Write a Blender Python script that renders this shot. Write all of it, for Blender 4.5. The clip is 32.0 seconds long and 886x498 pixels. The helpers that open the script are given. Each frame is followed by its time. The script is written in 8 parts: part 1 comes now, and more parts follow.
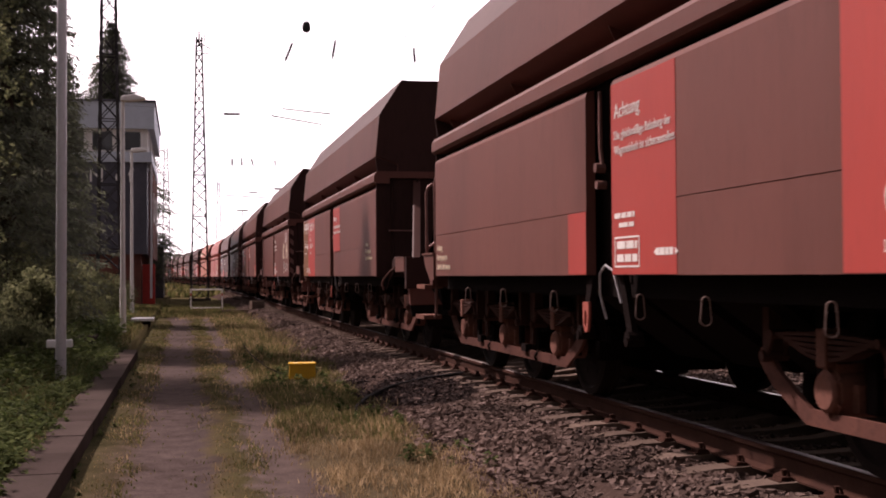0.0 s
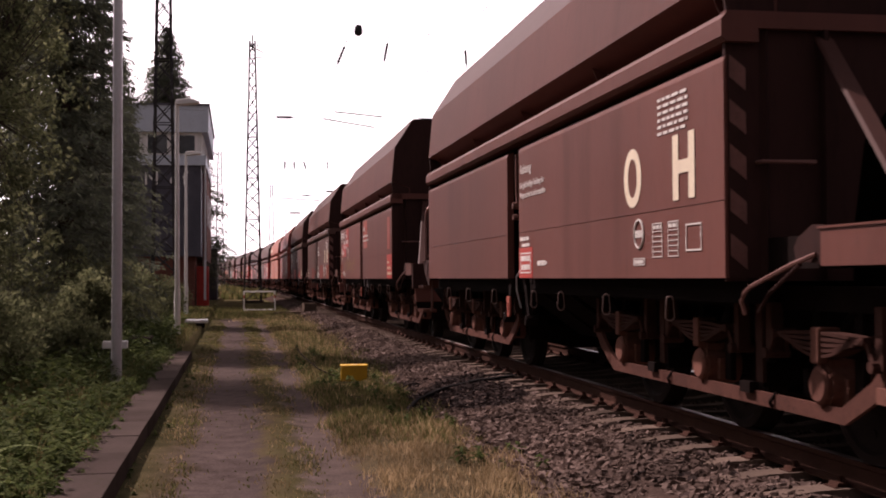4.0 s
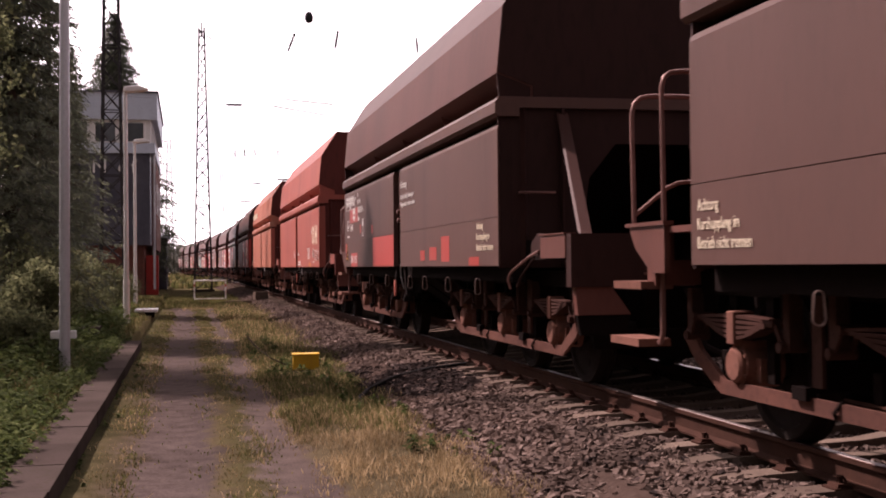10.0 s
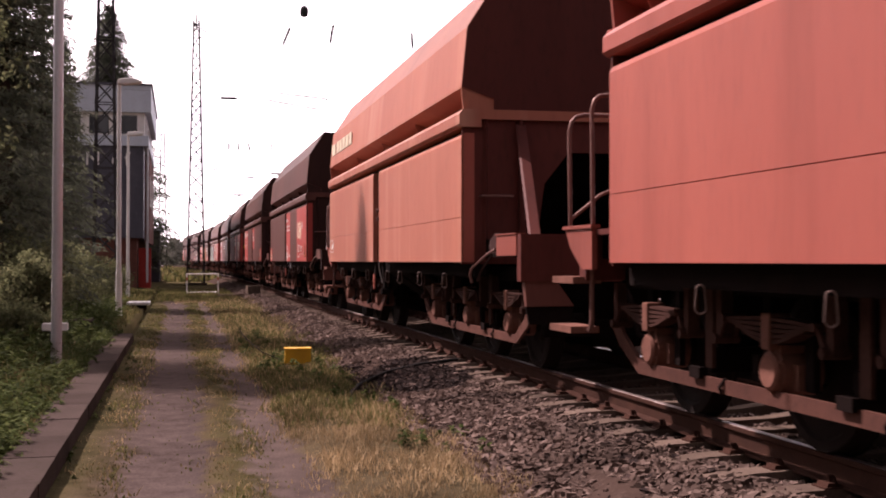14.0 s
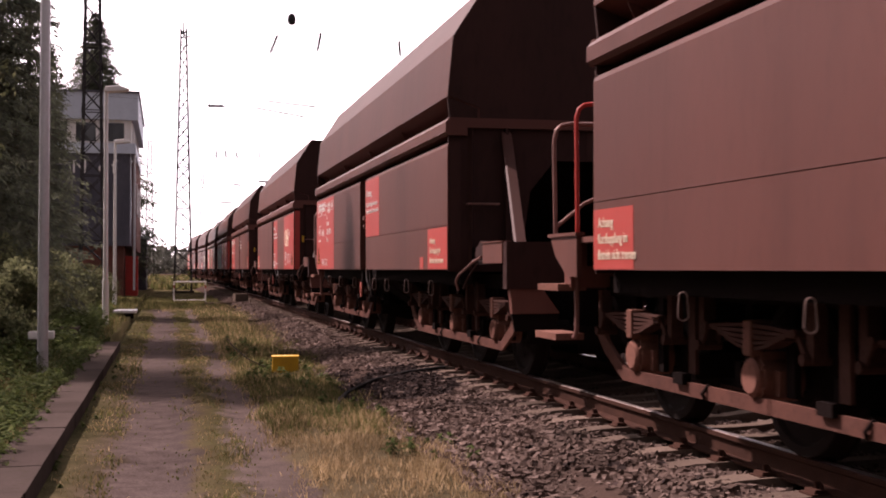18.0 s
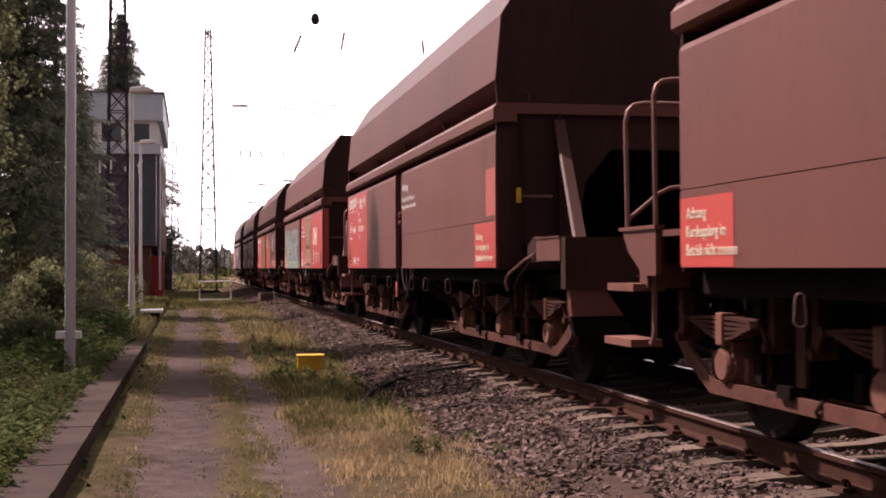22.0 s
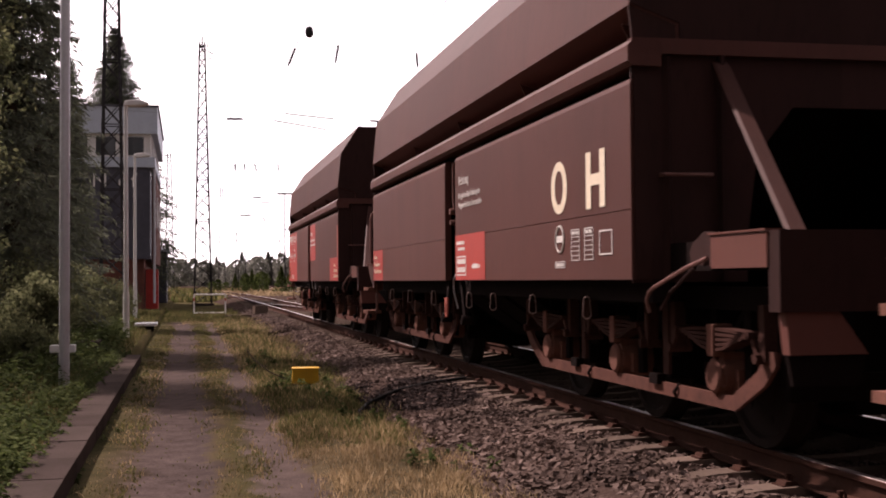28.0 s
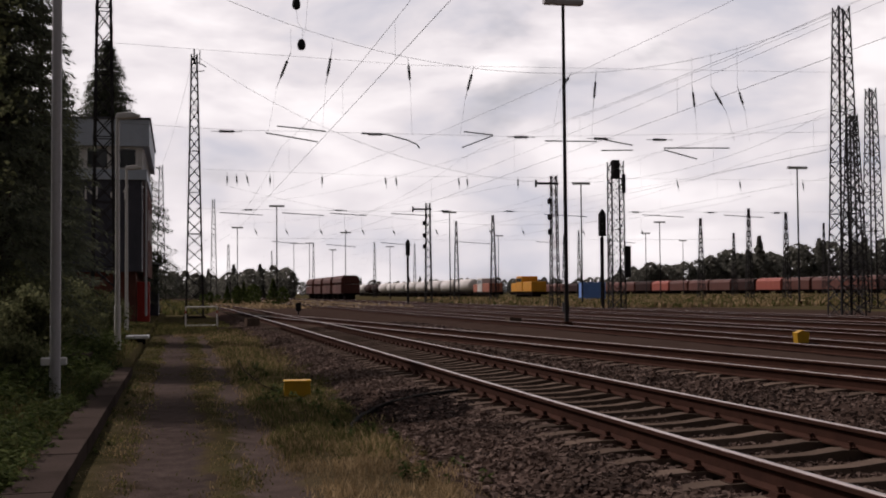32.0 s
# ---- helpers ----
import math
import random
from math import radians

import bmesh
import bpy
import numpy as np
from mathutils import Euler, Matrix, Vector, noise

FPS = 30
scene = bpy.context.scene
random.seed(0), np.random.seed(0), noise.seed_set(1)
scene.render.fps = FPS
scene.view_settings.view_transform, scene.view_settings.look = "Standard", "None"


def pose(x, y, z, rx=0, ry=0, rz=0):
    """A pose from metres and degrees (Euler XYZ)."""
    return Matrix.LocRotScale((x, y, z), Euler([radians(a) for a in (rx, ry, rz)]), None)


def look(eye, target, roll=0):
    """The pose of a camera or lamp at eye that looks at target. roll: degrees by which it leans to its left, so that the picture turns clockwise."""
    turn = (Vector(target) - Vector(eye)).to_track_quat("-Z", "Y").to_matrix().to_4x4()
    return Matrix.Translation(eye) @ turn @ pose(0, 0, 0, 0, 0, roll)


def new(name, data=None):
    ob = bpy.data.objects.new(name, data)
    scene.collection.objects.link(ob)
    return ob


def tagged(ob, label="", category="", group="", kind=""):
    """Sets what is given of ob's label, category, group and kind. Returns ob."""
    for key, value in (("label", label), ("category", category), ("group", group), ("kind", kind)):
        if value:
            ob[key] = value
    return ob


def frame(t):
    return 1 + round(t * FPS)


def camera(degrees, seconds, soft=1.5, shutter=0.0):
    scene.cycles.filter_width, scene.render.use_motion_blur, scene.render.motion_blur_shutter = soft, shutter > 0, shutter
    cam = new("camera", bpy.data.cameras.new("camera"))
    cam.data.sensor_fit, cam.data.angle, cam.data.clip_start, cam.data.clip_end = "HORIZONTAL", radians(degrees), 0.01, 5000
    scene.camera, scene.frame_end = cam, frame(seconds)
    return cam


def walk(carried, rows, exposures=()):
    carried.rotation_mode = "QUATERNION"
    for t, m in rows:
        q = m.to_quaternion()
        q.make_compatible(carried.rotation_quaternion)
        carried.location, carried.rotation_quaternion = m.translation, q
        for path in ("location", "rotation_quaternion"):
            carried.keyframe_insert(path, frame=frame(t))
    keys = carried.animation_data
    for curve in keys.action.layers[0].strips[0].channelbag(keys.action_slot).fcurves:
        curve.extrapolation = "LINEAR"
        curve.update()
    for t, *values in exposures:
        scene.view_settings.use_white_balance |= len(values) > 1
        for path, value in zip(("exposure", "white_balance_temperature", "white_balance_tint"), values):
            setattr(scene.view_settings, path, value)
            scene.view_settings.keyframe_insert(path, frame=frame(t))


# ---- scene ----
# World: x across the tracks, y along the nearest track away from the camera, z up; the nearest rails' tops are at z = 0.
cam = camera(40.07, 32.0, soft=1.9, shutter=0.12)
EYE = (0.0, 0.0, 1.06)
PATH = [
    (0, 91.22, 0.41, -12.07),
    (0.5, 91.09, 0.49, -12.06),
    (1, 91.39, 0.60, -10.00),
    (1.5, 91.48, 0.75, -8.32),
    (2, 91.58, 0.42, -8.05),
    (2.5, 91.51, 0.60, -8.31),
    (3, 91.44, 0.48, -8.90),
    (3.5, 91.37, 0.20, -9.56),
    (5.5, 91.31, 0.75, -9.52),
    (6, 91.07, 1.14, -9.40),
    (6.5, 91.07, 1.13, -9.51),
    (7, 91.03, 1.22, -10.31),
    (7.5, 91.06, 0.83, -10.42),
    (8, 91.08, 0.75, -10.38),
    (8.5, 91.11, 0.80, -10.85),
    (9, 91.13, 0.68, -11.49),
    (9.5, 91.09, 0.70, -11.76),
    (10, 90.77, 0.52, -11.92),
    (10.5, 90.75, 0.51, -12.11),
    (11, 90.83, 0.31, -12.04),
    (11.5, 90.92, 0.27, -12.17),
    (12, 90.88, 0.35, -12.69),
    (12.5, 90.77, 0.50, -13.53),
    (13, 90.65, 0.45, -13.42),
    (13.5, 90.66, 0.21, -13.26),
    (14, 90.57, -0.04, -12.25),
    (14.5, 90.57, -0.26, -10.93),
    (16.5, 90.83, -0.26, -11.18),
    (17, 90.87, -0.14, -11.94),
    (17.5, 91.06, -0.00, -12.48),
    (18, 90.93, 0.02, -12.83),
    (18.5, 91.14, 0.31, -12.79),
    (19, 91.22, 0.45, -12.33),
    (19.5, 91.07, 0.47, -10.90),
    (20, 91.05, 0.28, -10.64),
    (20.5, 91.12, 0.41, -10.80),
    (21, 91.04, 0.28, -10.42),
    (21.5, 90.85, 0.33, -10.74),
    (22, 90.86, 0.27, -11.68),
    (22.5, 90.95, 0.23, -12.50),
    (23, 90.98, 0.39, -13.02),
    (23.5, 91.03, 0.63, -12.65),
    (24, 90.93, 0.74, -12.52),
    (24.5, 90.85, 0.41, -12.46),
    (25, 91.13, 0.71, -12.00),
    (25.5, 91.48, 0.57, -11.51),
    (26, 91.71, 0.43, -11.60),
    (26.5, 91.57, 0.53, -11.70),
    (28.5, 91.45, 0.35, -12.18),
    (29, 91.54, 0.21, -12.62),
    (29.5, 91.68, 0.34, -12.45),
    (30, 92.14, 0.49, -12.31),
    (30.5, 92.45, 0.51, -12.10),
    (31, 92.37, 0.59, -12.31),
    (31.5, 92.21, 0.44, -12.40),
    (32, 92.02, 0.50, -12.30),
]
# seconds, stops, kelvin, tint: the clip's camera closes down once the bright sky opens behind the train
EXPOSURES = [(0.0, 0.24, 7000, 34), (3.0, 0.16, 7000, 34), (7.0, 0.16, 7000, 34), (8.0, 0.35, 7000, 34), (10.0, 0.63, 7000, 34), (13.0, 0.66, 7000, 35), (17.0, 0.68, 7000, 35), (19.0, 0.64, 7000, 34), (22.0, 0.78, 7000, 33), (24.0, 0.74, 7000, 33), (26.0, 0.48, 7000, 31), (28.5, 0.38, 7000, 30), (30.0, 0.18, 6900, 28), (31.0, -0.56, 6800, 24), (32.0, -1.11, 6700, 18)]
walk(cam, [(t, pose(*EYE, rx, ry, rz)) for t, rx, ry, rz in PATH], EXPOSURES)

# ------------------------------------------------------------------ light
SUN = Vector((-0.44, 0.51, 0.715)).normalized()      # towards the sun
sun = new("sun", bpy.data.lights.new("sun", "SUN"))
sun.data.energy, sun.data.angle, sun.data.color = 5.0, radians(1.5), (1.0, 0.905, 0.85)
sun.matrix_world = look((0, 0, 60), Vector((0, 0, 60)) - SUN)


def sky():
    w = bpy.data.worlds.new("sky")
    scene.world = w
    w.use_nodes = True
    n, ln = w.node_tree.nodes, w.node_tree.links
    bg = n["Background"]
    s = n.new("ShaderNodeTexSky")
    s.sky_type, s.sun_disc = "NISHITA", False
    s.sun_elevation, s.sun_rotation = math.asin(SUN.z), math.atan2(SUN.x, SUN.y)
    s.dust_density = 3.0
    co, flat_map = n.new("ShaderNodeTexCoord"), n.new("ShaderNodeMapping")
    flat_map.inputs["Scale"].default_value = (1.0, 1.0, 2.6)       # layers of cloud are seen edge-on near the horizon
    ln.new(co.outputs["Generated"], flat_map.inputs["Vector"])
    big, fine, ramp, add = n.new("ShaderNodeTexNoise"), n.new("ShaderNodeTexNoise"), n.new("ShaderNodeValToRGB"), n.new("ShaderNodeMix")
    for q, size, rough in ((big, 3.1, 0.5), (fine, 6.2, 0.56)):
        q.inputs["Scale"].default_value, q.inputs["Detail"].default_value = size, 9
        q.inputs["Roughness"].default_value, q.inputs["Distortion"].default_value = rough, 0.25
        ln.new(flat_map.outputs[0], q.inputs["Vector"])
    ramp.color_ramp.elements[0].position, ramp.color_ramp.elements[0].color = 0.24, (0, 0, 0, 1)
    ramp.color_ramp.elements[1].position, ramp.color_ramp.elements[1].color = 0.42, (1, 1, 1, 1)
    tone = n.new("ShaderNodeValToRGB")
    tone.color_ramp.elements[0].position, tone.color_ramp.elements[0].color = 0.33, (12.6, 13.2, 14.6, 1)
    tone.color_ramp.elements[1].position, tone.color_ramp.elements[1].color = 0.66, (22.5, 22.5, 22.5, 1)
    tone.color_ramp.elements.new(0.47).color = (16.6, 16.5, 17.0, 1)
    tone.color_ramp.elements.new(0.56).color = (19.4, 19.3, 19.5, 1)
    add.data_type = "RGBA"
    ln.new(big.outputs["Fac"], ramp.inputs["Fac"])
    ln.new(fine.outputs["Fac"], tone.inputs["Fac"])
    ln.new(ramp.outputs["Color"], add.inputs["Factor"])
    ln.new(s.outputs["Color"], add.inputs[6])
    # cloud is brightest round the sun and dull on the far side
    dot, glow, lit = n.new("ShaderNodeVectorMath"), n.new("ShaderNodeMapRange"), n.new("ShaderNodeVectorMath")
    dot.operation, lit.operation = "DOT_PRODUCT", "SCALE"
    dot.inputs[1].default_value = Vector((-0.04, 0.95, 0.30)).normalized()
    glow.inputs[1].default_value, glow.inputs[2].default_value, glow.inputs[3].default_value, glow.inputs[4].default_value = 0.34, 0.86, 0.15, 1.0
    ln.new(co.outputs["Generated"], dot.inputs[0])
    ln.new(dot.outputs["Value"], glow.inputs[0])
    ln.new(tone.outputs["Color"], lit.inputs[0])
    ln.new(glow.outputs[0], lit.inputs["Scale"])
    ln.new(lit.outputs[0], add.inputs[7])
    ln.new(add.outputs[2], bg.inputs["Color"])
    bg.inputs["Strength"].default_value = 0.10


sky()


# ------------------------------------------------------------------ materials
def lin(c):
    return (c[0], c[1], c[2], 1.0)


def mat(name, a, b, c=None, scale=3.0, fine=40.0, rough=0.7, metal=0.0, bump=0.15, spots=0.5, vary=0.0, stretch=(1, 1, 1), spec=0.1, runs=0.0, run=None):
    """Two-scale weathered surface: base a, blotches b at `scale` per metre, dirt c at `fine`."""
    m = bpy.data.materials.new(name)
    m.use_nodes = True
    n, ln = m.node_tree.nodes, m.node_tree.links
    p = n["Principled BSDF"]
    co, mp = n.new("ShaderNodeTexCoord"), n.new("ShaderNodeMapping")
    mp.inputs["Scale"].default_value = stretch
    ln.new(co.outputs["Object"], mp.inputs["Vector"])
    info = n.new("ShaderNodeObjectInfo")
    n1, n2 = n.new("ShaderNodeTexNoise"), n.new("ShaderNodeTexNoise")
    for q, s, d in ((n1, scale, 5), (n2, fine, 3)):
        q.noise_dimensions = "4D"
        q.inputs["Scale"].default_value, q.inputs["Detail"].default_value = s, d
        q.inputs["Roughness"].default_value = 0.62
        ln.new(mp.outputs["Vector"], q.inputs["Vector"])
    wm = n.new("ShaderNodeMath")
    wm.operation = "MULTIPLY"
    wm.inputs[1].default_value = 37.0
    ln.new(info.outputs["Random"], wm.inputs[0])
    for q in (n1, n2):
        ln.new(wm.outputs[0], q.inputs["W"])
    r1 = n.new("ShaderNodeMapRange")
    r1.inputs[1].default_value, r1.inputs[2].default_value = 0.36, 0.66
    ln.new(n1.outputs["Fac"], r1.inputs[0])
    m1 = n.new("ShaderNodeMix")
    m1.data_type = "RGBA"
    m1.inputs[6].default_value, m1.inputs[7].default_value = lin(a), lin(b)
    ln.new(r1.outputs[0], m1.inputs[0])
    m2 = n.new("ShaderNodeMix")
    m2.data_type = "RGBA"
    m2.inputs[7].default_value = lin(c or [v * 0.55 for v in a])
    r2 = n.new("ShaderNodeMapRange")
    r2.inputs[1].default_value, r2.inputs[2].default_value, r2.inputs[4].default_value = 0.50, 0.75, spots
    ln.new(n2.outputs["Fac"], r2.inputs[0])
    ln.new(r2.outputs[0], m2.inputs[0])
    ln.new(m1.outputs[2], m2.inputs[6])
    last = m2.outputs[2]
    if vary:
        hs, vr = n.new("ShaderNodeHueSaturation"), n.new("ShaderNodeMapRange")
        vr.inputs[3].default_value, vr.inputs[4].default_value = 1 - vary, 1 + vary
        ln.new(info.outputs["Random"], vr.inputs[0])
        ln.new(vr.outputs[0], hs.inputs["Value"])
        ln.new(last, hs.inputs["Color"])
        last = hs.outputs[0]
    if runs:
        # rain-washed dirt running down the plates
        rp, rn, rr, rm, rb = n.new("ShaderNodeMapping"), n.new("ShaderNodeTexNoise"), n.new("ShaderNodeMapRange"), n.new("ShaderNodeMix"), n.new("ShaderNodeMath")
        rp.inputs["Scale"].default_value = (1.0, 1.0, 0.07)
        ln.new(co.outputs["Object"], rp.inputs["Vector"])
        rn.noise_dimensions = "4D"
        rn.inputs["Scale"].default_value, rn.inputs["Detail"].default_value = 1.9, 5
        ln.new(rp.outputs["Vector"], rn.inputs["Vector"])
        ln.new(wm.outputs[0], rn.inputs["W"])
        rr.inputs[1].default_value, rr.inputs[2].default_value, rr.inputs[4].default_value = 0.52, 0.72, runs
        ln.new(rn.outputs["Fac"], rr.inputs[0])
        rb.operation = "MULTIPLY"
        ln.new(rr.outputs[0], rb.inputs[0])
        ln.new(r1.outputs[0], rb.inputs[1])
        rm.data_type = "RGBA"
        rm.inputs[7].default_value = lin(run or [v * 0.45 for v in a])
        ln.new(rb.outputs[0], rm.inputs[0])
        ln.new(last, rm.inputs[6])
        last = rm.outputs[2]
    ln.new(last, p.inputs["Base Color"])
    p.inputs["Roughness"].default_value, p.inputs["Metallic"].default_value = rough, metal
    p.inputs["Specular IOR Level"].default_value = spec
    if bump:
        bp = n.new("ShaderNodeBump")
        bp.inputs["Strength"].default_value, bp.inputs["Distance"].default_value = bump, 0.01
        ln.new(n2.outputs["Fac"], bp.inputs["Height"])
        ln.new(bp.outputs[0], p.inputs["Normal"])
    return m


def island_mat(name, a, b, c, rough=0.8, trans=0.0):
    """Colour varied from piece to piece of one joined mesh."""
    m = bpy.data.materials.new(name)
    m.use_nodes = True
    n, ln = m.node_tree.nodes, m.node_tree.links
    p = n["Principled BSDF"]
    g, r, no = n.new("ShaderNodeNewGeometry"), n.new("ShaderNodeValToRGB"), n.new("ShaderNodeTexNoise")
    e = r.color_ramp.elements
    e[0].color, e[1].color = lin(a), lin(c)
    e.new(0.5).color = lin(b)
    ln.new(g.outputs["Random Per Island"], r.inputs[0])
    co = n.new("ShaderNodeTexCoord")
    no.inputs["Scale"].default_value = 1.3
    ln.new(co.outputs["Object"], no.inputs["Vector"])
    hs, vr = n.new("ShaderNodeHueSaturation"), n.new("ShaderNodeMapRange")
    vr.inputs[1].default_value, vr.inputs[2].default_value, vr.inputs[3].default_value, vr.inputs[4].default_value = 0.3, 0.7, 0.6, 1.3
    ln.new(no.outputs["Fac"], vr.inputs[0])
    ln.new(vr.outputs[0], hs.inputs["Value"])
    ln.new(r.outputs[0], hs.inputs["Color"])
    ln.new(hs.outputs[0], p.inputs["Base Color"])
    p.inputs["Roughness"].default_value = rough
    p.inputs["Specular IOR Level"].default_value = 0.03
    if trans:
        # thin leaves let some light through
        tr, mx = n.new("ShaderNodeBsdfTranslucent"), n.new("ShaderNodeMixShader")
        ln.new(hs.outputs[0], tr.inputs["Color"])
        mx.inputs[0].default_value = trans
        ln.new(p.outputs[0], mx.inputs[1])
        ln.new(tr.outputs[0], mx.inputs[2])
        ln.new(mx.outputs[0], n["Material Output"].inputs[0])
    return m


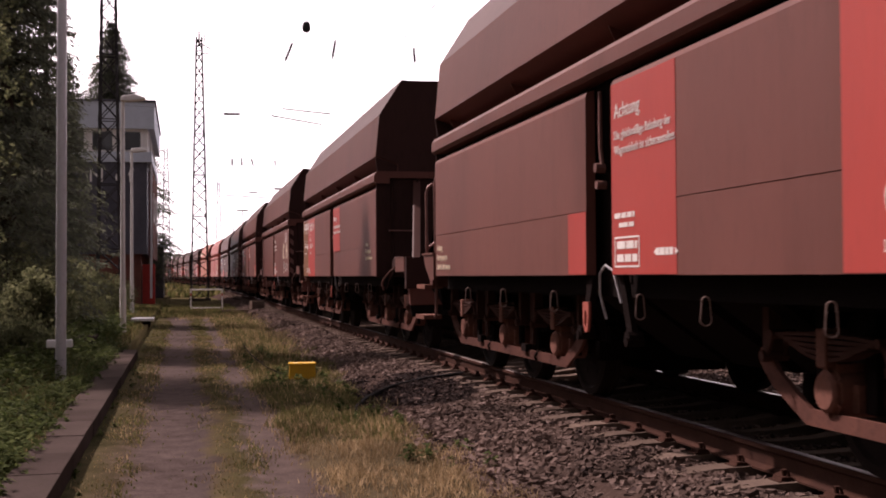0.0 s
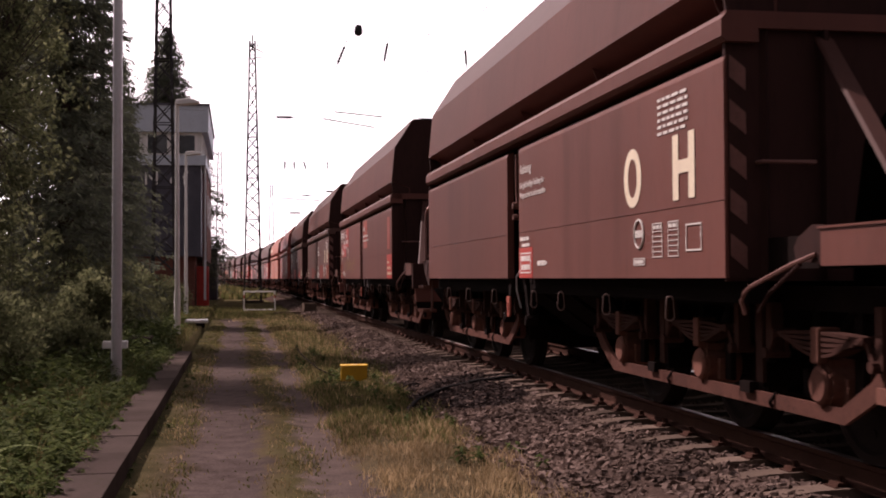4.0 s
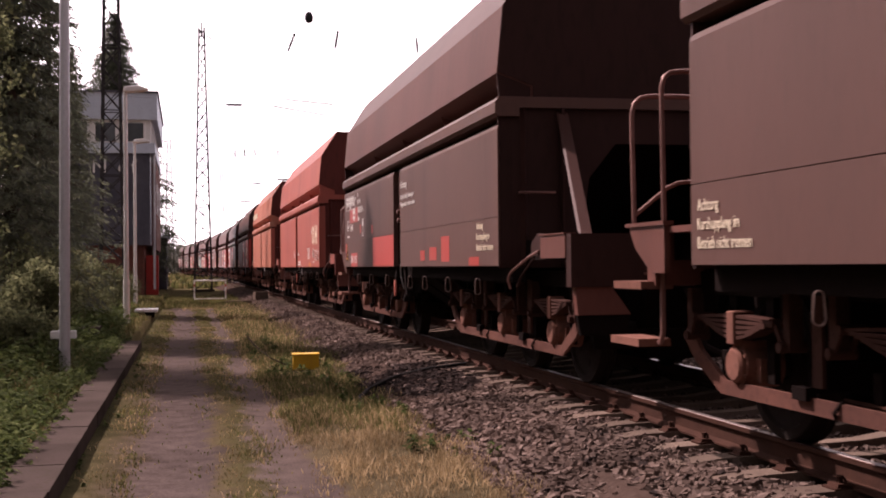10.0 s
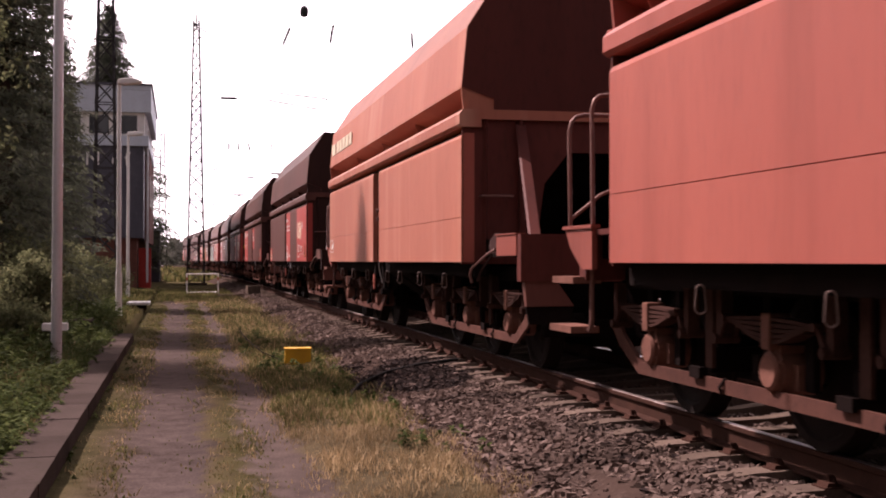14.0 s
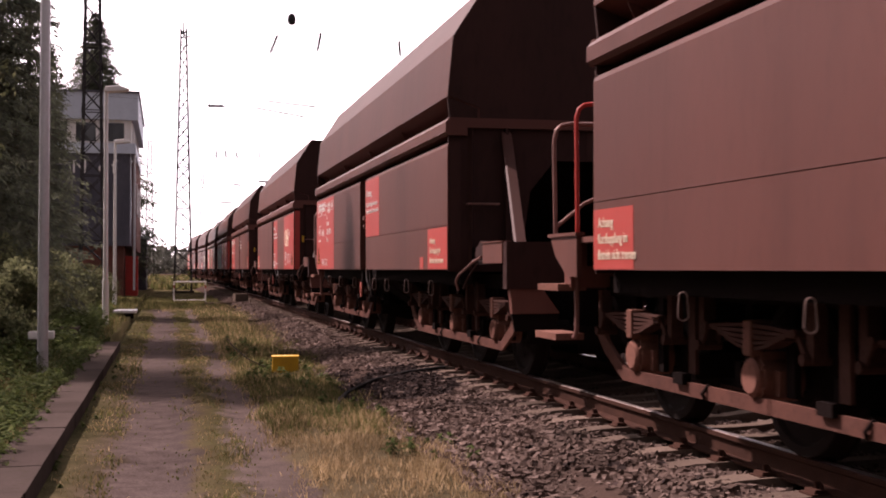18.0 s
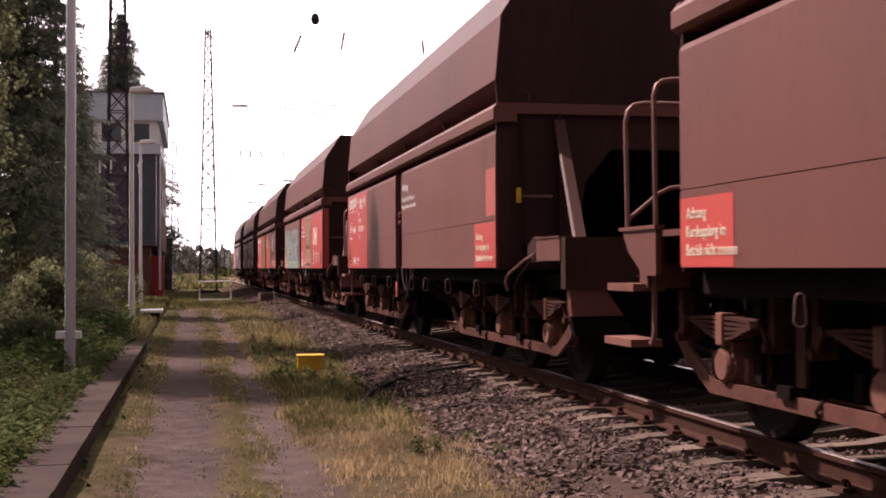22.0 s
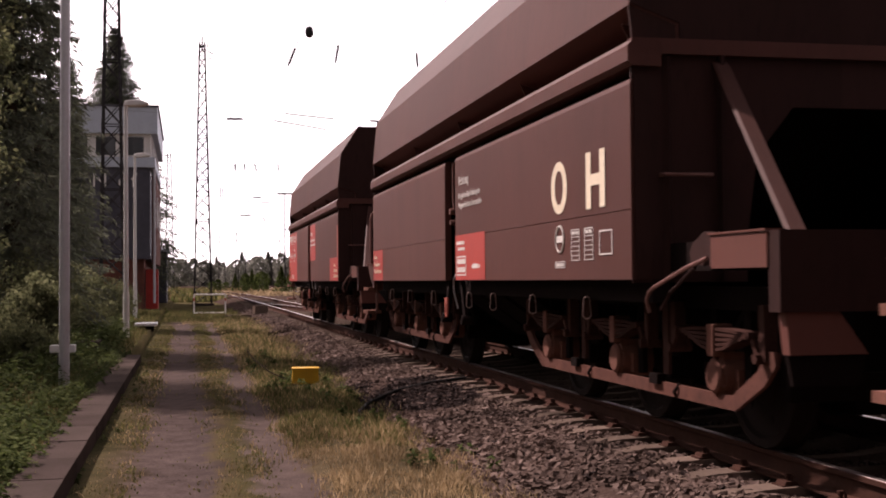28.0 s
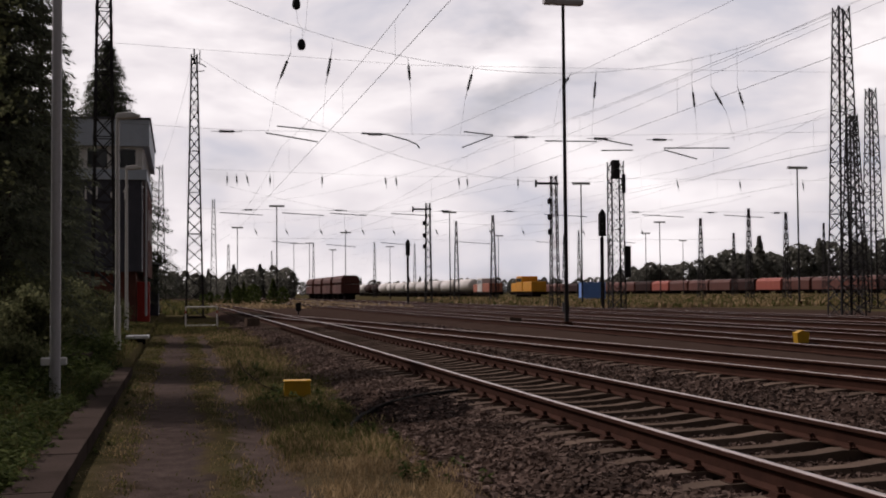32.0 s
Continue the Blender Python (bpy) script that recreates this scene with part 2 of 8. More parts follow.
M = {
    "brown": mat("weathered_brown_paint", (0.1459, 0.0583, 0.0465), (0.1167, 0.0483, 0.0392), (0.0866, 0.0374, 0.0310), 0.6, 16, 0.5, 0, 0.06, 0.30, 0.10, (1, 1, 0.35), runs=0.75),
    "deepbrown": mat("grimy_dark_brown_paint", (0.1080, 0.0431, 0.0344), (0.0864, 0.0357, 0.0290), (0.0641, 0.0277, 0.0229), 0.6, 16, 0.5, 0, 0.06, 0.30, 0.10, (1, 1, 0.35), runs=0.75),
    "greybrown": mat("grey_brown_paint", (0.1134, 0.0605, 0.0504), (0.0941, 0.0521, 0.0437), (0.0714, 0.0403, 0.0344), 0.6, 16, 0.5, 0, 0.06, 0.30, 0.10, (1, 1, 0.35), runs=0.45),
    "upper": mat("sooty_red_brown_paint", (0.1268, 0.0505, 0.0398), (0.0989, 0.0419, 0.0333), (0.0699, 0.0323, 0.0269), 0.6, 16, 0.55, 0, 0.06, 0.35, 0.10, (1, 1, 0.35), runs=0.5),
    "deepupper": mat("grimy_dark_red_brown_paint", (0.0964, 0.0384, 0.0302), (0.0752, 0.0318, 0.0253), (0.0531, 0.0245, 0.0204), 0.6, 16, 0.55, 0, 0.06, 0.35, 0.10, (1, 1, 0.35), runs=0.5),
    # darker copy of the upper wall paint, tones down light on shoulders and struts
    "shoulder": mat("shade_toned_brown_paint", (0.0702, 0.0297, 0.0243), (0.0540, 0.0243, 0.0198), (0.0405, 0.0198, 0.0162), 0.6, 16, 0.6, 0, 0.06, 0.35, 0.10, (1, 1, 0.35), runs=0.5),
    # near-black: the shade on the wagons' end walls is put into this colour
    "dark": mat("near_black_brown_paint", (0.044, 0.020, 0.0175), (0.032, 0.016, 0.014), (0.020, 0.0115, 0.010), 0.9, 18, 0.65, 0, 0.1, 0.5, 0.10, (1, 1, 0.3), runs=0.4, spec=0.06),
    "red": mat("traffic_red_paint", (0.4140, 0.0675, 0.0540), (0.3600, 0.0612, 0.0504), (0.2700, 0.0540, 0.0450), 0.8, 22, 0.42, 0, 0.04, 0.25, 0.05, (1, 1, 0.3), runs=0.2),
    "salmon": mat("faded_red_paint", (0.3780, 0.1080, 0.0792), (0.3240, 0.0900, 0.0684), (0.2340, 0.0720, 0.0585), 0.9, 20, 0.5, 0, 0.05, 0.35, 0.08, (1, 1, 0.22), runs=0.6),
    "orange": mat("faded_orange_red_paint", (0.4048, 0.1518, 0.1012), (0.3496, 0.1242, 0.0846), (0.2576, 0.0920, 0.0690), 0.9, 20, 0.55, 0, 0.05, 0.4, 0.08, (1, 1, 0.22), runs=0.7, run=(0.55, 0.30, 0.22)),
    # darker copies of the two faded paints, toned down for shade
    "salmonsh": mat("shade_toned_faded_red_paint", (0.27, 0.075, 0.055), (0.22, 0.064, 0.049), (0.16, 0.052, 0.042), 0.9, 20, 0.55, 0, 0.05, 0.35, 0.08, (1, 1, 0.22), runs=0.6),
    "orangesh": mat("shade_toned_faded_orange_paint", (0.29, 0.105, 0.07), (0.24, 0.085, 0.058), (0.18, 0.064, 0.05), 0.9, 20, 0.6, 0, 0.05, 0.4, 0.08, (1, 1, 0.22), runs=0.7),
    # darker than the axle boxes' rust: the body's shade is in the colour
    "bardust": mat("dusty_shaded_bar_steel", (0.115, 0.052, 0.040), (0.075, 0.036, 0.029), (0.035, 0.020, 0.017), 2.2, 26, 0.85, 0, 0.3, 0.5, 0.15, spec=0.03),
    "springsteel": mat("rusty_spring_steel", (0.065, 0.031, 0.025), (0.042, 0.021, 0.017), (0.0186, 0.01116, 0.0093), 3, 30, 0.85, 0, 0.3, 0.5, 0.15, spec=0.03),
    # much darker copy of the faded red, carries the shade of the ends
    "salmonend": mat("shade_darkened_red_paint", (0.11, 0.032, 0.026), (0.085, 0.026, 0.022), (0.05, 0.02, 0.017), 0.9, 18, 0.6, 0, 0.08, 0.5, 0.1, (1, 1, 0.3), runs=0.4, spec=0.06),
    # grime, lowered to near-black: deep shade under the wagons is in the colour
    "under": mat("grimy_shade_black", (0.012, 0.0078, 0.0070), (0.009, 0.0062, 0.0057), (0.0065, 0.0048, 0.0045), 3, 40, 0.9, 0.0, 0.3, 0.6, 0.2, spec=0.02),
    "rusty": mat("brake_dust_rust", (0.19, 0.088, 0.066), (0.13, 0.062, 0.048), (0.06, 0.034, 0.028), 3, 30, 0.85, 0, 0.3, 0.5, 0.15, spec=0.03),
    # wheel steel is kept near-black for the same shade
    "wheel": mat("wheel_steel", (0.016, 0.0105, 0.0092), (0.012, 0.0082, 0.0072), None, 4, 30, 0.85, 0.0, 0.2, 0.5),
    "tread": mat("polished_steel", (0.40, 0.33, 0.31), (0.30, 0.24, 0.22), None, 4, 60, 0.38, 1.0, 0.05, 0.3),
    "railrust": mat("rail_rust", (0.060, 0.029, 0.021), (0.042, 0.021, 0.016), (0.028, 0.0155, 0.0125), 5, 60, 0.9, 0.0, 0.3, 0.5, spec=0.03),
    "hoopsteel": mat("worn_hoop_steel", (0.26, 0.18, 0.16), (0.16, 0.11, 0.10), None, 6, 50, 0.5, 0.2, 0.1, 0.5),
    "handrail": mat("worn_handrail", (0.22, 0.11, 0.095), (0.14, 0.075, 0.065), None, 6, 50, 0.45, 0.2, 0.1, 0.5),
    "white": mat("lettering_white", (0.72, 0.70, 0.66), (0.60, 0.58, 0.54), (0.40, 0.36, 0.33), 4, 40, 0.6, 0, 0, 0.5),
    "cream": mat("lettering_cream", (0.74, 0.66, 0.50), (0.66, 0.58, 0.44), (0.45, 0.36, 0.28), 4, 40, 0.6, 0, 0, 0.4),
    "yellow": mat("yellow_plastic", (0.62, 0.36, 0.03), (0.52, 0.30, 0.03), (0.30, 0.18, 0.04), 5, 50, 0.5, 0, 0.05, 0.5),
    "concrete": mat("sleeper_concrete", (0.145, 0.107, 0.086), (0.103, 0.077, 0.062), (0.058, 0.046, 0.039), 3, 60, 0.95, 0, 0.5, 0.6, 0.2, spec=0.0),
    "kerb": mat("kerb_concrete", (0.066, 0.050, 0.046), (0.045, 0.036, 0.032), (0.03245, 0.03325, 0.0177), 1.2, 40, 0.9, 0, 0.6, 0.6, 0.15, spec=0.0),
    "galv": mat("galvanised_steel", (0.56, 0.55, 0.57), (0.46, 0.45, 0.47), (0.32, 0.30, 0.31), 2, 50, 0.45, 0.25, 0.05, 0.5, 0, (1, 1, 0.3)),
    "cable": mat("black_rubber_hose", (0.015, 0.014, 0.014), (0.024, 0.021, 0.02), None, 4, 30, 0.95, 0, 0, 0.3, spec=0.1),
    "mast": mat("dark_mast_paint", (0.042, 0.040, 0.042), (0.030, 0.029, 0.030), (0.05, 0.035, 0.03), 2, 30, 0.65, 0.1, 0.1, 0.5),
    "black": mat("black_insulator", (0.02, 0.02, 0.022), (0.03, 0.028, 0.03), None, 4, 30, 0.4, 0, 0, 0.3),
    "wire": mat("copper_wire_patina", (0.18, 0.18, 0.2), (0.14, 0.14, 0.16), None, 4, 30, 0.5, 0.4, 0, 0.3),
    "bark": mat("bark", (0.07, 0.05, 0.04), (0.045, 0.035, 0.03), None, 4, 30, 0.9, 0, 0.8, 0.6),
    "slate": mat("dark_slate_cladding", (0.0936, 0.0936, 0.1144), (0.0624, 0.0624, 0.07904), None, 1.0, 12, 0.6, 0, 0.2, 0.5),
    "greyclad": mat("grey_sheet_cladding", (0.52, 0.58, 0.66), (0.44, 0.49, 0.57), None, 0.8, 14, 0.55, 0.1, 0.05, 0.4),
    "whitepaint": mat("white_paint", (0.792, 0.781, 0.77), (0.682, 0.671, 0.66), (0.44, 0.418, 0.396), 1.5, 25, 0.55, 0, 0.05, 0.4),
    "brick": mat("dark_red_brick", (0.16, 0.06, 0.045), (0.11, 0.045, 0.035), None, 1.5, 14, 0.85, 0, 0.4, 0.5),
    "redpaint": mat("signal_red_paint", (0.45, 0.05, 0.04), (0.36, 0.045, 0.035), None, 3, 30, 0.5, 0, 0.05, 0.4),
    "blue": mat("blue_container_paint", (0.18, 0.342, 0.756), (0.153, 0.279, 0.63), None, 0.8, 14, 0.5, 0.0, 0.05, 0.4),
    "loco": mat("orange_yellow_paint", (0.70, 0.33, 0.04), (0.58, 0.27, 0.035), None, 0.8, 14, 0.45, 0.0, 0.05, 0.4),
    "tank": mat("grey_white_tank_paint", (0.744, 0.72, 0.696), (0.576, 0.552, 0.528), (0.3, 0.264, 0.24), 0.5, 8, 0.45, 0.0, 0.03, 0.5),
    "glass": mat("dark_window_glass", (0.03, 0.035, 0.04), (0.04, 0.045, 0.05), None, 1, 10, 0.08, 0.0, 0, 0.2, spec=0.8),
    "patchstone": island_mat("near_black_stone", (0.016, 0.012, 0.011), (0.032, 0.023, 0.021), (0.05, 0.034, 0.03), 0.95),
    "stone": island_mat("ballast_stone", (0.066, 0.045, 0.037), (0.112, 0.079, 0.066), (0.170, 0.124, 0.106), 0.95),
    "grass": island_mat("grass_blades", (0.0627, 0.0725, 0.0247), (0.1089, 0.1073, 0.0399), (0.198, 0.1522, 0.076), 0.8, 0.45),
    "drygrass": island_mat("dry_grass_blades", (0.19, 0.138, 0.072), (0.31, 0.225, 0.122), (0.44, 0.33, 0.20), 0.8, 0.4),
    "leaf": island_mat("broad_leaves", (0.080, 0.090, 0.048), (0.130, 0.142, 0.070), (0.200, 0.205, 0.110), 0.75, 0.5),
    "weed": island_mat("weed_leaves", (0.030, 0.045, 0.013), (0.055, 0.075, 0.022), (0.095, 0.115, 0.038), 0.8, 0.35),
    "needle": island_mat("spruce_needles", (0.090, 0.095, 0.078), (0.120, 0.135, 0.095), (0.150, 0.165, 0.105), 0.85, 0.35),
    # distance haze is put into these paler, greyer leaf colours
    "farleaf": island_mat("haze_paled_leaves", (0.15, 0.15, 0.13), (0.18, 0.18, 0.155), (0.21, 0.21, 0.18), 0.9, 0.6),
}


# ------------------------------------------------------------------ mesh helpers
def box(bm, x0, x1, y0, y1, z0, z1, m=None):
    v = [bm.verts.new((x, y, z)) for x in (x0, x1) for y in (y0, y1) for z in (z0, z1)]
    if m is not None:
        for q in v:
            q.co = m @ q.co
    for f in ((0, 1, 3, 2), (4, 6, 7, 5), (0, 4, 5, 1), (2, 3, 7, 6), (0, 2, 6, 4), (1, 5, 7, 3)):
        bm.faces.new([v[i] for i in f])
    return v


def prism(bm, pts, a, b, axis="y", m=None):
    """A closed profile, swept from a to b along an axis. pts: (x, z) for y, (y, z) for x, (x, y) for z."""
    def at(p, q):
        return {"y": (p[0], q, p[1]), "x": (q, p[0], p[1]), "z": (p[0], p[1], q)}[axis]
    v = [[bm.verts.new(at(p, q)) for p in pts] for q in (a, b)]
    if m is not None:
        for q in v[0] + v[1]:
            q.co = m @ q.co
    k = len(pts)
    bm.faces.new(v[0])
    bm.faces.new(v[1][::-1])
    for i in range(k):
        bm.faces.new((v[0][i], v[1][i], v[1][(i + 1) % k], v[0][(i + 1) % k]))
    return v


def rod(bm, p, q, r, seg=8, r2=None, cap=True):
    """A round bar from p to q."""
    p, q = Vector(p), Vector(q)
    d = (q - p).normalized()
    u = d.orthogonal().normalized()
    w = d.cross(u)
    rings = []
    for c, rr in ((p, r), (q, r if r2 is None else r2)):
        rings.append([bm.verts.new(c + (u * math.cos(6.28318 * i / seg) + w * math.sin(6.28318 * i / seg)) * rr) for i in range(seg)])
    for i in range(seg):
        bm.faces.new((rings[0][i], rings[0][(i + 1) % seg], rings[1][(i + 1) % seg], rings[1][i]))
    if cap:
        bm.faces.new(rings[0][::-1])
        bm.faces.new(rings[1])


def pipe(bm, pts, r, seg=6):
    """A bent tube through points, with mitred bends."""
    pts = [Vector(p) for p in pts]
    rings, u = [], None
    for i, p in enumerate(pts):
        d = ((pts[min(i + 1, len(pts) - 1)] - p).normalized() + (p - pts[max(i - 1, 0)]).normalized()).normalized()
        u = d.orthogonal().normalized() if u is None else (u - d * u.dot(d)).normalized()
        w = d.cross(u)
        rings.append([bm.verts.new(p + (u * math.cos(6.28318 * j / seg) + w * math.sin(6.28318 * j / seg)) * r) for j in range(seg)])
    for a, b in zip(rings, rings[1:]):
        for j in range(seg):
            bm.faces.new((a[j], a[(j + 1) % seg], b[(j + 1) % seg], b[j]))
    bm.faces.new(rings[0][::-1])
    bm.faces.new(rings[-1])


def arc(c, r, a0, a1, n, plane="yz"):
    o = []
    for i in range(n + 1):
        a = radians(a0 + (a1 - a0) * i / n)
        u, v = r * math.cos(a), r * math.sin(a)
        o.append({"yz": (c[0], c[1] + u, c[2] + v), "xz": (c[0] + u, c[1], c[2] + v), "xy": (c[0] + u, c[1] + v, c[2])}[plane])
    return o


def soften(bm, w, seg=1):
    bmesh.ops.bevel(bm, geom=bm.edges[:] + bm.verts[:], offset=w, segments=seg, profile=0.6, affect="EDGES", clamp_overlap=True)


def mesh_of(bm, name, material, smooth=False):
    bmesh.ops.recalc_face_normals(bm, faces=bm.faces[:])
    me = bpy.data.meshes.new(name)
    bm.to_mesh(me)
    bm.free()
    me.materials.append(material)
    if smooth:
        me.shade_smooth()
        me.set_sharp_from_angle(angle=radians(40))
    return me


def part(name, bm, material, parent, label="", smooth=False):
    """A bmesh as one mesh object under a thing or under a part."""
    ob = new(name, mesh_of(bm, name, material, smooth))
    ob.parent = parent
    return tagged(ob, label)


def put(name, bm, material, label, category, group="", kind="", smooth=False, at=None):
    """A bmesh as a top-level object."""
    ob = new(name, mesh_of(bm, name, material, smooth))
    if at is not None:
        ob.matrix_world = at
    return tagged(ob, label, category, group, kind)


def thing(name, label, category, m=None, group="", kind=""):
    ob = new(name)
    ob.empty_display_size = 0.3
    if m is not None:
        ob.matrix_world = m
    return tagged(ob, label, category, group, kind)


def raw(verts, faces, name, material):
    me = bpy.data.meshes.new(name)
    me.from_pydata(verts, [], faces)
    me.materials.append(material)
    return me


# ------------------------------------------------------------------ ground and tracks
TX = 4.29            # middle of the nearest track


def main_x(y):
    """Across-place of the nearest track's middle: straight, then a gentle curve to the side of the signal box."""
    if y < 75:
        return TX
    if y < 120:
        return TX - (y - 75) ** 2 / 1800
    return TX - 1.125 - 0.05 * (y - 120)


def branch_x(y):
    return max(8.72 - 0.093 * (y - 14), main_x(y))


def ground_z(x, y):
    if x > 3.2:
        return -0.36
    if x > 1.2:
        return -0.46 + 0.10 * (x - 1.2) / 2
    if x > -0.98:
        return -0.46
    return -0.30 - min(0.0, 0.02 * (x + 1)) + 0.05 * math.sin(0.9 * x + 0.4 * y) * min(1, (-x - 0.98))


def surface_z(x, y):
    """Top of the path's sheet, or of the ground beside it."""
    return -0.39 if -0.82 < x < 1.95 and y < 57 else ground_z(x, y)


def ground():
    xs = [-900, -300, -100, -40, -20, -12, -8, -6, -5, -4, -3.2, -2.6, -2.1, -1.7, -1.3, -0.981, -0.979, -0.7, -0.4, 0, 0.4, 0.8, 1.2, 1.8, 2.4, 3.2, 6, 20, 60, 200, 500, 1500]
    ys = [-300, -60, -20, -8, -3, 0] + [2 + 1.5 * i for i in range(36)] + [60, 75, 100, 150, 250, 500, 1000, 2500]
    v = [(x, y, ground_z(x, min(max(y, -10), 60))) for y in ys for x in xs]
    k = len(xs)
    f = [(j * k + i, j * k + i + 1, (j + 1) * k + i + 1, (j + 1) * k + i) for j in range(len(ys) - 1) for i in range(k - 1)]
    soil = mat("soil_and_moss", (0.085, 0.066, 0.038), (0.06, 0.056, 0.024), (0.04, 0.031, 0.022), 0.8, 14, 0.95, 0, 0.8, 0.7, spec=0.0)
    me = raw(v, f, "ground", soil)
    me.shade_smooth()
    tagged(new("ground", me), "brown soil overgrown with moss and low grass", "ground", "", "structure")


ground()


def path_material():
    """Two worn wheel tracks of dusty asphalt with moss, soil and dry grass between and beside them."""
    m = mat("worn_path", (0.5, 0.5, 0.5), (0.5, 0.5, 0.5), None, 0.9, 34, 0.95, 0, 0.35, 0.0, spec=0.0)
    n, ln = m.node_tree.nodes, m.node_tree.links
    p = n["Principled BSDF"]
    co, sep, a, b, c = n.new("ShaderNodeTexCoord"), n.new("ShaderNodeSeparateXYZ"), n.new("ShaderNodeTexNoise"), n.new("ShaderNodeTexNoise"), n.new("ShaderNodeTexNoise")
    ln.new(co.outputs["Object"], sep.inputs[0])
    for q, s, d in ((a, 0.9, 5), (b, 5.0, 8), (c, 60.0, 6)):
        q.inputs["Scale"].default_value, q.inputs["Detail"].default_value = s, d
        ln.new(co.outputs["Object"], q.inputs["Vector"])

    def op(kind, x, y):
        o = n.new("ShaderNodeMath")
        o.operation = kind
        for k, v in enumerate((x, y)):
            if isinstance(v, float):
                o.inputs[k].default_value = v
            else:
                ln.new(v, o.inputs[k])
        return o.outputs[0]
    wob = op("ADD", op("MULTIPLY", op("SUBTRACT", a.outputs["Fac"], 0.5), 0.60), op("MULTIPLY", op("SUBTRACT", b.outputs["Fac"], 0.5), 0.42))
    u = op("DIVIDE", op("ADD", op("ADD", sep.outputs["X"], wob), 1.0), 3.4)
    r = n.new("ShaderNodeValToRGB")
    e = r.color_ramp.elements
    stops = [(-0.95, (0.046, 0.044, 0.022)), (-0.66, (0.058, 0.048, 0.026)), (-0.48, (0.060, 0.046, 0.032)), (-0.32, (0.068, 0.052, 0.047)), (0.16, (0.061, 0.047, 0.043)), (0.28, (0.060, 0.047, 0.028)),
             (0.46, (0.048, 0.042, 0.020)), (0.60, (0.074, 0.057, 0.051)), (0.90, (0.070, 0.053, 0.047)), (1.04, (0.064, 0.050, 0.030)), (2.3, (0.052, 0.042, 0.024))]
    e[0].position, e[0].color = (stops[0][0] + 1) / 3.4, lin(stops[0][1])
    e[1].position, e[1].color = (stops[-1][0] + 1) / 3.4, lin(stops[-1][1])
    for x, col in stops[1:-1]:
        e.new((x + 1) / 3.4).color = lin(col)
    ln.new(u, r.inputs[0])
    hs, vr = n.new("ShaderNodeHueSaturation"), n.new("ShaderNodeMapRange")
    vr.inputs[1].default_value, vr.inputs[2].default_value, vr.inputs[3].default_value, vr.inputs[4].default_value = 0.38, 0.62, 0.50, 1.50
    ln.new(op("ADD", op("ADD", op("MULTIPLY", c.outputs["Fac"], 0.36), op("MULTIPLY", a.outputs["Fac"], 0.30)), op("MULTIPLY", b.outputs["Fac"], 0.34)), vr.inputs[0])
    ln.new(vr.outputs[0], hs.inputs["Value"])
    ln.new(r.outputs[0], hs.inputs["Color"])
    ln.new(hs.outputs[0], p.inputs["Base Color"])
    return m


def path():
    """The service path: one uneven sheet, slightly hollow in the wheel tracks."""
    rnd = random.Random(4)
    xs = [-0.84, -0.7, -0.55, -0.42, -0.25, -0.08, 0.1, 0.24, 0.36, 0.5, 0.62, 0.75, 0.9, 1.02, 1.15, 1.35, 1.6, 1.9, 2.25]
    hs = [0.02, 0.015, 0.008, -0.008, -0.014, -0.014, -0.008, 0.008, 0.016, 0.01, -0.004, -0.01, -0.006, 0.006, 0.012, 0.012, 0.008, 0.0, -0.03]
    ys = [-6 + 0.25 * i for i in range(258)]
    v = [(x + rnd.uniform(-0.02, 0.02), y, -0.395 + h + rnd.uniform(-0.006, 0.006)) for y in ys for x, h in zip(xs, hs)]
    k = len(xs)
    f = [(j * k + i, j * k + i + 1, (j + 1) * k + i + 1, (j + 1) * k + i) for j in range(len(ys) - 1) for i in range(k - 1)]
    me = raw(v, f, "path", path_material())
    me.shade_smooth()
    tagged(new("path", me), "worn service path with two dusty wheel tracks and moss between", "path", "", "structure")


path()


def ballast():
    """The raised bed of crushed stone under all the tracks."""
    gravel = mat("ballast_bed", (0.058, 0.039, 0.032), (0.042, 0.029, 0.024), (0.092, 0.066, 0.056), 1.1, 26, 0.95, 0, 1.0, 0.8, spec=0.0)
    rnd = random.Random(5)
    ys = [-40, -10] + [i * 0.75 for i in range(0, 100)] + [80, 90, 100, 110, 120, 130, 140, 150, 170, 190, 220, 260, 320, 420]
    prof = [(-2.35, -0.44), (-2.05, -0.40), (-1.62, -0.265), (-1.30, -0.232), (0, -0.235), (1.3, -0.23), (2.2, -0.21), (3.5, -0.21), (9, -0.22), (18, -0.24), (30, -0.27), (42, -0.42)]
    v, f = [], []
    for y in ys:
        near = 0 < y < 75
        for i, (x, z) in enumerate(prof):
            w = 0.10 * math.sin(y * 0.7) + rnd.uniform(-0.06, 0.06) if near and i in (0, 1, 2) else 0
            v.append((main_x(y) + x + w, y, z + (rnd.uniform(-0.015, 0.015) if near and 0 < i < 10 else 0)))
    k = len(prof)
    for j in range(len(ys) - 1):
        for i in range(k - 1):
            q = j * k + i
            f.append((q, q + 1, q + k + 1, q + k))
    me = raw(v, f, "ballast_bed", gravel)
    me.shade_smooth()
    tagged(new("ballast_bed", me), "bed of dark grey-brown crushed stone under the tracks", "ballast", "", "structure")


ballast()

RAIL = [(-0.062, -0.16), (0.062, -0.16), (0.062, -0.148), (0.012, -0.128), (0.010, -0.045), (0.034, -0.032), (0.034, -0.006), (0.026, -0.003), (-0.026, -0.003), (-0.034, -0.006), (-0.034, -0.032), (-0.010, -0.045), (-0.012, -0.128), (-0.062, -0.148)]


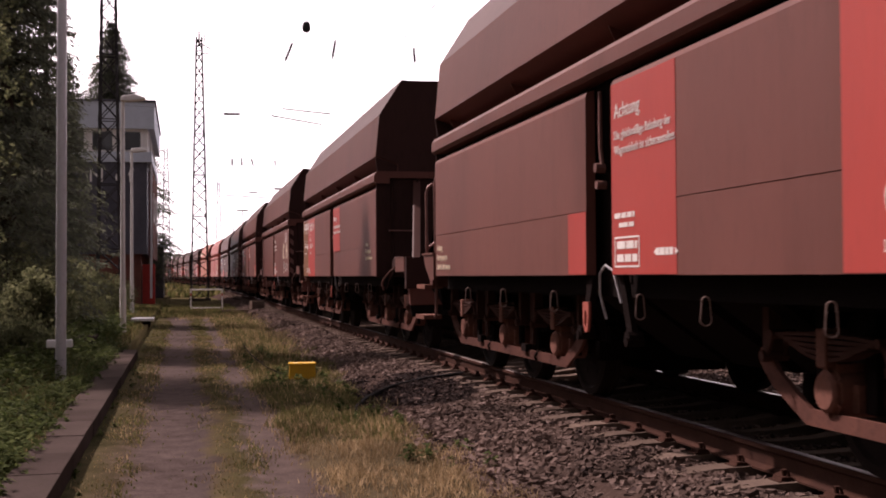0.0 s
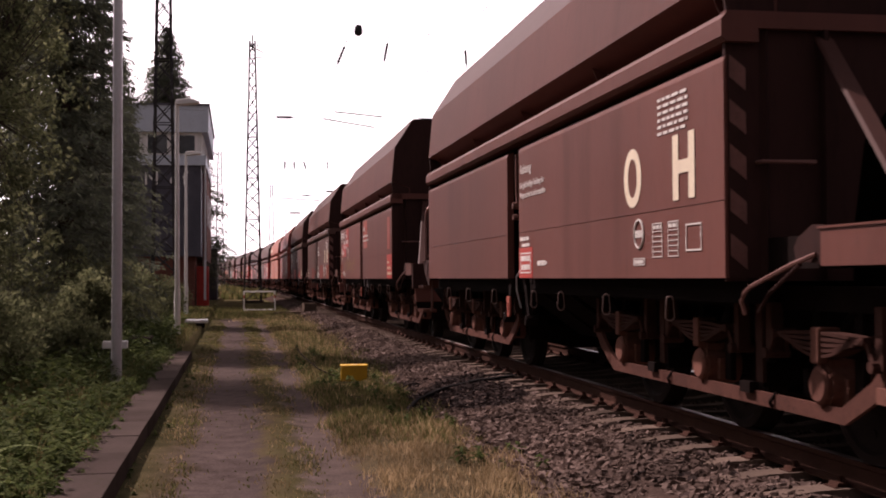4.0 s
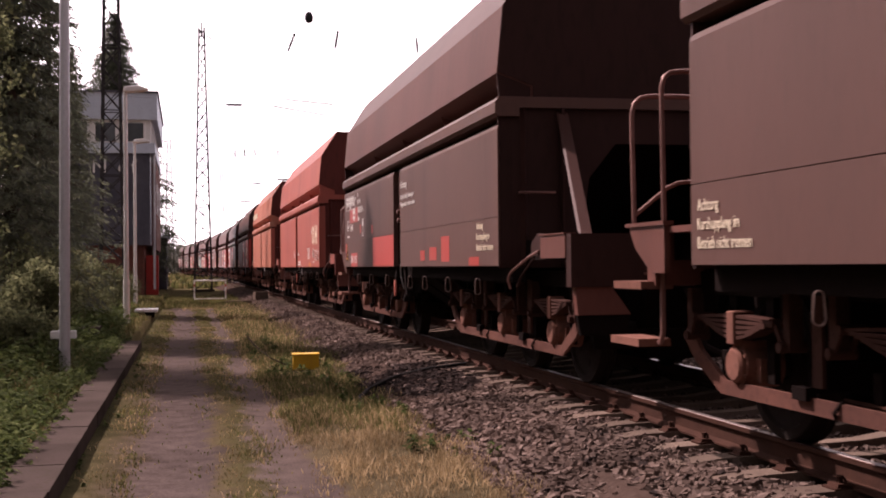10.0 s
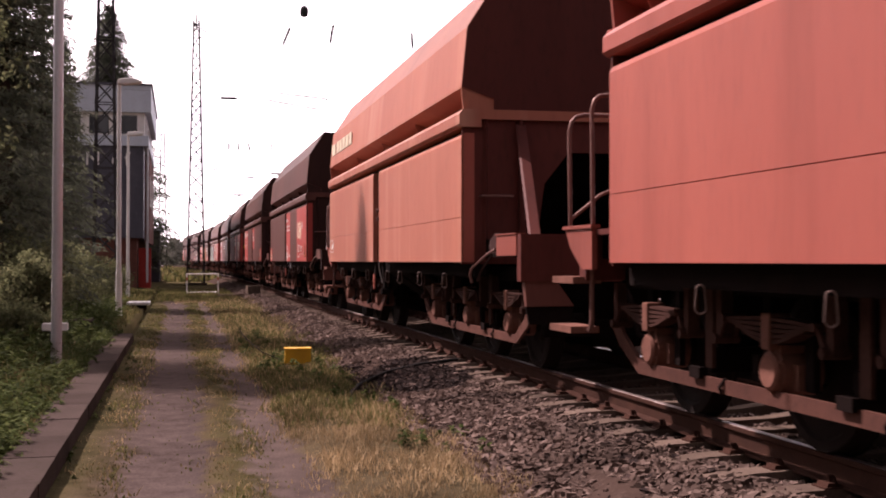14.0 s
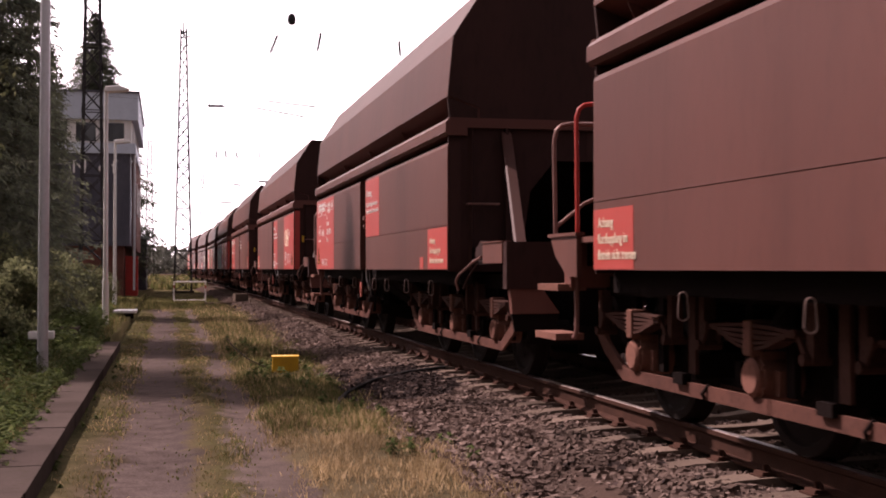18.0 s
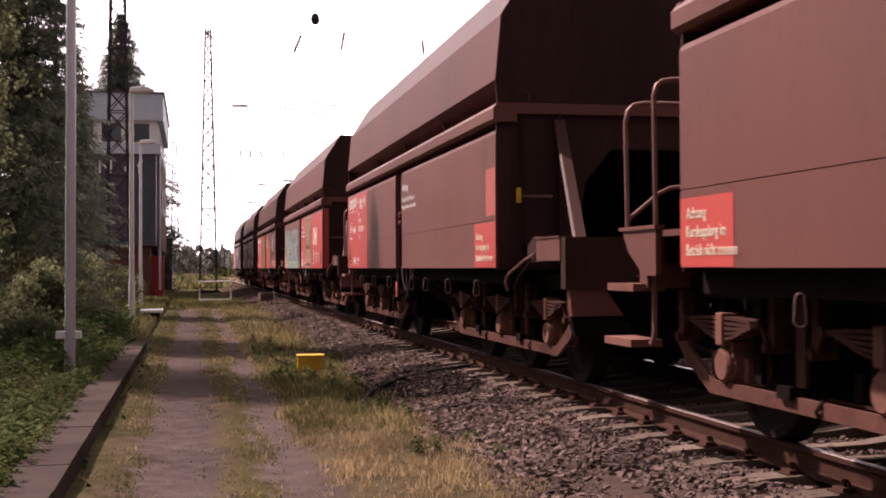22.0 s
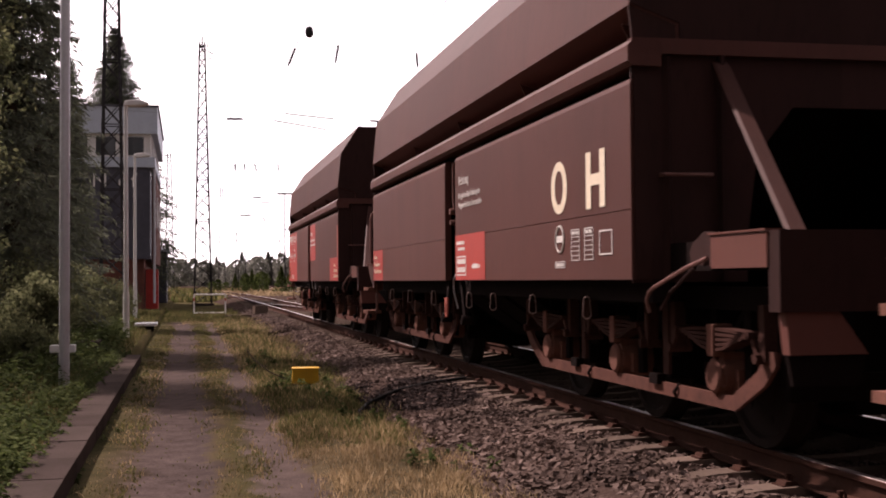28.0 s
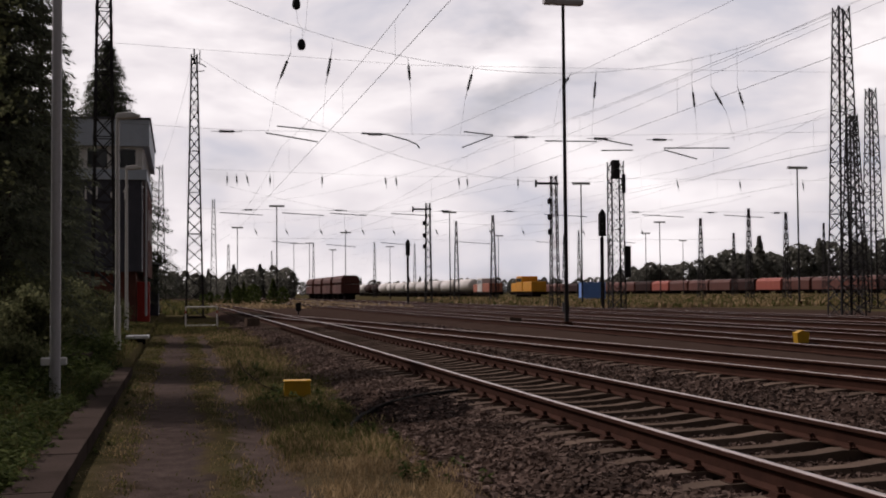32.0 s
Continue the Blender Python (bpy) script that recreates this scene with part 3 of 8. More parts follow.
def swept(centre, off, y0, y1, prof, material, name, parent, dz=0.0, far=6.0, label=""):
    ys, y = [], y0
    while y < y1:
        ys.append(y)
        y += 3.0 if y < 90 else far
    ys.append(y1)
    v, f, k = [], [], len(prof)
    for y in ys:
        d = (centre(y + 0.5) - centre(y - 0.5))
        n = math.hypot(1, d)
        for x, z in prof:
            o = off + x
            v.append((centre(y) + o / n, y - o * d / n, z + dz))
    for j in range(len(ys) - 1):
        for i in range(k):
            f.append((j * k + i, j * k + (i + 1) % k, (j + 1) * k + (i + 1) % k, (j + 1) * k + i))
    f += [tuple(range(k))[::-1], tuple((len(ys) - 1) * k + i for i in range(k))]
    ob = new(name, raw(v, f, name, material))
    ob.parent = parent
    return tagged(ob, label)


SLEEPER = [(-1.3, -0.03), (-1.05, 0.0), (-0.55, 0.018), (-0.3, -0.012), (0, -0.022), (0.3, -0.012), (0.55, 0.018), (1.05, 0.0), (1.3, -0.03)]


def sleeper_mesh():
    """Prestressed sleeper: higher at the rail seats, waisted between them, with chamfered ends."""
    bm = bmesh.new()
    rings = []
    for i, (x, z) in enumerate(SLEEPER):
        w = 0.075 if 2 < i < 6 else 0.095
        rings.append([bm.verts.new(p) for p in ((x, -w - 0.03, -0.2), (x, -w, z), (x, w, z), (x, w + 0.03, -0.2))])
    for a, b in zip(rings, rings[1:]):
        for j in range(4):
            bm.faces.new((a[j], a[(j + 1) % 4], b[(j + 1) % 4], b[j]))
    bm.faces.new(rings[0][::-1])
    bm.faces.new(rings[-1])
    return mesh_of(bm, "sleeper", M["concrete"])


def clip_mesh():
    """Rail fastening: rib plate, angled guide plates, spring clip and screw heads on both sides of the rail foot."""
    bm = bmesh.new()
    box(bm, -0.17, 0.17, -0.07, 0.07, -0.165, -0.15)
    for s in (-1, 1):
        prism(bm, [(s * 0.065, -0.15), (s * 0.15, -0.15), (s * 0.14, -0.128), (s * 0.075, -0.132)], -0.055, 0.055, "y")
        rod(bm, (s * 0.10, 0, -0.13), (s * 0.10, 0, -0.095), 0.014, 6)
        rod(bm, (s * 0.10, 0, -0.105), (s * 0.10, 0, -0.092), 0.020, 6)
        pipe(bm, arc((s * 0.085, 0, -0.13), 0.03, 0, 180, 4, "yz"), 0.008, 4)
    return mesh_of(bm, "rail_fastening", M["railrust"])


def track(name, label, centre, y0, y1, dz, sleepers, step=0.585, clips=0):
    t = thing(name, label, "railway track", None, "", "structure")
    sm, cm = sleeper_mesh(), clip_mesh()
    for s in (-1, 1):
        swept(centre, s * 0.752, y0, y1, RAIL, M["railrust"], "rail", t, dz, label="rusty rail web and foot")
        swept(centre, s * 0.752, y0, y1, [(-0.027, -0.004), (0.027, -0.004), (0.022, 0.0), (-0.022, 0.0)], M["tread"], "rail_head", t, dz, label="bright worn running surface")
    for i in range(sleepers):
        y = y0 + 0.3 + i * step
        if y > y1:
            break
        a = math.atan(-(centre(y + 0.5) - centre(y - 0.5)))
        o = new("sleeper", sm)
        o.parent = t
        o.matrix_world = pose(centre(y) + random.uniform(-0.012, 0.012), y + random.uniform(-0.02, 0.02), -0.165 + dz + random.uniform(-0.006, 0.006), 0, 0, math.degrees(a) + random.uniform(-0.6, 0.6))
        if i < clips:
            for s in (-1, 1):
                q = new("rail_fastening", cm)
                q.parent = t
                q.matrix_world = pose(centre(y) + s * 0.752, y, dz, 0, 0, math.degrees(a))
    return t


track("railway_track", "nearest railway track with polished rails on concrete sleepers", main_x, 1.0, 420, 0.0, 190, 0.585, 70)
track("railway_track", "siding that joins the nearest track at a turnout", branch_x, -30, 60.0, -0.01, 155, 0.585, 0)
for off, label in ((12.95, "yard track with rusty rails in gravel"), (16.9, "yard track with dull rails"), (21.4, "yard track with dull rails"), (26.0, "yard track with dull rails")):
    track("railway_track", label, lambda y, o=off: o - 0.012 * (y - 30) if y > 30 else o, -30, 300, -0.04, 0)


# ------------------------------------------------------------------ the train
GAP = 15.303                    # wagon to wagon
AXLES = (-6.21, -4.45, -2.69, 1.88, 3.64, 5.40)
BODY0, BODY1 = -5.83, 5.13      # hopper from end to end
GAP0, GAP1 = -0.64, -0.11    # slot between the two side doors
WR = 0.46                       # wheel radius


def run(t):
    """Metres that the train has gone at t seconds."""
    return 6.411 * t + 0.04104 * t ** 2 - 0.0001144 * t ** 3


def wheelset_mesh():
    bm = bmesh.new()
    for s in (-1, 1):
        prof = [(0.66, 0.10), (0.66, 0.17), (0.70, 0.20), (0.70, 0.38), (0.675, 0.40), (0.675, WR + 0.028), (0.70, WR + 0.028), (0.715, WR + 0.004), (0.81, WR - 0.004), (0.815, 0.40), (0.79, 0.38), (0.77, 0.20), (0.80, 0.17), (0.80, 0.10)]
        rings = [[bm.verts.new((s * x, r * math.cos(6.28318 * i / 28), r * math.sin(6.28318 * i / 28))) for i in range(28)] for x, r in prof]
        for a, b in zip(rings, rings[1:] + rings[:1]):
            for i in range(28):
                bm.faces.new((a[i], a[(i + 1) % 28], b[(i + 1) % 28], b[i]))
    rod(bm, (-1.02, 0, 0), (1.02, 0, 0), 0.085, 12)
    for i in range(6):
        a = i * 1.0472
        for s in (-1, 1):
            rod(bm, (s * 0.77, 0.29 * math.cos(a), 0.29 * math.sin(a)), (s * 0.785, 0.29 * math.cos(a), 0.29 * math.sin(a)), 0.03, 6)
    return mesh_of(bm, "wheelset", M["wheel"], True)


def springs_mesh():
    """Laminated spring over an axle box: five leaves that close up towards the ends."""
    bm = bmesh.new()
    for i in range(5):
        h = 0.52 - 0.055 * i
        c, e = 0.735 - 0.032 * i, 0.712 - 0.012 * i
        pts = [(h * k / 4, c + (e - c) * (k / 4) ** 2) for k in range(-4, 5)]
        prism(bm, pts + [(y, z + 0.019) for y, z in pts[::-1]], -0.055, 0.055, "x")
    return mesh_of(bm, "leaf_spring", M["springsteel"])


def buckle_mesh():
    bm = bmesh.new()
    box(bm, -0.068, 0.068, -0.05, 0.05, 0.575, 0.775)
    soften(bm, 0.008)
    for s in (-1, 1):
        rod(bm, (0.0, s * 0.03, 0.555), (0.0, s * 0.03, 0.60), 0.018, 6)
    return mesh_of(bm, "spring_buckle", M["rusty"])


def shackle_mesh():
    """Hanger link that carries one end of a spring."""
    bm = bmesh.new()
    for x in (-0.05, 0.05):
        prism(bm, [(0.505, 0.745), (0.545, 0.735), (0.645, 0.60), (0.605, 0.585)], x - 0.009, x + 0.009, "x")
    rod(bm, (-0.075, 0.525, 0.725), (0.075, 0.525, 0.725), 0.026, 8)
    rod(bm, (-0.08, 0.622, 0.598), (0.08, 0.622, 0.598), 0.032, 8)
    box(bm, -0.04, 0.04, 0.605, 0.675, 0.58, 0.90)
    return mesh_of(bm, "spring_shackle", M["springsteel"])


def axlebox_mesh(s):
    """Round axle box: a long turned barrel with a flange, guide lugs and a domed cap."""
    bm = bmesh.new()
    rod(bm, (s * 0.86, 0, 0.455), (s * 1.075, 0, 0.455), 0.135, 20, 0.125)
    rod(bm, (s * 1.07, 0, 0.455), (s * 1.095, 0, 0.455), 0.128, 20)
    box(bm, min(s * 0.95, s * 1.09), max(s * 0.95, s * 1.09), -0.075, 0.075, 0.55, 0.60)
    for e in (-1, 1):
        box(bm, min(s * 0.90, s * 1.04), max(s * 0.90, s * 1.04), e * 0.145 - 0.03, e * 0.145 + 0.03, 0.36, 0.50)
    SHARED["housing%d" % s] = mesh_of(bm, "axle_box", M["rusty"], True)
    bm = bmesh.new()
    rod(bm, (s * 1.093, 0, 0.455), (s * 1.118, 0, 0.455), 0.108, 20)
    rod(bm, (s * 1.118, 0, 0.455), (s * 1.135, 0, 0.455), 0.108, 20, 0.088)
    for i in range(6):
        a = 0.52 + i * 1.0472
        rod(bm, (s * 1.09, 0.117 * math.cos(a), 0.455 + 0.117 * math.sin(a)), (s * 1.108, 0.117 * math.cos(a), 0.455 + 0.117 * math.sin(a)), 0.012, 6)
    return mesh_of(bm, "axle_cap", M["rusty"], True)


def link(name, me, parent, m=None, label="", material=None):
    o = new(name, me)
    o.parent = parent
    if m is not None:
        o.matrix_basis = m
    if material is not None:
        o.material_slots[0].link = "OBJECT"
        o.material_slots[0].material = material
    return tagged(o, label)


WHEELS, SHARED = [], {}


def bogie(w, ys):
    mid = ys[1]
    for s in (-1, 1):
        # low flat side bar, cranked up at both ends
        bm = bmesh.new()
        lo, hi, y0, y1 = 0.262, 0.348, ys[0], ys[2]
        pts = [(y0 - 0.74, 0.64), (y0 - 0.76, 0.56), (y0 - 0.62, 0.44), (y0 - 0.24, lo), (y1 + 0.24, lo), (y1 + 0.62, 0.44), (y1 + 0.76, 0.56), (y1 + 0.74, 0.64), (y1 + 0.66, 0.64), (y1 + 0.54, 0.52), (y1 + 0.20, hi), (y0 - 0.20, hi), (y0 - 0.54, 0.52), (y0 - 0.66, 0.64)]
        prism(bm, pts, s * 1.085 - 0.014, s * 1.085 + 0.014, "x")
        part("bogie_side_bar", bm, M["bardust"], w, "rust-dusted cranked side bar of the bogie")
        for q in (mid - 0.88, mid + 0.88):
            bm = bmesh.new()
            box(bm, s * 1.06 - 0.012, s * 1.06 + 0.012, q - 0.05, q + 0.05, 0.40, 0.92)
            part("brake_hanger", bm, M["springsteel"], w)
            bm = bmesh.new()
            pipe(bm, [(s * 1.09, q - 0.28, 0.36), (s * 1.12, q - 0.25, 0.30), (s * 1.09, q - 0.22, 0.26)], 0.012, 5)
            part("bar_clip", bm, M["under"], w)
            bm = bmesh.new()
            box(bm, s * 1.10 - 0.03, s * 1.10 + 0.03, q + 0.02, q + 0.17, 0.33, 0.40)
            part("bar_cleat", bm, M["under"], w)
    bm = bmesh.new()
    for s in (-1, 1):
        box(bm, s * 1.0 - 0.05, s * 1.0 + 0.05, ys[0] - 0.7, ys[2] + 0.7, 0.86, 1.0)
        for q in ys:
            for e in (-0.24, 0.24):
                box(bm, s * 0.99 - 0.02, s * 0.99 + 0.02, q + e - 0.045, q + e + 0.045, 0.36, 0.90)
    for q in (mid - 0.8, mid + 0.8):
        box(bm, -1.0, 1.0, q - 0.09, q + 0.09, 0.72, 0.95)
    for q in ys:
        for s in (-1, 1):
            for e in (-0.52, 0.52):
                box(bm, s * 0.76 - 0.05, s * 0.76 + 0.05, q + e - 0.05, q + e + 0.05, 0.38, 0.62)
    # unseen block and beams, added to darken the see-through space under the wagon
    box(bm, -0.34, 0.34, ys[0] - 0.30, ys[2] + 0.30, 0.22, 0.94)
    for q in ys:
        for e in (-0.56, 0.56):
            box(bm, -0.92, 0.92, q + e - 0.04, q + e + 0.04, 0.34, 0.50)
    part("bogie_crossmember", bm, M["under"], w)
    for q in ys:
        wh = link("wheelset", SHARED["wheel"], w)
        wh.matrix_parent_inverse = Matrix.Translation((0, q, WR))
        WHEELS.append(wh)
        for s in (-1, 1):
            ab = link("axle_box", SHARED["housing%d" % s], w, pose(0, q, 0))
            link("axle_cap", SHARED["axle%d" % s], ab, None, "rust-dusted bearing cap")
            sp = link("leaf_spring", SHARED["spring"], w, pose(s * 1.08, q, 0))
            link("spring_buckle", SHARED["buckle"], sp)
            for e in (-1, 1):
                link("spring_shackle", SHARED["shackle"], sp, Matrix.Diagonal((1, e, 1, 1)))


def hopper_wagon(scheme):
    """One six-axle self-discharging hopper wagon; y = 0 is near the middle of its body, z = 0 the rail top."""
    w = thing("hopper_wagon", scheme["label"], "railway wagon", None, "wagons of the passing train")
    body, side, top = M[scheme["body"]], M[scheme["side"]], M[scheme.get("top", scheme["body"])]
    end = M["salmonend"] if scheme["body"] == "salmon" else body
    # upper hopper: flares out above the side beam, leans in, then is chamfered to the rim; open and heaped with ore inside
    bm = bmesh.new()
    half = [(-1.18, 2.58), (-1.18, 2.70), (-1.50, 2.82), (-1.44, 3.44)]
    prism(bm, half + [(-x, z) for x, z in half[::-1]], BODY0, BODY1)
    part("upper_hopper", bm, top, w)
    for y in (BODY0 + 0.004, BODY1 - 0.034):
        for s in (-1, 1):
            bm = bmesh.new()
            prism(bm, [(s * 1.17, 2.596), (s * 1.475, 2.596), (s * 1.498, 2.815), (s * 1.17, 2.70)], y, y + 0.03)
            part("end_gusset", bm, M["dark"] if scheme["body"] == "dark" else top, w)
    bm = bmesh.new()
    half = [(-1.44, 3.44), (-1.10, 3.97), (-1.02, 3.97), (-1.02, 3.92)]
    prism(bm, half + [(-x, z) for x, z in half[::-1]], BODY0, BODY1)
    # thin plates over the hopper paint; their dark colour imitates the ends' shade
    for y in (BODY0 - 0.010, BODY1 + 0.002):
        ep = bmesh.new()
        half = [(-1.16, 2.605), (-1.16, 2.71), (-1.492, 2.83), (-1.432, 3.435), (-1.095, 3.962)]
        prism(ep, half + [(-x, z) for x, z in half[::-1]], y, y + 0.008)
        part("end_plate", ep, end, w, "upper end wall, its shade put into the paint")
    # shoulder paint is darkened to offset the sun that the slope catches
    part("hopper_shoulder", bm, M[{"upper": "shoulder", "deepupper": "shoulder", "salmon": "salmonsh", "orange": "orangesh"}[scheme["top"]]], w, "sloping shoulder, paint darkened against the sun")
    bm = bmesh.new()
    g = [[bm.verts.new((-0.99 + 0.33 * i, BODY0 + 0.1 + (BODY1 - BODY0 - 0.2) * j / 30, 3.925 + (0.0 if i in (0, 6) or j in (0, 30) else random.uniform(0.0, 0.09)))) for i in range(7)] for j in range(31)]
    for j in range(30):
        for i in range(6):
            bm.faces.new((g[j][i], g[j][i + 1], g[j + 1][i + 1], g[j + 1][i]))
    part("ore_load", bm, M["stone"], w, "dark ore heaped level with the rim")
    # rim and end ledges
    bm = bmesh.new()
    for y in (BODY0 - 0.05, BODY1 - 0.03):
        box(bm, -1.50, 1.50, y, y + 0.08, 2.50, 2.60)
    for s in (-1, 1):
        prism(bm, [(s * 1.30, 2.42), (s * 1.50, 2.42), (s * 1.53, 2.45), (s * 1.53, 2.55), (s * 1.49, 2.595), (s * 1.30, 2.595)], BODY0 - 0.05, BODY1 + 0.05)
    part("side_beam", bm, side, w)
    for y in [BODY0 + 0.35 + i * 2.55 for i in range(5)]:
        if y < BODY1 - 0.1:
            for s in (-1, 1):
                link("gusset", SHARED["gusset%d" % s], w, pose(0, y, 0), "", top)
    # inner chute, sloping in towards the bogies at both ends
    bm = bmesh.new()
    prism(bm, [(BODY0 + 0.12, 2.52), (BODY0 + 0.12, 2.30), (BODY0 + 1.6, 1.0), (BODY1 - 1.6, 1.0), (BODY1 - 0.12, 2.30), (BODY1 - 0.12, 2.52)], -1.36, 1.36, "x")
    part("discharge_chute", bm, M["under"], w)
    # lower side doors with a folded seam, rounded top lip
    for a, b, nm in ((BODY0, GAP0, "discharge_door"), (GAP1, BODY1, "discharge_door")):
        for s in (-1, 1):
            bm = bmesh.new()
            prism(bm, [(s * 1.43, 1.05), (s * 1.50, 1.05), (s * 1.50, 1.497), (s * 1.494, 1.499), (s * 1.494, 1.503), (s * 1.50, 1.505), (s * 1.50, 2.31), (s * 1.487, 2.345), (s * 1.43, 2.365)], a, b)
            d = part(nm, bm, side, w)
    for s in (-1, 1):
        bm = bmesh.new()
        box(bm, s * 1.34 - 0.03, s * 1.34 + 0.03, GAP0, GAP1, 1.0, 2.42)
        part("door_post", bm, M["under"], w)
        bm = bmesh.new()
        pipe(bm, [(s * 1.42, -0.20, 2.34), (s * 1.42, -0.20, 1.95), (s * 1.42, -0.24, 1.80)], 0.016, 5)
        rod(bm, (s * 1.40, -0.22, 1.80), (s * 1.47, -0.22, 1.80), 0.035, 8)
        rod(bm, (s * 1.40, -0.24, 1.68), (s * 1.47, -0.24, 1.68), 0.03, 8)
        part("door_latch", bm, M["handrail"], w)
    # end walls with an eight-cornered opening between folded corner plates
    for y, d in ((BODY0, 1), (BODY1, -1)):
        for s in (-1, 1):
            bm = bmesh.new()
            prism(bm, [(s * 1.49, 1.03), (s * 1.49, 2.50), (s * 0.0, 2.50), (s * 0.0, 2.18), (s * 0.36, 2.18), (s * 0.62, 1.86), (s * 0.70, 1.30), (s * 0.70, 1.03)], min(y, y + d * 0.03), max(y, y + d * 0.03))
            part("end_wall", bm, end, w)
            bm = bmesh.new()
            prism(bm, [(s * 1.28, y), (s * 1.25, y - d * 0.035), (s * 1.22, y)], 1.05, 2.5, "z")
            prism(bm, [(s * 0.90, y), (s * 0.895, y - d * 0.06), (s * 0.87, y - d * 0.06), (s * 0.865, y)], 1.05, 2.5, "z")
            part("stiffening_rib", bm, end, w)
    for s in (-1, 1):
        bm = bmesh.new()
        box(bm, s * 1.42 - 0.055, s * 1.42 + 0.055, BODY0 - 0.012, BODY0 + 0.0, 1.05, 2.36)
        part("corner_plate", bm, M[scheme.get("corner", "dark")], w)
        if scheme.get("stripes"):
            for i in range(5):
                bm = bmesh.new()
                prism(bm, [(s * 1.37, 1.10 + 0.26 * i), (s * 1.47, 1.18 + 0.26 * i), (s * 1.47, 1.31 + 0.26 * i), (s * 1.37, 1.23 + 0.26 * i)], BODY0 - 0.016, BODY0 - 0.012)
                part("hazard_stripe", bm, M["handrail"], w)
    for s in (-1, 1):
        bm = bmesh.new()
        pipe(bm, [(s * 1.30, BODY0 - 0.005, 1.72), (s * 1.30, BODY0 - 0.09, 1.72), (s * 0.98, BODY0 - 0.09, 1.72), (s * 0.98, BODY0 - 0.005, 1.72)], 0.013, 6)
        part("shunter_grip", bm, M["handrail"], w, "", True)
        if scheme.get("grip"):
            bm = bmesh.new()
            rod(bm, (s * 1.30, BODY0 - 0.09, 1.66), (s * 1.30, BODY0 - 0.09, 1.80), 0.024, 8)
            part("grip_sleeve", bm, M["yellow"], w, "yellow sleeve on the shunter's grip", True)
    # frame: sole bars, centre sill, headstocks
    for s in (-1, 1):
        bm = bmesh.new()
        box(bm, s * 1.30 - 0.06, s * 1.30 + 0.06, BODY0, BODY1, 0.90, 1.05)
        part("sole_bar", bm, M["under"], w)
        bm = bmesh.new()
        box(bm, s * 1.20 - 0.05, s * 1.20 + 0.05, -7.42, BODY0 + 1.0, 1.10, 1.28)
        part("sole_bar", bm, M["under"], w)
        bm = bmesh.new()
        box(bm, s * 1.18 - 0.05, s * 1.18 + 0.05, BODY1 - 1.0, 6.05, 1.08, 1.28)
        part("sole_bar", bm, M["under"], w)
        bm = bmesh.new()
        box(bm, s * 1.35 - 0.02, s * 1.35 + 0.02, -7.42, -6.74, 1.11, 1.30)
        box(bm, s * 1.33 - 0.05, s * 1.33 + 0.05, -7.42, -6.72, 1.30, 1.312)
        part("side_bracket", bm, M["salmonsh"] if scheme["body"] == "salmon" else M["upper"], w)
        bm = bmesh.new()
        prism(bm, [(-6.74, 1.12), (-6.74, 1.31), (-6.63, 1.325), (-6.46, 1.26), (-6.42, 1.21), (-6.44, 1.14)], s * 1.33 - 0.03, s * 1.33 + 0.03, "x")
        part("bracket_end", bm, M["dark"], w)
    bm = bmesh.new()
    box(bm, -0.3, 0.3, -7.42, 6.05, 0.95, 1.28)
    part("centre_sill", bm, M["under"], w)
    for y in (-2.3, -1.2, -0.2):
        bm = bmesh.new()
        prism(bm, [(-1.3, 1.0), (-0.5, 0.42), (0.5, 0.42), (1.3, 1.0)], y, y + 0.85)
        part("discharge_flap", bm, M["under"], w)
    bm = bmesh.new()
    box(bm, -1.36, 1.36, -7.54, -7.42, 0.88, 1.30)
    part("headstock", bm, end, w)
    for s in (-1, 1):
        bm = bmesh.new()
        prism(bm, [(s * 1.32, 0.88), (s * 1.02, 0.88), (s * 0.86, 0.66), (s * 1.30, 0.66)], -7.52, -7.44)
        part("gusset_plate", bm, M["brown"], w)
        bm = bmesh.new()
        prism(bm, [(s * 1.30, 0.655), (s * 0.86, 0.655), (s * 0.90, 0.50), (s * 1.27, 0.50)], -7.50, -7.46)
        part("step_plate", bm, M["under"], w)
    for x, z in ((-0.75, 1.15), (-0.75, 0.98), (0.7, 1.15), (0.7, 0.98)):
        bm = bmesh.new()
        rod(bm, (x, -7.54, z), (x, -7.552, z), 0.012, 8)
        part("bolt", bm, M["handrail"], w)
    bm = bmesh.new()
    box(bm, -1.36, 1.36, 6.02, 6.16, 0.92, 1.28)
    box(bm, -1.36, 1.36, BODY1 + 0.02, 6.30, 1.25, 1.29)
    part("end_platform", bm, M["salmonend"] if scheme["body"] == "salmon" else M["upper"], w)
    for s in (-1, 1):
        if scheme.get("bare"):
            continue
        bm = bmesh.new()
        prism(bm, [(6.42, 1.31), (5.80, 1.31), (5.80, 1.0), (6.02, 1.0), (6.30, 1.16)], s * 1.37 - 0.02, s * 1.37 + 0.02, "x")
        box(bm, s * 1.37 - 0.035, s * 1.37 + 0.035, 5.78, 6.44, 1.30, 1.325)
        part("platform_side", bm, M["salmonsh"] if scheme["body"] == "salmon" else M["upper"], w)
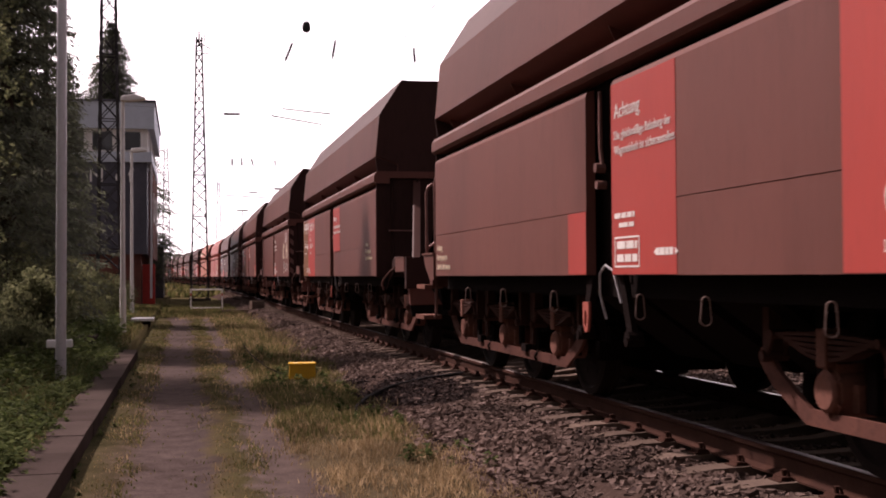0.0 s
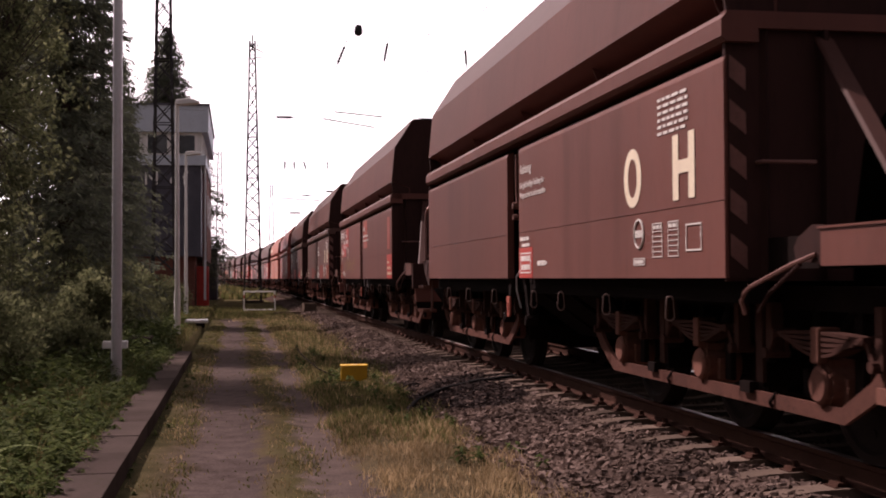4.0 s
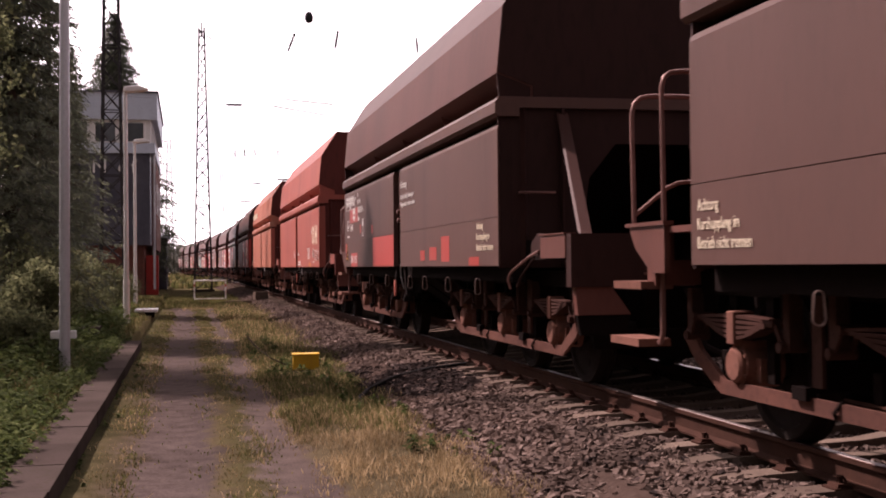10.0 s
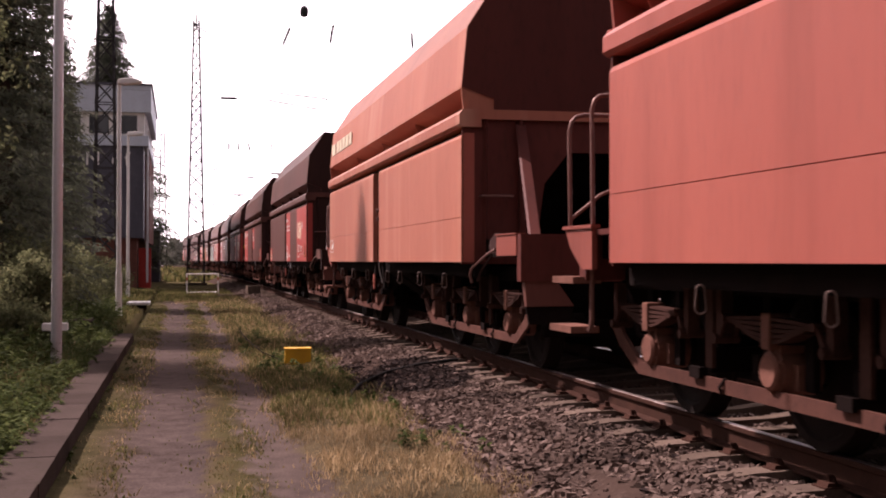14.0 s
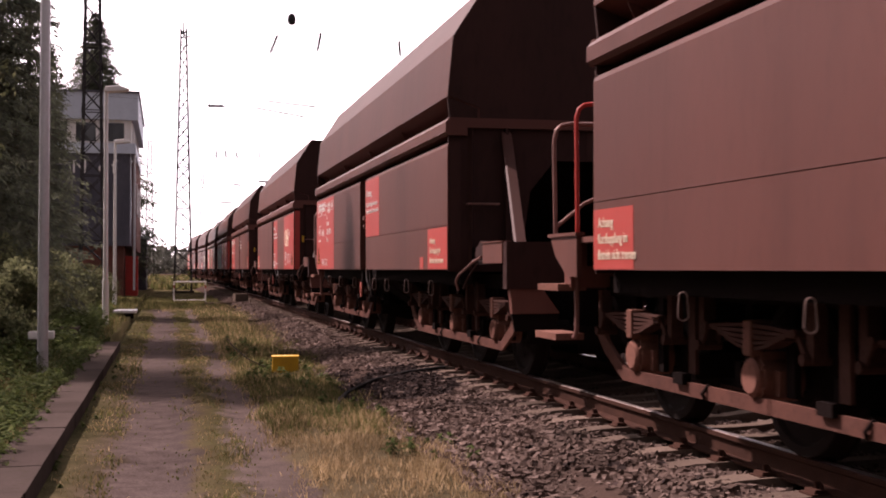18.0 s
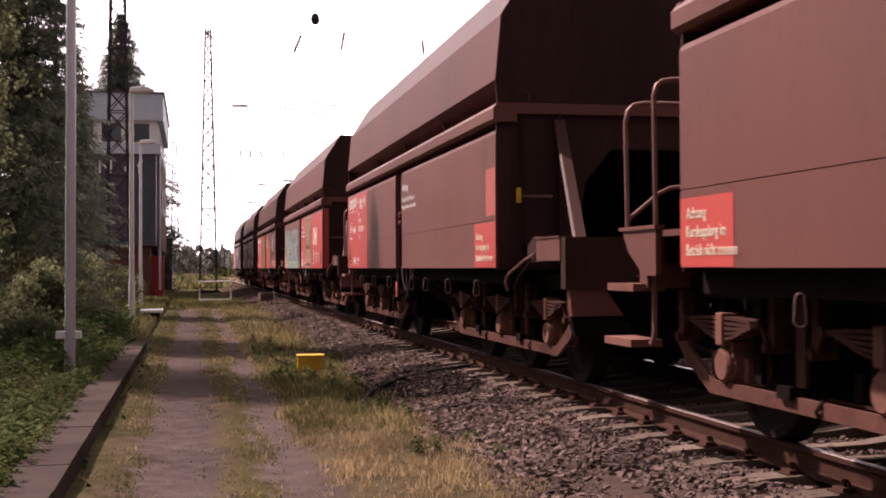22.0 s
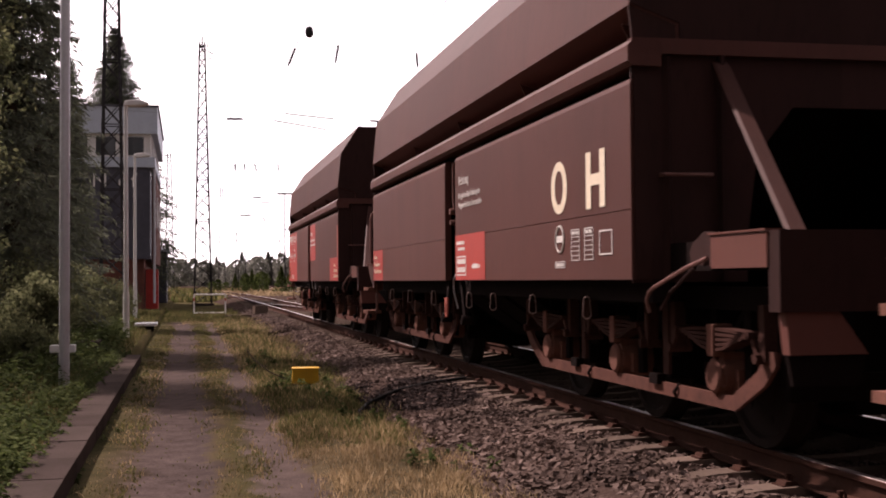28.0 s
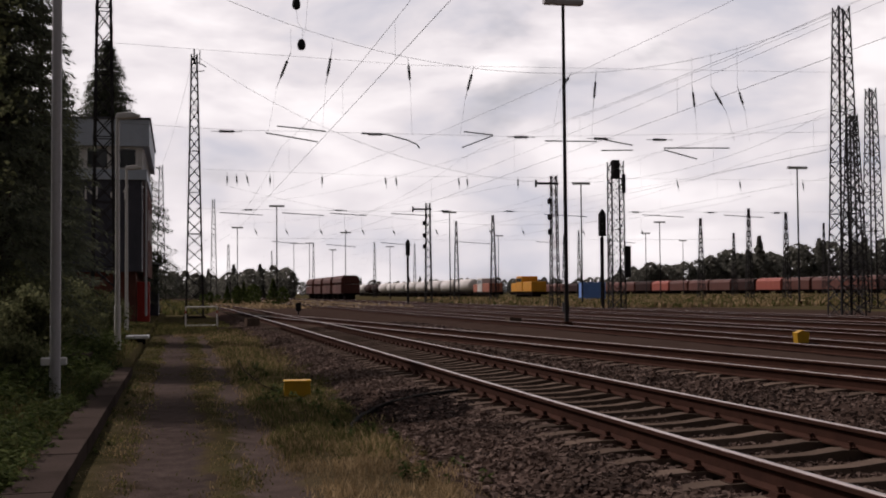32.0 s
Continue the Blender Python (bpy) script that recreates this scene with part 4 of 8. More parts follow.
    # diagonal end struts
    for s in (-1, 1):
        bm = bmesh.new()
        t0, b0 = Vector((s * 0.88, BODY0 - 0.02, 2.46)), Vector((s * 1.20, -7.42, 1.29))
        for e in (0,):
            u = Vector((0.045, 0, 0))
            q = Vector((0, 0.055, 0.03))
            vs = [bm.verts.new(p) for p in (t0 - u - q * 0.6, t0 + u - q * 0.6, t0 + u + q, t0 - u + q, b0 - u - q, b0 + u - q, b0 + u + q, b0 - u + q)]
            for f in ((0, 1, 2, 3), (7, 6, 5, 4), (0, 4, 5, 1), (1, 5, 6, 2), (2, 6, 7, 3), (3, 7, 4, 0)):
                bm.faces.new([vs[i] for i in f])
        # strut paint is darkened to stand for the shade at the wagon end
        part("end_strut", bm, M["salmonend"] if scheme["body"] == "salmon" else M["shoulder"], w, "diagonal strut from the hopper to the headstock")
    if scheme.get("loop"):
        bm = bmesh.new()
        pipe(bm, [(-1.22, -7.48, 1.30), (-1.22, -7.48, 2.12)] + arc((-1.09, -7.48, 2.14), 0.13, 180, 0, 8, "xz") + [(-0.96, -7.48, 1.30)], 0.022)
        part("handrail", bm, M["handrail"], w, "upright loop handrail at the headstock", True)
        bm = bmesh.new()
        pipe(bm, [(-0.97, -7.50, 1.34), (-0.97, -7.50, 1.46), (-0.86, -7.50, 1.50), (-0.86, -7.50, 2.02), (-0.90, -7.50, 2.08), (-0.96, -7.50, 2.06)], 0.024)
        part("brake_handle", bm, M["handrail"], w, "", True)
        bm = bmesh.new()
        box(bm, -0.75, -0.55, -7.66, -7.54, 0.98, 1.10)
        rod(bm, (-0.4, -7.48, 1.30), (-0.4, -7.48, 1.52), 0.04, 8)
        part("brake_box", bm, M["brown"], w)
        bm = bmesh.new()
        box(bm, -1.40, -0.86, -7.62, -7.32, 0.505, 0.535)
        box(bm, -1.40, -0.86, -7.62, -7.605, 0.535, 0.555)
        box(bm, -1.40, -1.385, -7.62, -7.32, 0.470, 0.545)
        part("foot_board", bm, M["rusty"], w, "rust-dusted foot board under the headstock")
        for x, y in ((-1.22, -7.42), (-0.90, -7.46)):
            bm = bmesh.new()
            box(bm, x - 0.02, x + 0.02, y - 0.012, y + 0.012, 0.53, 1.14)
            part("board_hanger", bm, M["brown"], w)
        bm = bmesh.new()
        rod(bm, (-0.84, -7.60, 0.89), (-0.84, -7.60, 0.985), 0.055, 12, 0.085)
        rod(bm, (-0.84, -7.60, 0.985), (-0.84, -7.60, 0.995), 0.10, 12)
        part("hand_wheel", bm, M["brown"], w, "", True)
        bm = bmesh.new()
        pipe(bm, [(-1.02, -7.60, 1.02), (-1.05, -7.66, 0.86), (-1.10, -7.64, 0.70), (-1.02, -7.58, 0.62)], 0.014, 6)
        part("air_hose", bm, M["cable"], w, "", True)
    # buffers and couplings
    for y, d in ((-7.54, -1), (6.16, 1)):
        for s in (-1, 1) if d > 0 and scheme.get("last") else ():
            bm = bmesh.new()
            rod(bm, (s * 0.875, y, 1.02), (s * 0.875, y + d * 0.30, 1.02), 0.11, 12)
            rod(bm, (s * 0.875, y + d * 0.30, 1.02), (s * 0.875, y + d * 0.44, 1.02), 0.075, 12)
            rod(bm, (s * 0.875, y + d * 0.44, 1.02), (s * 0.875, y + d * 0.49, 1.02), 0.225, 18)
            part("buffer", bm, M["under"], w, "", True)
        bm = bmesh.new()
        pipe(bm, [(0, y, 0.98), (0, y + d * 0.25, 0.95), (0, y + d * 0.45, 0.82), (0.03, y + d * 0.40, 0.66)], 0.04, 6)
        pipe(bm, [(-0.4, y, 0.85), (-0.4, y + d * 0.16, 0.72), (-0.38, y + d * 0.30, 0.42), (-0.3, y + d * 0.44, 0.36)], 0.025, 6)
        part("coupling", bm, M["under"], w)
    # handrails and steps at the platform end
    for s in (-1, 1):
        x = s * 1.34
        if not scheme.get("bare"):
            bm = bmesh.new()
            pipe(bm, [(x, 5.92, 1.32), (x, 5.94, 2.17), (x * 0.985, 5.94, 2.24), (x * 0.955, 5.94, 2.27), (x * 0.90, 5.94, 2.28), (x * 0.2, 5.94, 2.28)], 0.017, 8)
            part("handrail", bm, M["handrail"] if s > 0 else M[scheme.get("rail", "handrail")], w, scheme.get("raillabel", ""), True)
            bm = bmesh.new()
            pipe(bm, [(x, 6.44, 1.32), (x, 6.47, 2.06), (x * 0.985, 6.47, 2.14), (x * 0.955, 6.47, 2.18), (x * 0.90, 6.47, 2.195), (x * 0.2, 6.47, 2.195)], 0.017, 8)
            pipe(bm, [(x, 6.44, 1.38), (x * 0.82, 6.45, 1.57), (x * 0.76, 6.45, 1.605), (x * 0.68, 6.45, 1.615), (x * 0.2, 6.45, 1.615)], 0.015, 8)
            part("handrail", bm, M["handrail"], w, "", True)
        bm = bmesh.new()
        box(bm, x - 0.11, x + 0.11, 6.05, 6.55, 0.895, 0.945)
        part("step", bm, M["rusty"], w)
        bm = bmesh.new()
        box(bm, x - 0.11, x + 0.11, 6.10, 6.62, 0.525, 0.575)
        part("step", bm, M["rusty"], w)
        bm = bmesh.new()
        pipe(bm, [(x * 0.98, 6.02, 1.0), (x * 0.98, 6.02, 0.62), (x * 0.98, 6.06, 0.55), (x * 0.98, 6.14, 0.55)], 0.018)
        part("bent_pipe", bm, M["handrail"], w, "", True)
        bm = bmesh.new()
        pipe(bm, [(x * 1.04, -5.86, 0.84), (x * 1.06, -5.87, 0.92), (x * 1.06, -5.92, 0.97), (x * 1.06, -6.00, 1.00), (x * 1.05, -6.49, 1.12), (x * 1.02, -6.68, 1.17)], 0.013)
        part("bent_pipe", bm, M["handrail"], w, "", True)
        bm = bmesh.new()
        pipe(bm, [(x * 1.02, -5.98, 0.86), (x * 1.02, -6.12, 0.96), (x * 1.0, -6.45, 1.12)], 0.012)
        part("lever_rod", bm, M["dark"], w, "", True)
        bm = bmesh.new()
        pipe(bm, [(x * 1.02, -0.14, 0.74), (x * 1.05, -0.12, 0.92), (x * 1.06, -0.16, 1.06), (x * 1.05, -0.24, 1.12), (x * 1.04, -0.36, 1.08), (x * 1.02, -0.44, 0.86)], 0.009)
        part("bent_pipe", bm, M["galv"], w, "", True)
        # tapered release plate with an oval eye, hung below the corner of the rear door
        bm = bmesh.new()
        rim = [(-0.062, 0.86), (-0.062, 0.76), (-0.045, 0.68), (-0.022, 0.645), (0.022, 0.645), (0.045, 0.68), (0.062, 0.76), (0.062, 0.86)]
        eye = [(-0.012, 0.80), (-0.026, 0.77), (-0.026, 0.71), (-0.012, 0.68), (0.012, 0.68), (0.026, 0.71), (0.026, 0.77), (0.012, 0.80)]
        rings = [[bm.verts.new((s * q, 0.0 + a, b)) for a, b in k] for q in (1.455, 1.475) for k in (rim, eye)]
        for k in range(8):
            m = (k + 1) % 8
            bm.faces.new((rings[2][k], rings[2][m], rings[3][m], rings[3][k]))
            bm.faces.new((rings[0][m], rings[0][k], rings[1][k], rings[1][m]))
            bm.faces.new((rings[0][k], rings[0][m], rings[2][m], rings[2][k]))
            bm.faces.new((rings[1][m], rings[1][k], rings[3][k], rings[3][m]))
        part("release_plate", bm, M["salmon"], w, "faded red release plate with an oval eye")
        bm = bmesh.new()
        box(bm, min(s * 1.40, s * 1.46), max(s * 1.40, s * 1.46), -0.02, 0.02, 0.84, 1.04)
        part("plate_link", bm, M["under"], w)
        for y in (-4.72, -3.30, -1.95, -0.95, 0.9, 2.45, 3.85):
            link("lashing_hoop", SHARED["hoop"], w, pose(s * 1.43, y, 0, 0, 0, 25 * s))
        for y, d in ((-0.70, 1), (-0.06, -1)):
            link("door_lever", SHARED["lever"], w, pose(s * 1.44, y, 0) @ Matrix.Diagonal((1, d, 1, 1)))
    bogie(w, AXLES[:3])
    bogie(w, AXLES[3:])
    return w


def shared_pieces():
    SHARED["wheel"], SHARED["spring"], SHARED["buckle"], SHARED["shackle"] = wheelset_mesh(), springs_mesh(), buckle_mesh(), shackle_mesh()
    for s in (-1, 1):
        SHARED["axle%d" % s] = axlebox_mesh(s)
        bm = bmesh.new()
        prism(bm, [(s * 1.17, 2.595), (s * 1.34, 2.595), (s * 1.42, 2.77), (s * 1.17, 2.69)], -0.008, 0.008)
        SHARED["gusset%d" % s] = mesh_of(bm, "gusset", M["dark"])
    bm = bmesh.new()
    ring = arc((0, 0, 0.905), 0.022, 0, 180, 8, "xz") + arc((0, 0, 0.795), 0.030, 180, 360, 8, "xz")
    pipe(bm, ring + ring[:1], 0.0048, 5)
    SHARED["hoop"] = mesh_of(bm, "lashing_hoop", M["hoopsteel"], True)
    bm = bmesh.new()
    prism(bm, [(-0.03, 1.05), (0.07, 1.05), (-0.12, 0.60), (-0.20, 0.64)], -0.02, 0.02, "x")
    rod(bm, (-0.05, -0.16, 0.64), (0.05, -0.16, 0.64), 0.05, 10)
    rod(bm, (-0.06, -0.17, 0.62), (0.06, -0.17, 0.62), 0.035, 8)
    SHARED["lever"] = mesh_of(bm, "door_lever", M["under"])


shared_pieces()
SIDE = -1.50          # the lettered side


def flat(w, name, shapes, material, lift=0.003, label=""):
    """Thin relief on the side wall: polygons of (y, z)."""
    bm = bmesh.new()
    for pts in shapes:
        prism(bm, pts, SIDE - lift, SIDE - lift + 0.0025, "x")
    ob = part(name, bm, M[material], w, label)
    return tagged(ob, label, "", "", "stuff") if len(shapes) > 1 else ob


def rect(y, z, wide, high):
    """A rectangle that runs from y towards the train's head and up from z."""
    return [(y, z), (y - wide, z), (y - wide, z + high), (y, z + high)]


def patch(w, y0, y1, z0=1.055, z1=2.31, material="red"):
    flat(w, "paint_patch", [[(y0, z0), (y1, z0), (y1, z1), (y0, z1)]], material, 0.003, "rectangle of fresh traffic-red paint" if material == "red" else "dull painted rectangle")


def writing(w, words, y, z, high, material="cream", wide=None, name="lettering"):
    """Raised letters that start at y, with their foot at z."""
    key = (words, high, wide)
    if key not in SHARED:
        cu = bpy.data.curves.new("letters", "FONT")
        cu.body, cu.size, cu.extrude, cu.resolution_u = words, high / 0.70, 0.0012, 3
        tmp = bpy.data.objects.new("letters", cu)
        me = bpy.data.meshes.new_from_object(tmp)
        if wide:
            xs = [v.co.x for v in me.vertices]
            k = wide / (max(xs) - min(xs))
            for v in me.vertices:
                v.co.x = (v.co.x - min(xs)) * k
        me.materials.clear()
        me.materials.append(M["cream"])
        bpy.data.objects.remove(tmp)
        SHARED[key] = me
    turn = Matrix(((0, 0, -1, SIDE - 0.006), (-1, 0, 0, y), (0, 1, 0, z), (0, 0, 0, 1)))
    tagged(link(name, SHARED[key], w, turn, "", M[material]), "", "", "", "stuff")


def heavy(w, letters, places, z, high, wide=0.40, material="cream"):
    """Big stencilled O and H, drawn as bold shapes."""
    for ch, y in zip(letters, places):
        if ch == "O":
            bm = bmesh.new()
            ring = []
            for i in range(28):
                a = 6.28318 * i / 28
                c, s = math.cos(a), math.sin(a)
                ring.append([bm.verts.new((SIDE - 0.006, y - wide / 2 - c * wide / 2 * k, z + high / 2 + s * high / 2 * j)) for k, j in ((1, 1), (0.52, 0.66))])
            for i in range(28):
                a, b = ring[i], ring[(i + 1) % 28]
                bm.faces.new((a[0], b[0], b[1], a[1]))
            bmesh.ops.solidify(bm, geom=bm.faces[:], thickness=0.002)
            part("lettering", bm, M[material], w)
        else:
            st = wide * 0.27
            flat(w, "lettering", [[(y, z), (y - st, z), (y - st, z + high * 0.40), (y - wide + st, z + high * 0.40), (y - wide + st, z), (y - wide, z), (y - wide, z + high), (y - wide + st, z + high), (y - wide + st, z + high * 0.60), (y - st, z + high * 0.60), (y - st, z + high), (y, z + high)]], material, 0.006)


def outline(y, z, wide, high, t=0.012):
    return [rect(y, z, wide, t), rect(y, z + high - t, wide, t), rect(y, z, t, high), rect(y - wide + t, z, t, high)]


def bars(rnd, y, z, wide, high, t, lo=0.05, hi=0.2):
    """A line of unreadable writing: short bars of uneven length."""
    o, q = [], y
    while q > y - wide:
        s = min(rnd.uniform(lo, hi), q - (y - wide))
        if s > 0.015:
            o.append(rect(q, z, s, high))
        q -= s + t
    return o


def notice(w, y=-0.71, z=1.84, k=1.0):
    """The loading notice beside the middle of the wagon."""
    writing(w, "Achtung", y, z + 0.24 * k, 0.095 * k, "white")
    writing(w, "Die gleichmäßige Beladung der", y, z + 0.10 * k, 0.058 * k, "white", 0.95 * k)
    writing(w, "Wageneinheit ist sicherzustellen", y, z, 0.058 * k, "white", 1.0 * k)


def small_print(w, rnd, y=-0.70):
    """Maker's plate, dates and the arrow under the notice."""
    flat(w, "lettering", bars(rnd, y, 1.42, 0.36, 0.035, 0.02) + bars(rnd, y - 0.08, 1.36, 0.3, 0.03, 0.02), "white", 0.006)
    flat(w, "data_frame", outline(y, 1.10, 0.44, 0.20) + bars(rnd, y - 0.04, 1.22, 0.36, 0.05, 0.02) + bars(rnd, y - 0.04, 1.135, 0.36, 0.05, 0.02), "white", 0.006)
    flat(w, "lettering", bars(rnd, y - 0.72, 1.17, 0.26, 0.045, 0.012, 0.03, 0.08) + [[(y - 0.68, 1.19), (y - 0.72, 1.21), (y - 0.72, 1.17)], [(y - 1.05, 1.19), (y - 1.0, 1.21), (y - 1.0, 1.17)]], "white", 0.006)


def plate_block(w, rnd, y=4.97, z=1.67):
    """Load table, weights, wagon number as bars, class letters and radius at the platform end; z is the number's foot."""
    top = []
    for i in range(3):
        top += outline(y - 0.02 * (2 - i), 2.03 + 0.075 * i, 1.10, 0.078, 0.008)
        top += bars(rnd, y - 0.1, 2.05 + 0.075 * i, 0.92, 0.042, 0.022, 0.02, 0.045) if i else bars(rnd, y - 0.50, 2.05, 0.12, 0.04, 0.02, 0.03, 0.05)
    flat(w, "load_table", top, "white", 0.006)
    flat(w, "lettering", [[(y - q + 0.028 * math.sin(a), 2.19 + 0.028 * math.cos(a)) for a in (0, 2.5, 5.0, 1.26, 3.77)] for q in (1.18, 1.27)], "white", 0.006)
    if z < 1.8:
        flat(w, "data_frame", outline(y - 1.40, 2.05, 0.35, 0.18, 0.010) + [rect(y - 1.40, 2.135, 0.35, 0.008)] + bars(rnd, y - 1.43, 2.155, 0.29, 0.05, 0.02, 0.03, 0.06) + bars(rnd, y - 1.43, 2.07, 0.29, 0.05, 0.02, 0.03, 0.06), "white", 0.006)
        flat(w, "data_frame", outline(y - 1.90, 2.08, 0.24, 0.16, 0.008) + bars(rnd, y - 1.93, 2.12, 0.12, 0.08, 0.02, 0.05, 0.06), "white", 0.006)
    else:
        flat(w, "data_frame", outline(y - 0.90, 1.83, 0.30, 0.20, 0.012) + [rect(y - 0.90, 1.925, 0.30, 0.008)] + bars(rnd, y - 0.93, 1.945, 0.24, 0.06, 0.02, 0.03, 0.06) + bars(rnd, y - 0.93, 1.855, 0.24, 0.05, 0.02, 0.03, 0.06), "white", 0.006)
        flat(w, "data_frame", outline(y - 2.01, 1.55, 0.14, 0.27, 0.012) + bars(rnd, y - 2.03, 1.71, 0.10, 0.08, 0.015, 0.035, 0.045), "white", 0.006)
    flat(w, "weight_panel", outline(y - 0.18, 1.68, 0.24, 0.11, 0.010) + [[(y - 0.18, 1.79), (y - 0.25, 1.85), (y - 0.47, 1.85), (y - 0.42, 1.79), (y - 0.41, 1.79), (y - 0.455, 1.842), (y - 0.255, 1.842), (y - 0.195, 1.79)]] + bars(rnd, y - 0.21, 1.71, 0.18, 0.05, 0.015, 0.025, 0.045), "white", 0.006)
    flat(w, "weight_panel", outline(y - 0.56, 1.66, 0.33, 0.11, 0.010) + bars(rnd, y - 0.60, 1.685, 0.26, 0.06, 0.015, 0.025, 0.05), "white", 0.006)
    n = y - (1.28 if z < 1.8 else 1.50)
    flat(w, "wagon_number", bars(rnd, n, z + 0.27, 0.08, 0.06, 0.018, 0.018, 0.022) + bars(rnd, n, z + 0.155, 0.10, 0.07, 0.022, 0.020, 0.026) + bars(rnd, n - 0.15, z + 0.155, 0.14, 0.07, 0.024, 0.020, 0.026) + bars(rnd, n, z, 0.25, 0.10, 0.034, 0.026, 0.032) + bars(rnd, n - 0.31, z, 0.20, 0.10, 0.034, 0.026, 0.032) + [rect(n - 0.53, z + 0.045, 0.03, 0.014), rect(n - 0.58, z + 0.01, 0.026, 0.07)], "white", 0.006)
    writing(w, "Falrrs", n, z - 0.13, 0.085, "white", 0.22)
    flat(w, "lettering", bars(rnd, y - 0.18, 1.56, 0.26, 0.03, 0.012, 0.025, 0.05), "white", 0.006)
    flat(w, "data_frame", outline(y - 0.60, 1.12, 0.28, 0.11, 0.010) + [[(y - 0.64, 1.175), (y - 0.71, 1.205), (y - 0.71, 1.195), (y - 0.665, 1.175), (y - 0.71, 1.155), (y - 0.71, 1.145)]] + bars(rnd, y - 0.73, 1.15, 0.12, 0.05, 0.015, 0.025, 0.04), "white", 0.006)
    flat(w, "data_frame", outline(y - 1.04, 1.12, 0.30, 0.11, 0.010), "white", 0.006)
    writing(w, "R 75 m", y - 1.075, 1.143, 0.065, "white", 0.23)


def warning_sign(w, y, z=1.15, s=0.30):
    """Yellow triangle with a dark rim and a bent arrow in it."""
    flat(w, "warning_sign", [[(y, z), (y - s, z), (y - s / 2, z + s * 1.05)]], "fadedsign", 0.005, "faded yellow triangle with a dark hook")
    hook = [(0.34, 0.18), (0.68, 0.18), (0.68, 0.30), (0.48, 0.32), (0.48, 0.44), (0.62, 0.46), (0.62, 0.56), (0.40, 0.54), (0.34, 0.44)]
    rim = [[(0, 0), (1, 0), (0.94, 0.05), (0.06, 0.05)], [(1, 0), (0.5, 1.05), (0.5, 0.95), (0.93, 0.04)], [(0.5, 1.05), (0, 0), (0.07, 0.04), (0.5, 0.95)]]
    flat(w, "lettering", [[(y - s * u, z + s * v) for u, v in q] for q in [hook] + rim], "dark", 0.008)


def tables(w, rnd, y):
    """Inspection grids, ring emblem and frame under the big letters."""
    for i in (0, 1):
        q = y - 0.30 * i
        flat(w, "inspection_grid", outline(q, 1.19, 0.19, 0.23, 0.006) + [rect(q, 1.225 + 0.034 * j, 0.19, 0.005) for j in range(5)] + bars(rnd, q - 0.02, 1.38, 0.15, 0.025, 0.02, 0.03, 0.06), "white", 0.006)
    flat(w, "data_frame", outline(y - 0.62, 1.22, 0.26, 0.17, 0.010), "white", 0.006)
    bm = bmesh.new()
    q, c, s = y + 0.28, math.cos, math.sin
    pts = [(SIDE - 0.007, q + 0.10 * c(a * 0.3927), 1.36 + 0.10 * s(a * 0.3927)) for a in range(17)]
    pipe(bm, pts, 0.007, 4)
    part("ring_emblem", bm, M["white"], w, "white ring with a bar of writing")
    flat(w, "lettering", bars(rnd, q + 0.08, 1.335, 0.16, 0.05, 0.01, 0.03, 0.05) + outline(q + 0.12, 1.14, 0.24, 0.05, 0.006) + bars(rnd, q + 0.10, 1.152, 0.2, 0.025, 0.01, 0.02, 0.05), "white", 0.006)


def corner_note(w, rnd, y=-4.86, z=1.12):
    """Coupling notice low on a corner."""
    writing(w, "Achtung", y, z + 0.21, 0.066, "cream", 0.27)
    writing(w, "Kurzkupplung im", y, z + 0.105, 0.066, "cream", 0.52)
    writing(w, "Betrieb nicht trennen", y, z, 0.066, "cream", 0.66)


def ribbon(bm, pts, wide, lift):
    """A sprayed line of even width."""
    n = len(pts)
    rows = []
    for i, (y, z) in enumerate(pts):
        a, b = pts[max(i - 1, 0)], pts[min(i + 1, n - 1)]
        d = Vector((b[0] - a[0], b[1] - a[1]))
        d = d.normalized() if d.length > 1e-6 else Vector((1, 0))
        k = wide / 2 * (0.55 + 0.45 * math.sin(3.14159 * (i + 0.5) / n))
        rows.append((bm.verts.new((SIDE - lift, y - d.y * k, z + d.x * k)), bm.verts.new((SIDE - lift, y + d.y * k, z - d.x * k))))
    for p, q in zip(rows, rows[1:]):
        bm.faces.new((p[0], q[0], q[1], p[1]))


def curve_through(pts, n=7):
    """A smooth line through a few points."""
    p = [pts[0]] + list(pts) + [pts[-1]]
    o = []
    for i in range(1, len(p) - 2):
        a, b, c, d = p[i - 1], p[i], p[i + 1], p[i + 2]
        for j in range(n):
            u = j / n
            o.append(tuple(0.5 * (2 * b[k] + (c[k] - a[k]) * u + (2 * a[k] - 5 * b[k] + 4 * c[k] - d[k]) * u * u + (3 * b[k] - a[k] - 3 * c[k] + d[k]) * u ** 3) for k in (0, 1)))
    return o + [pts[-1]]


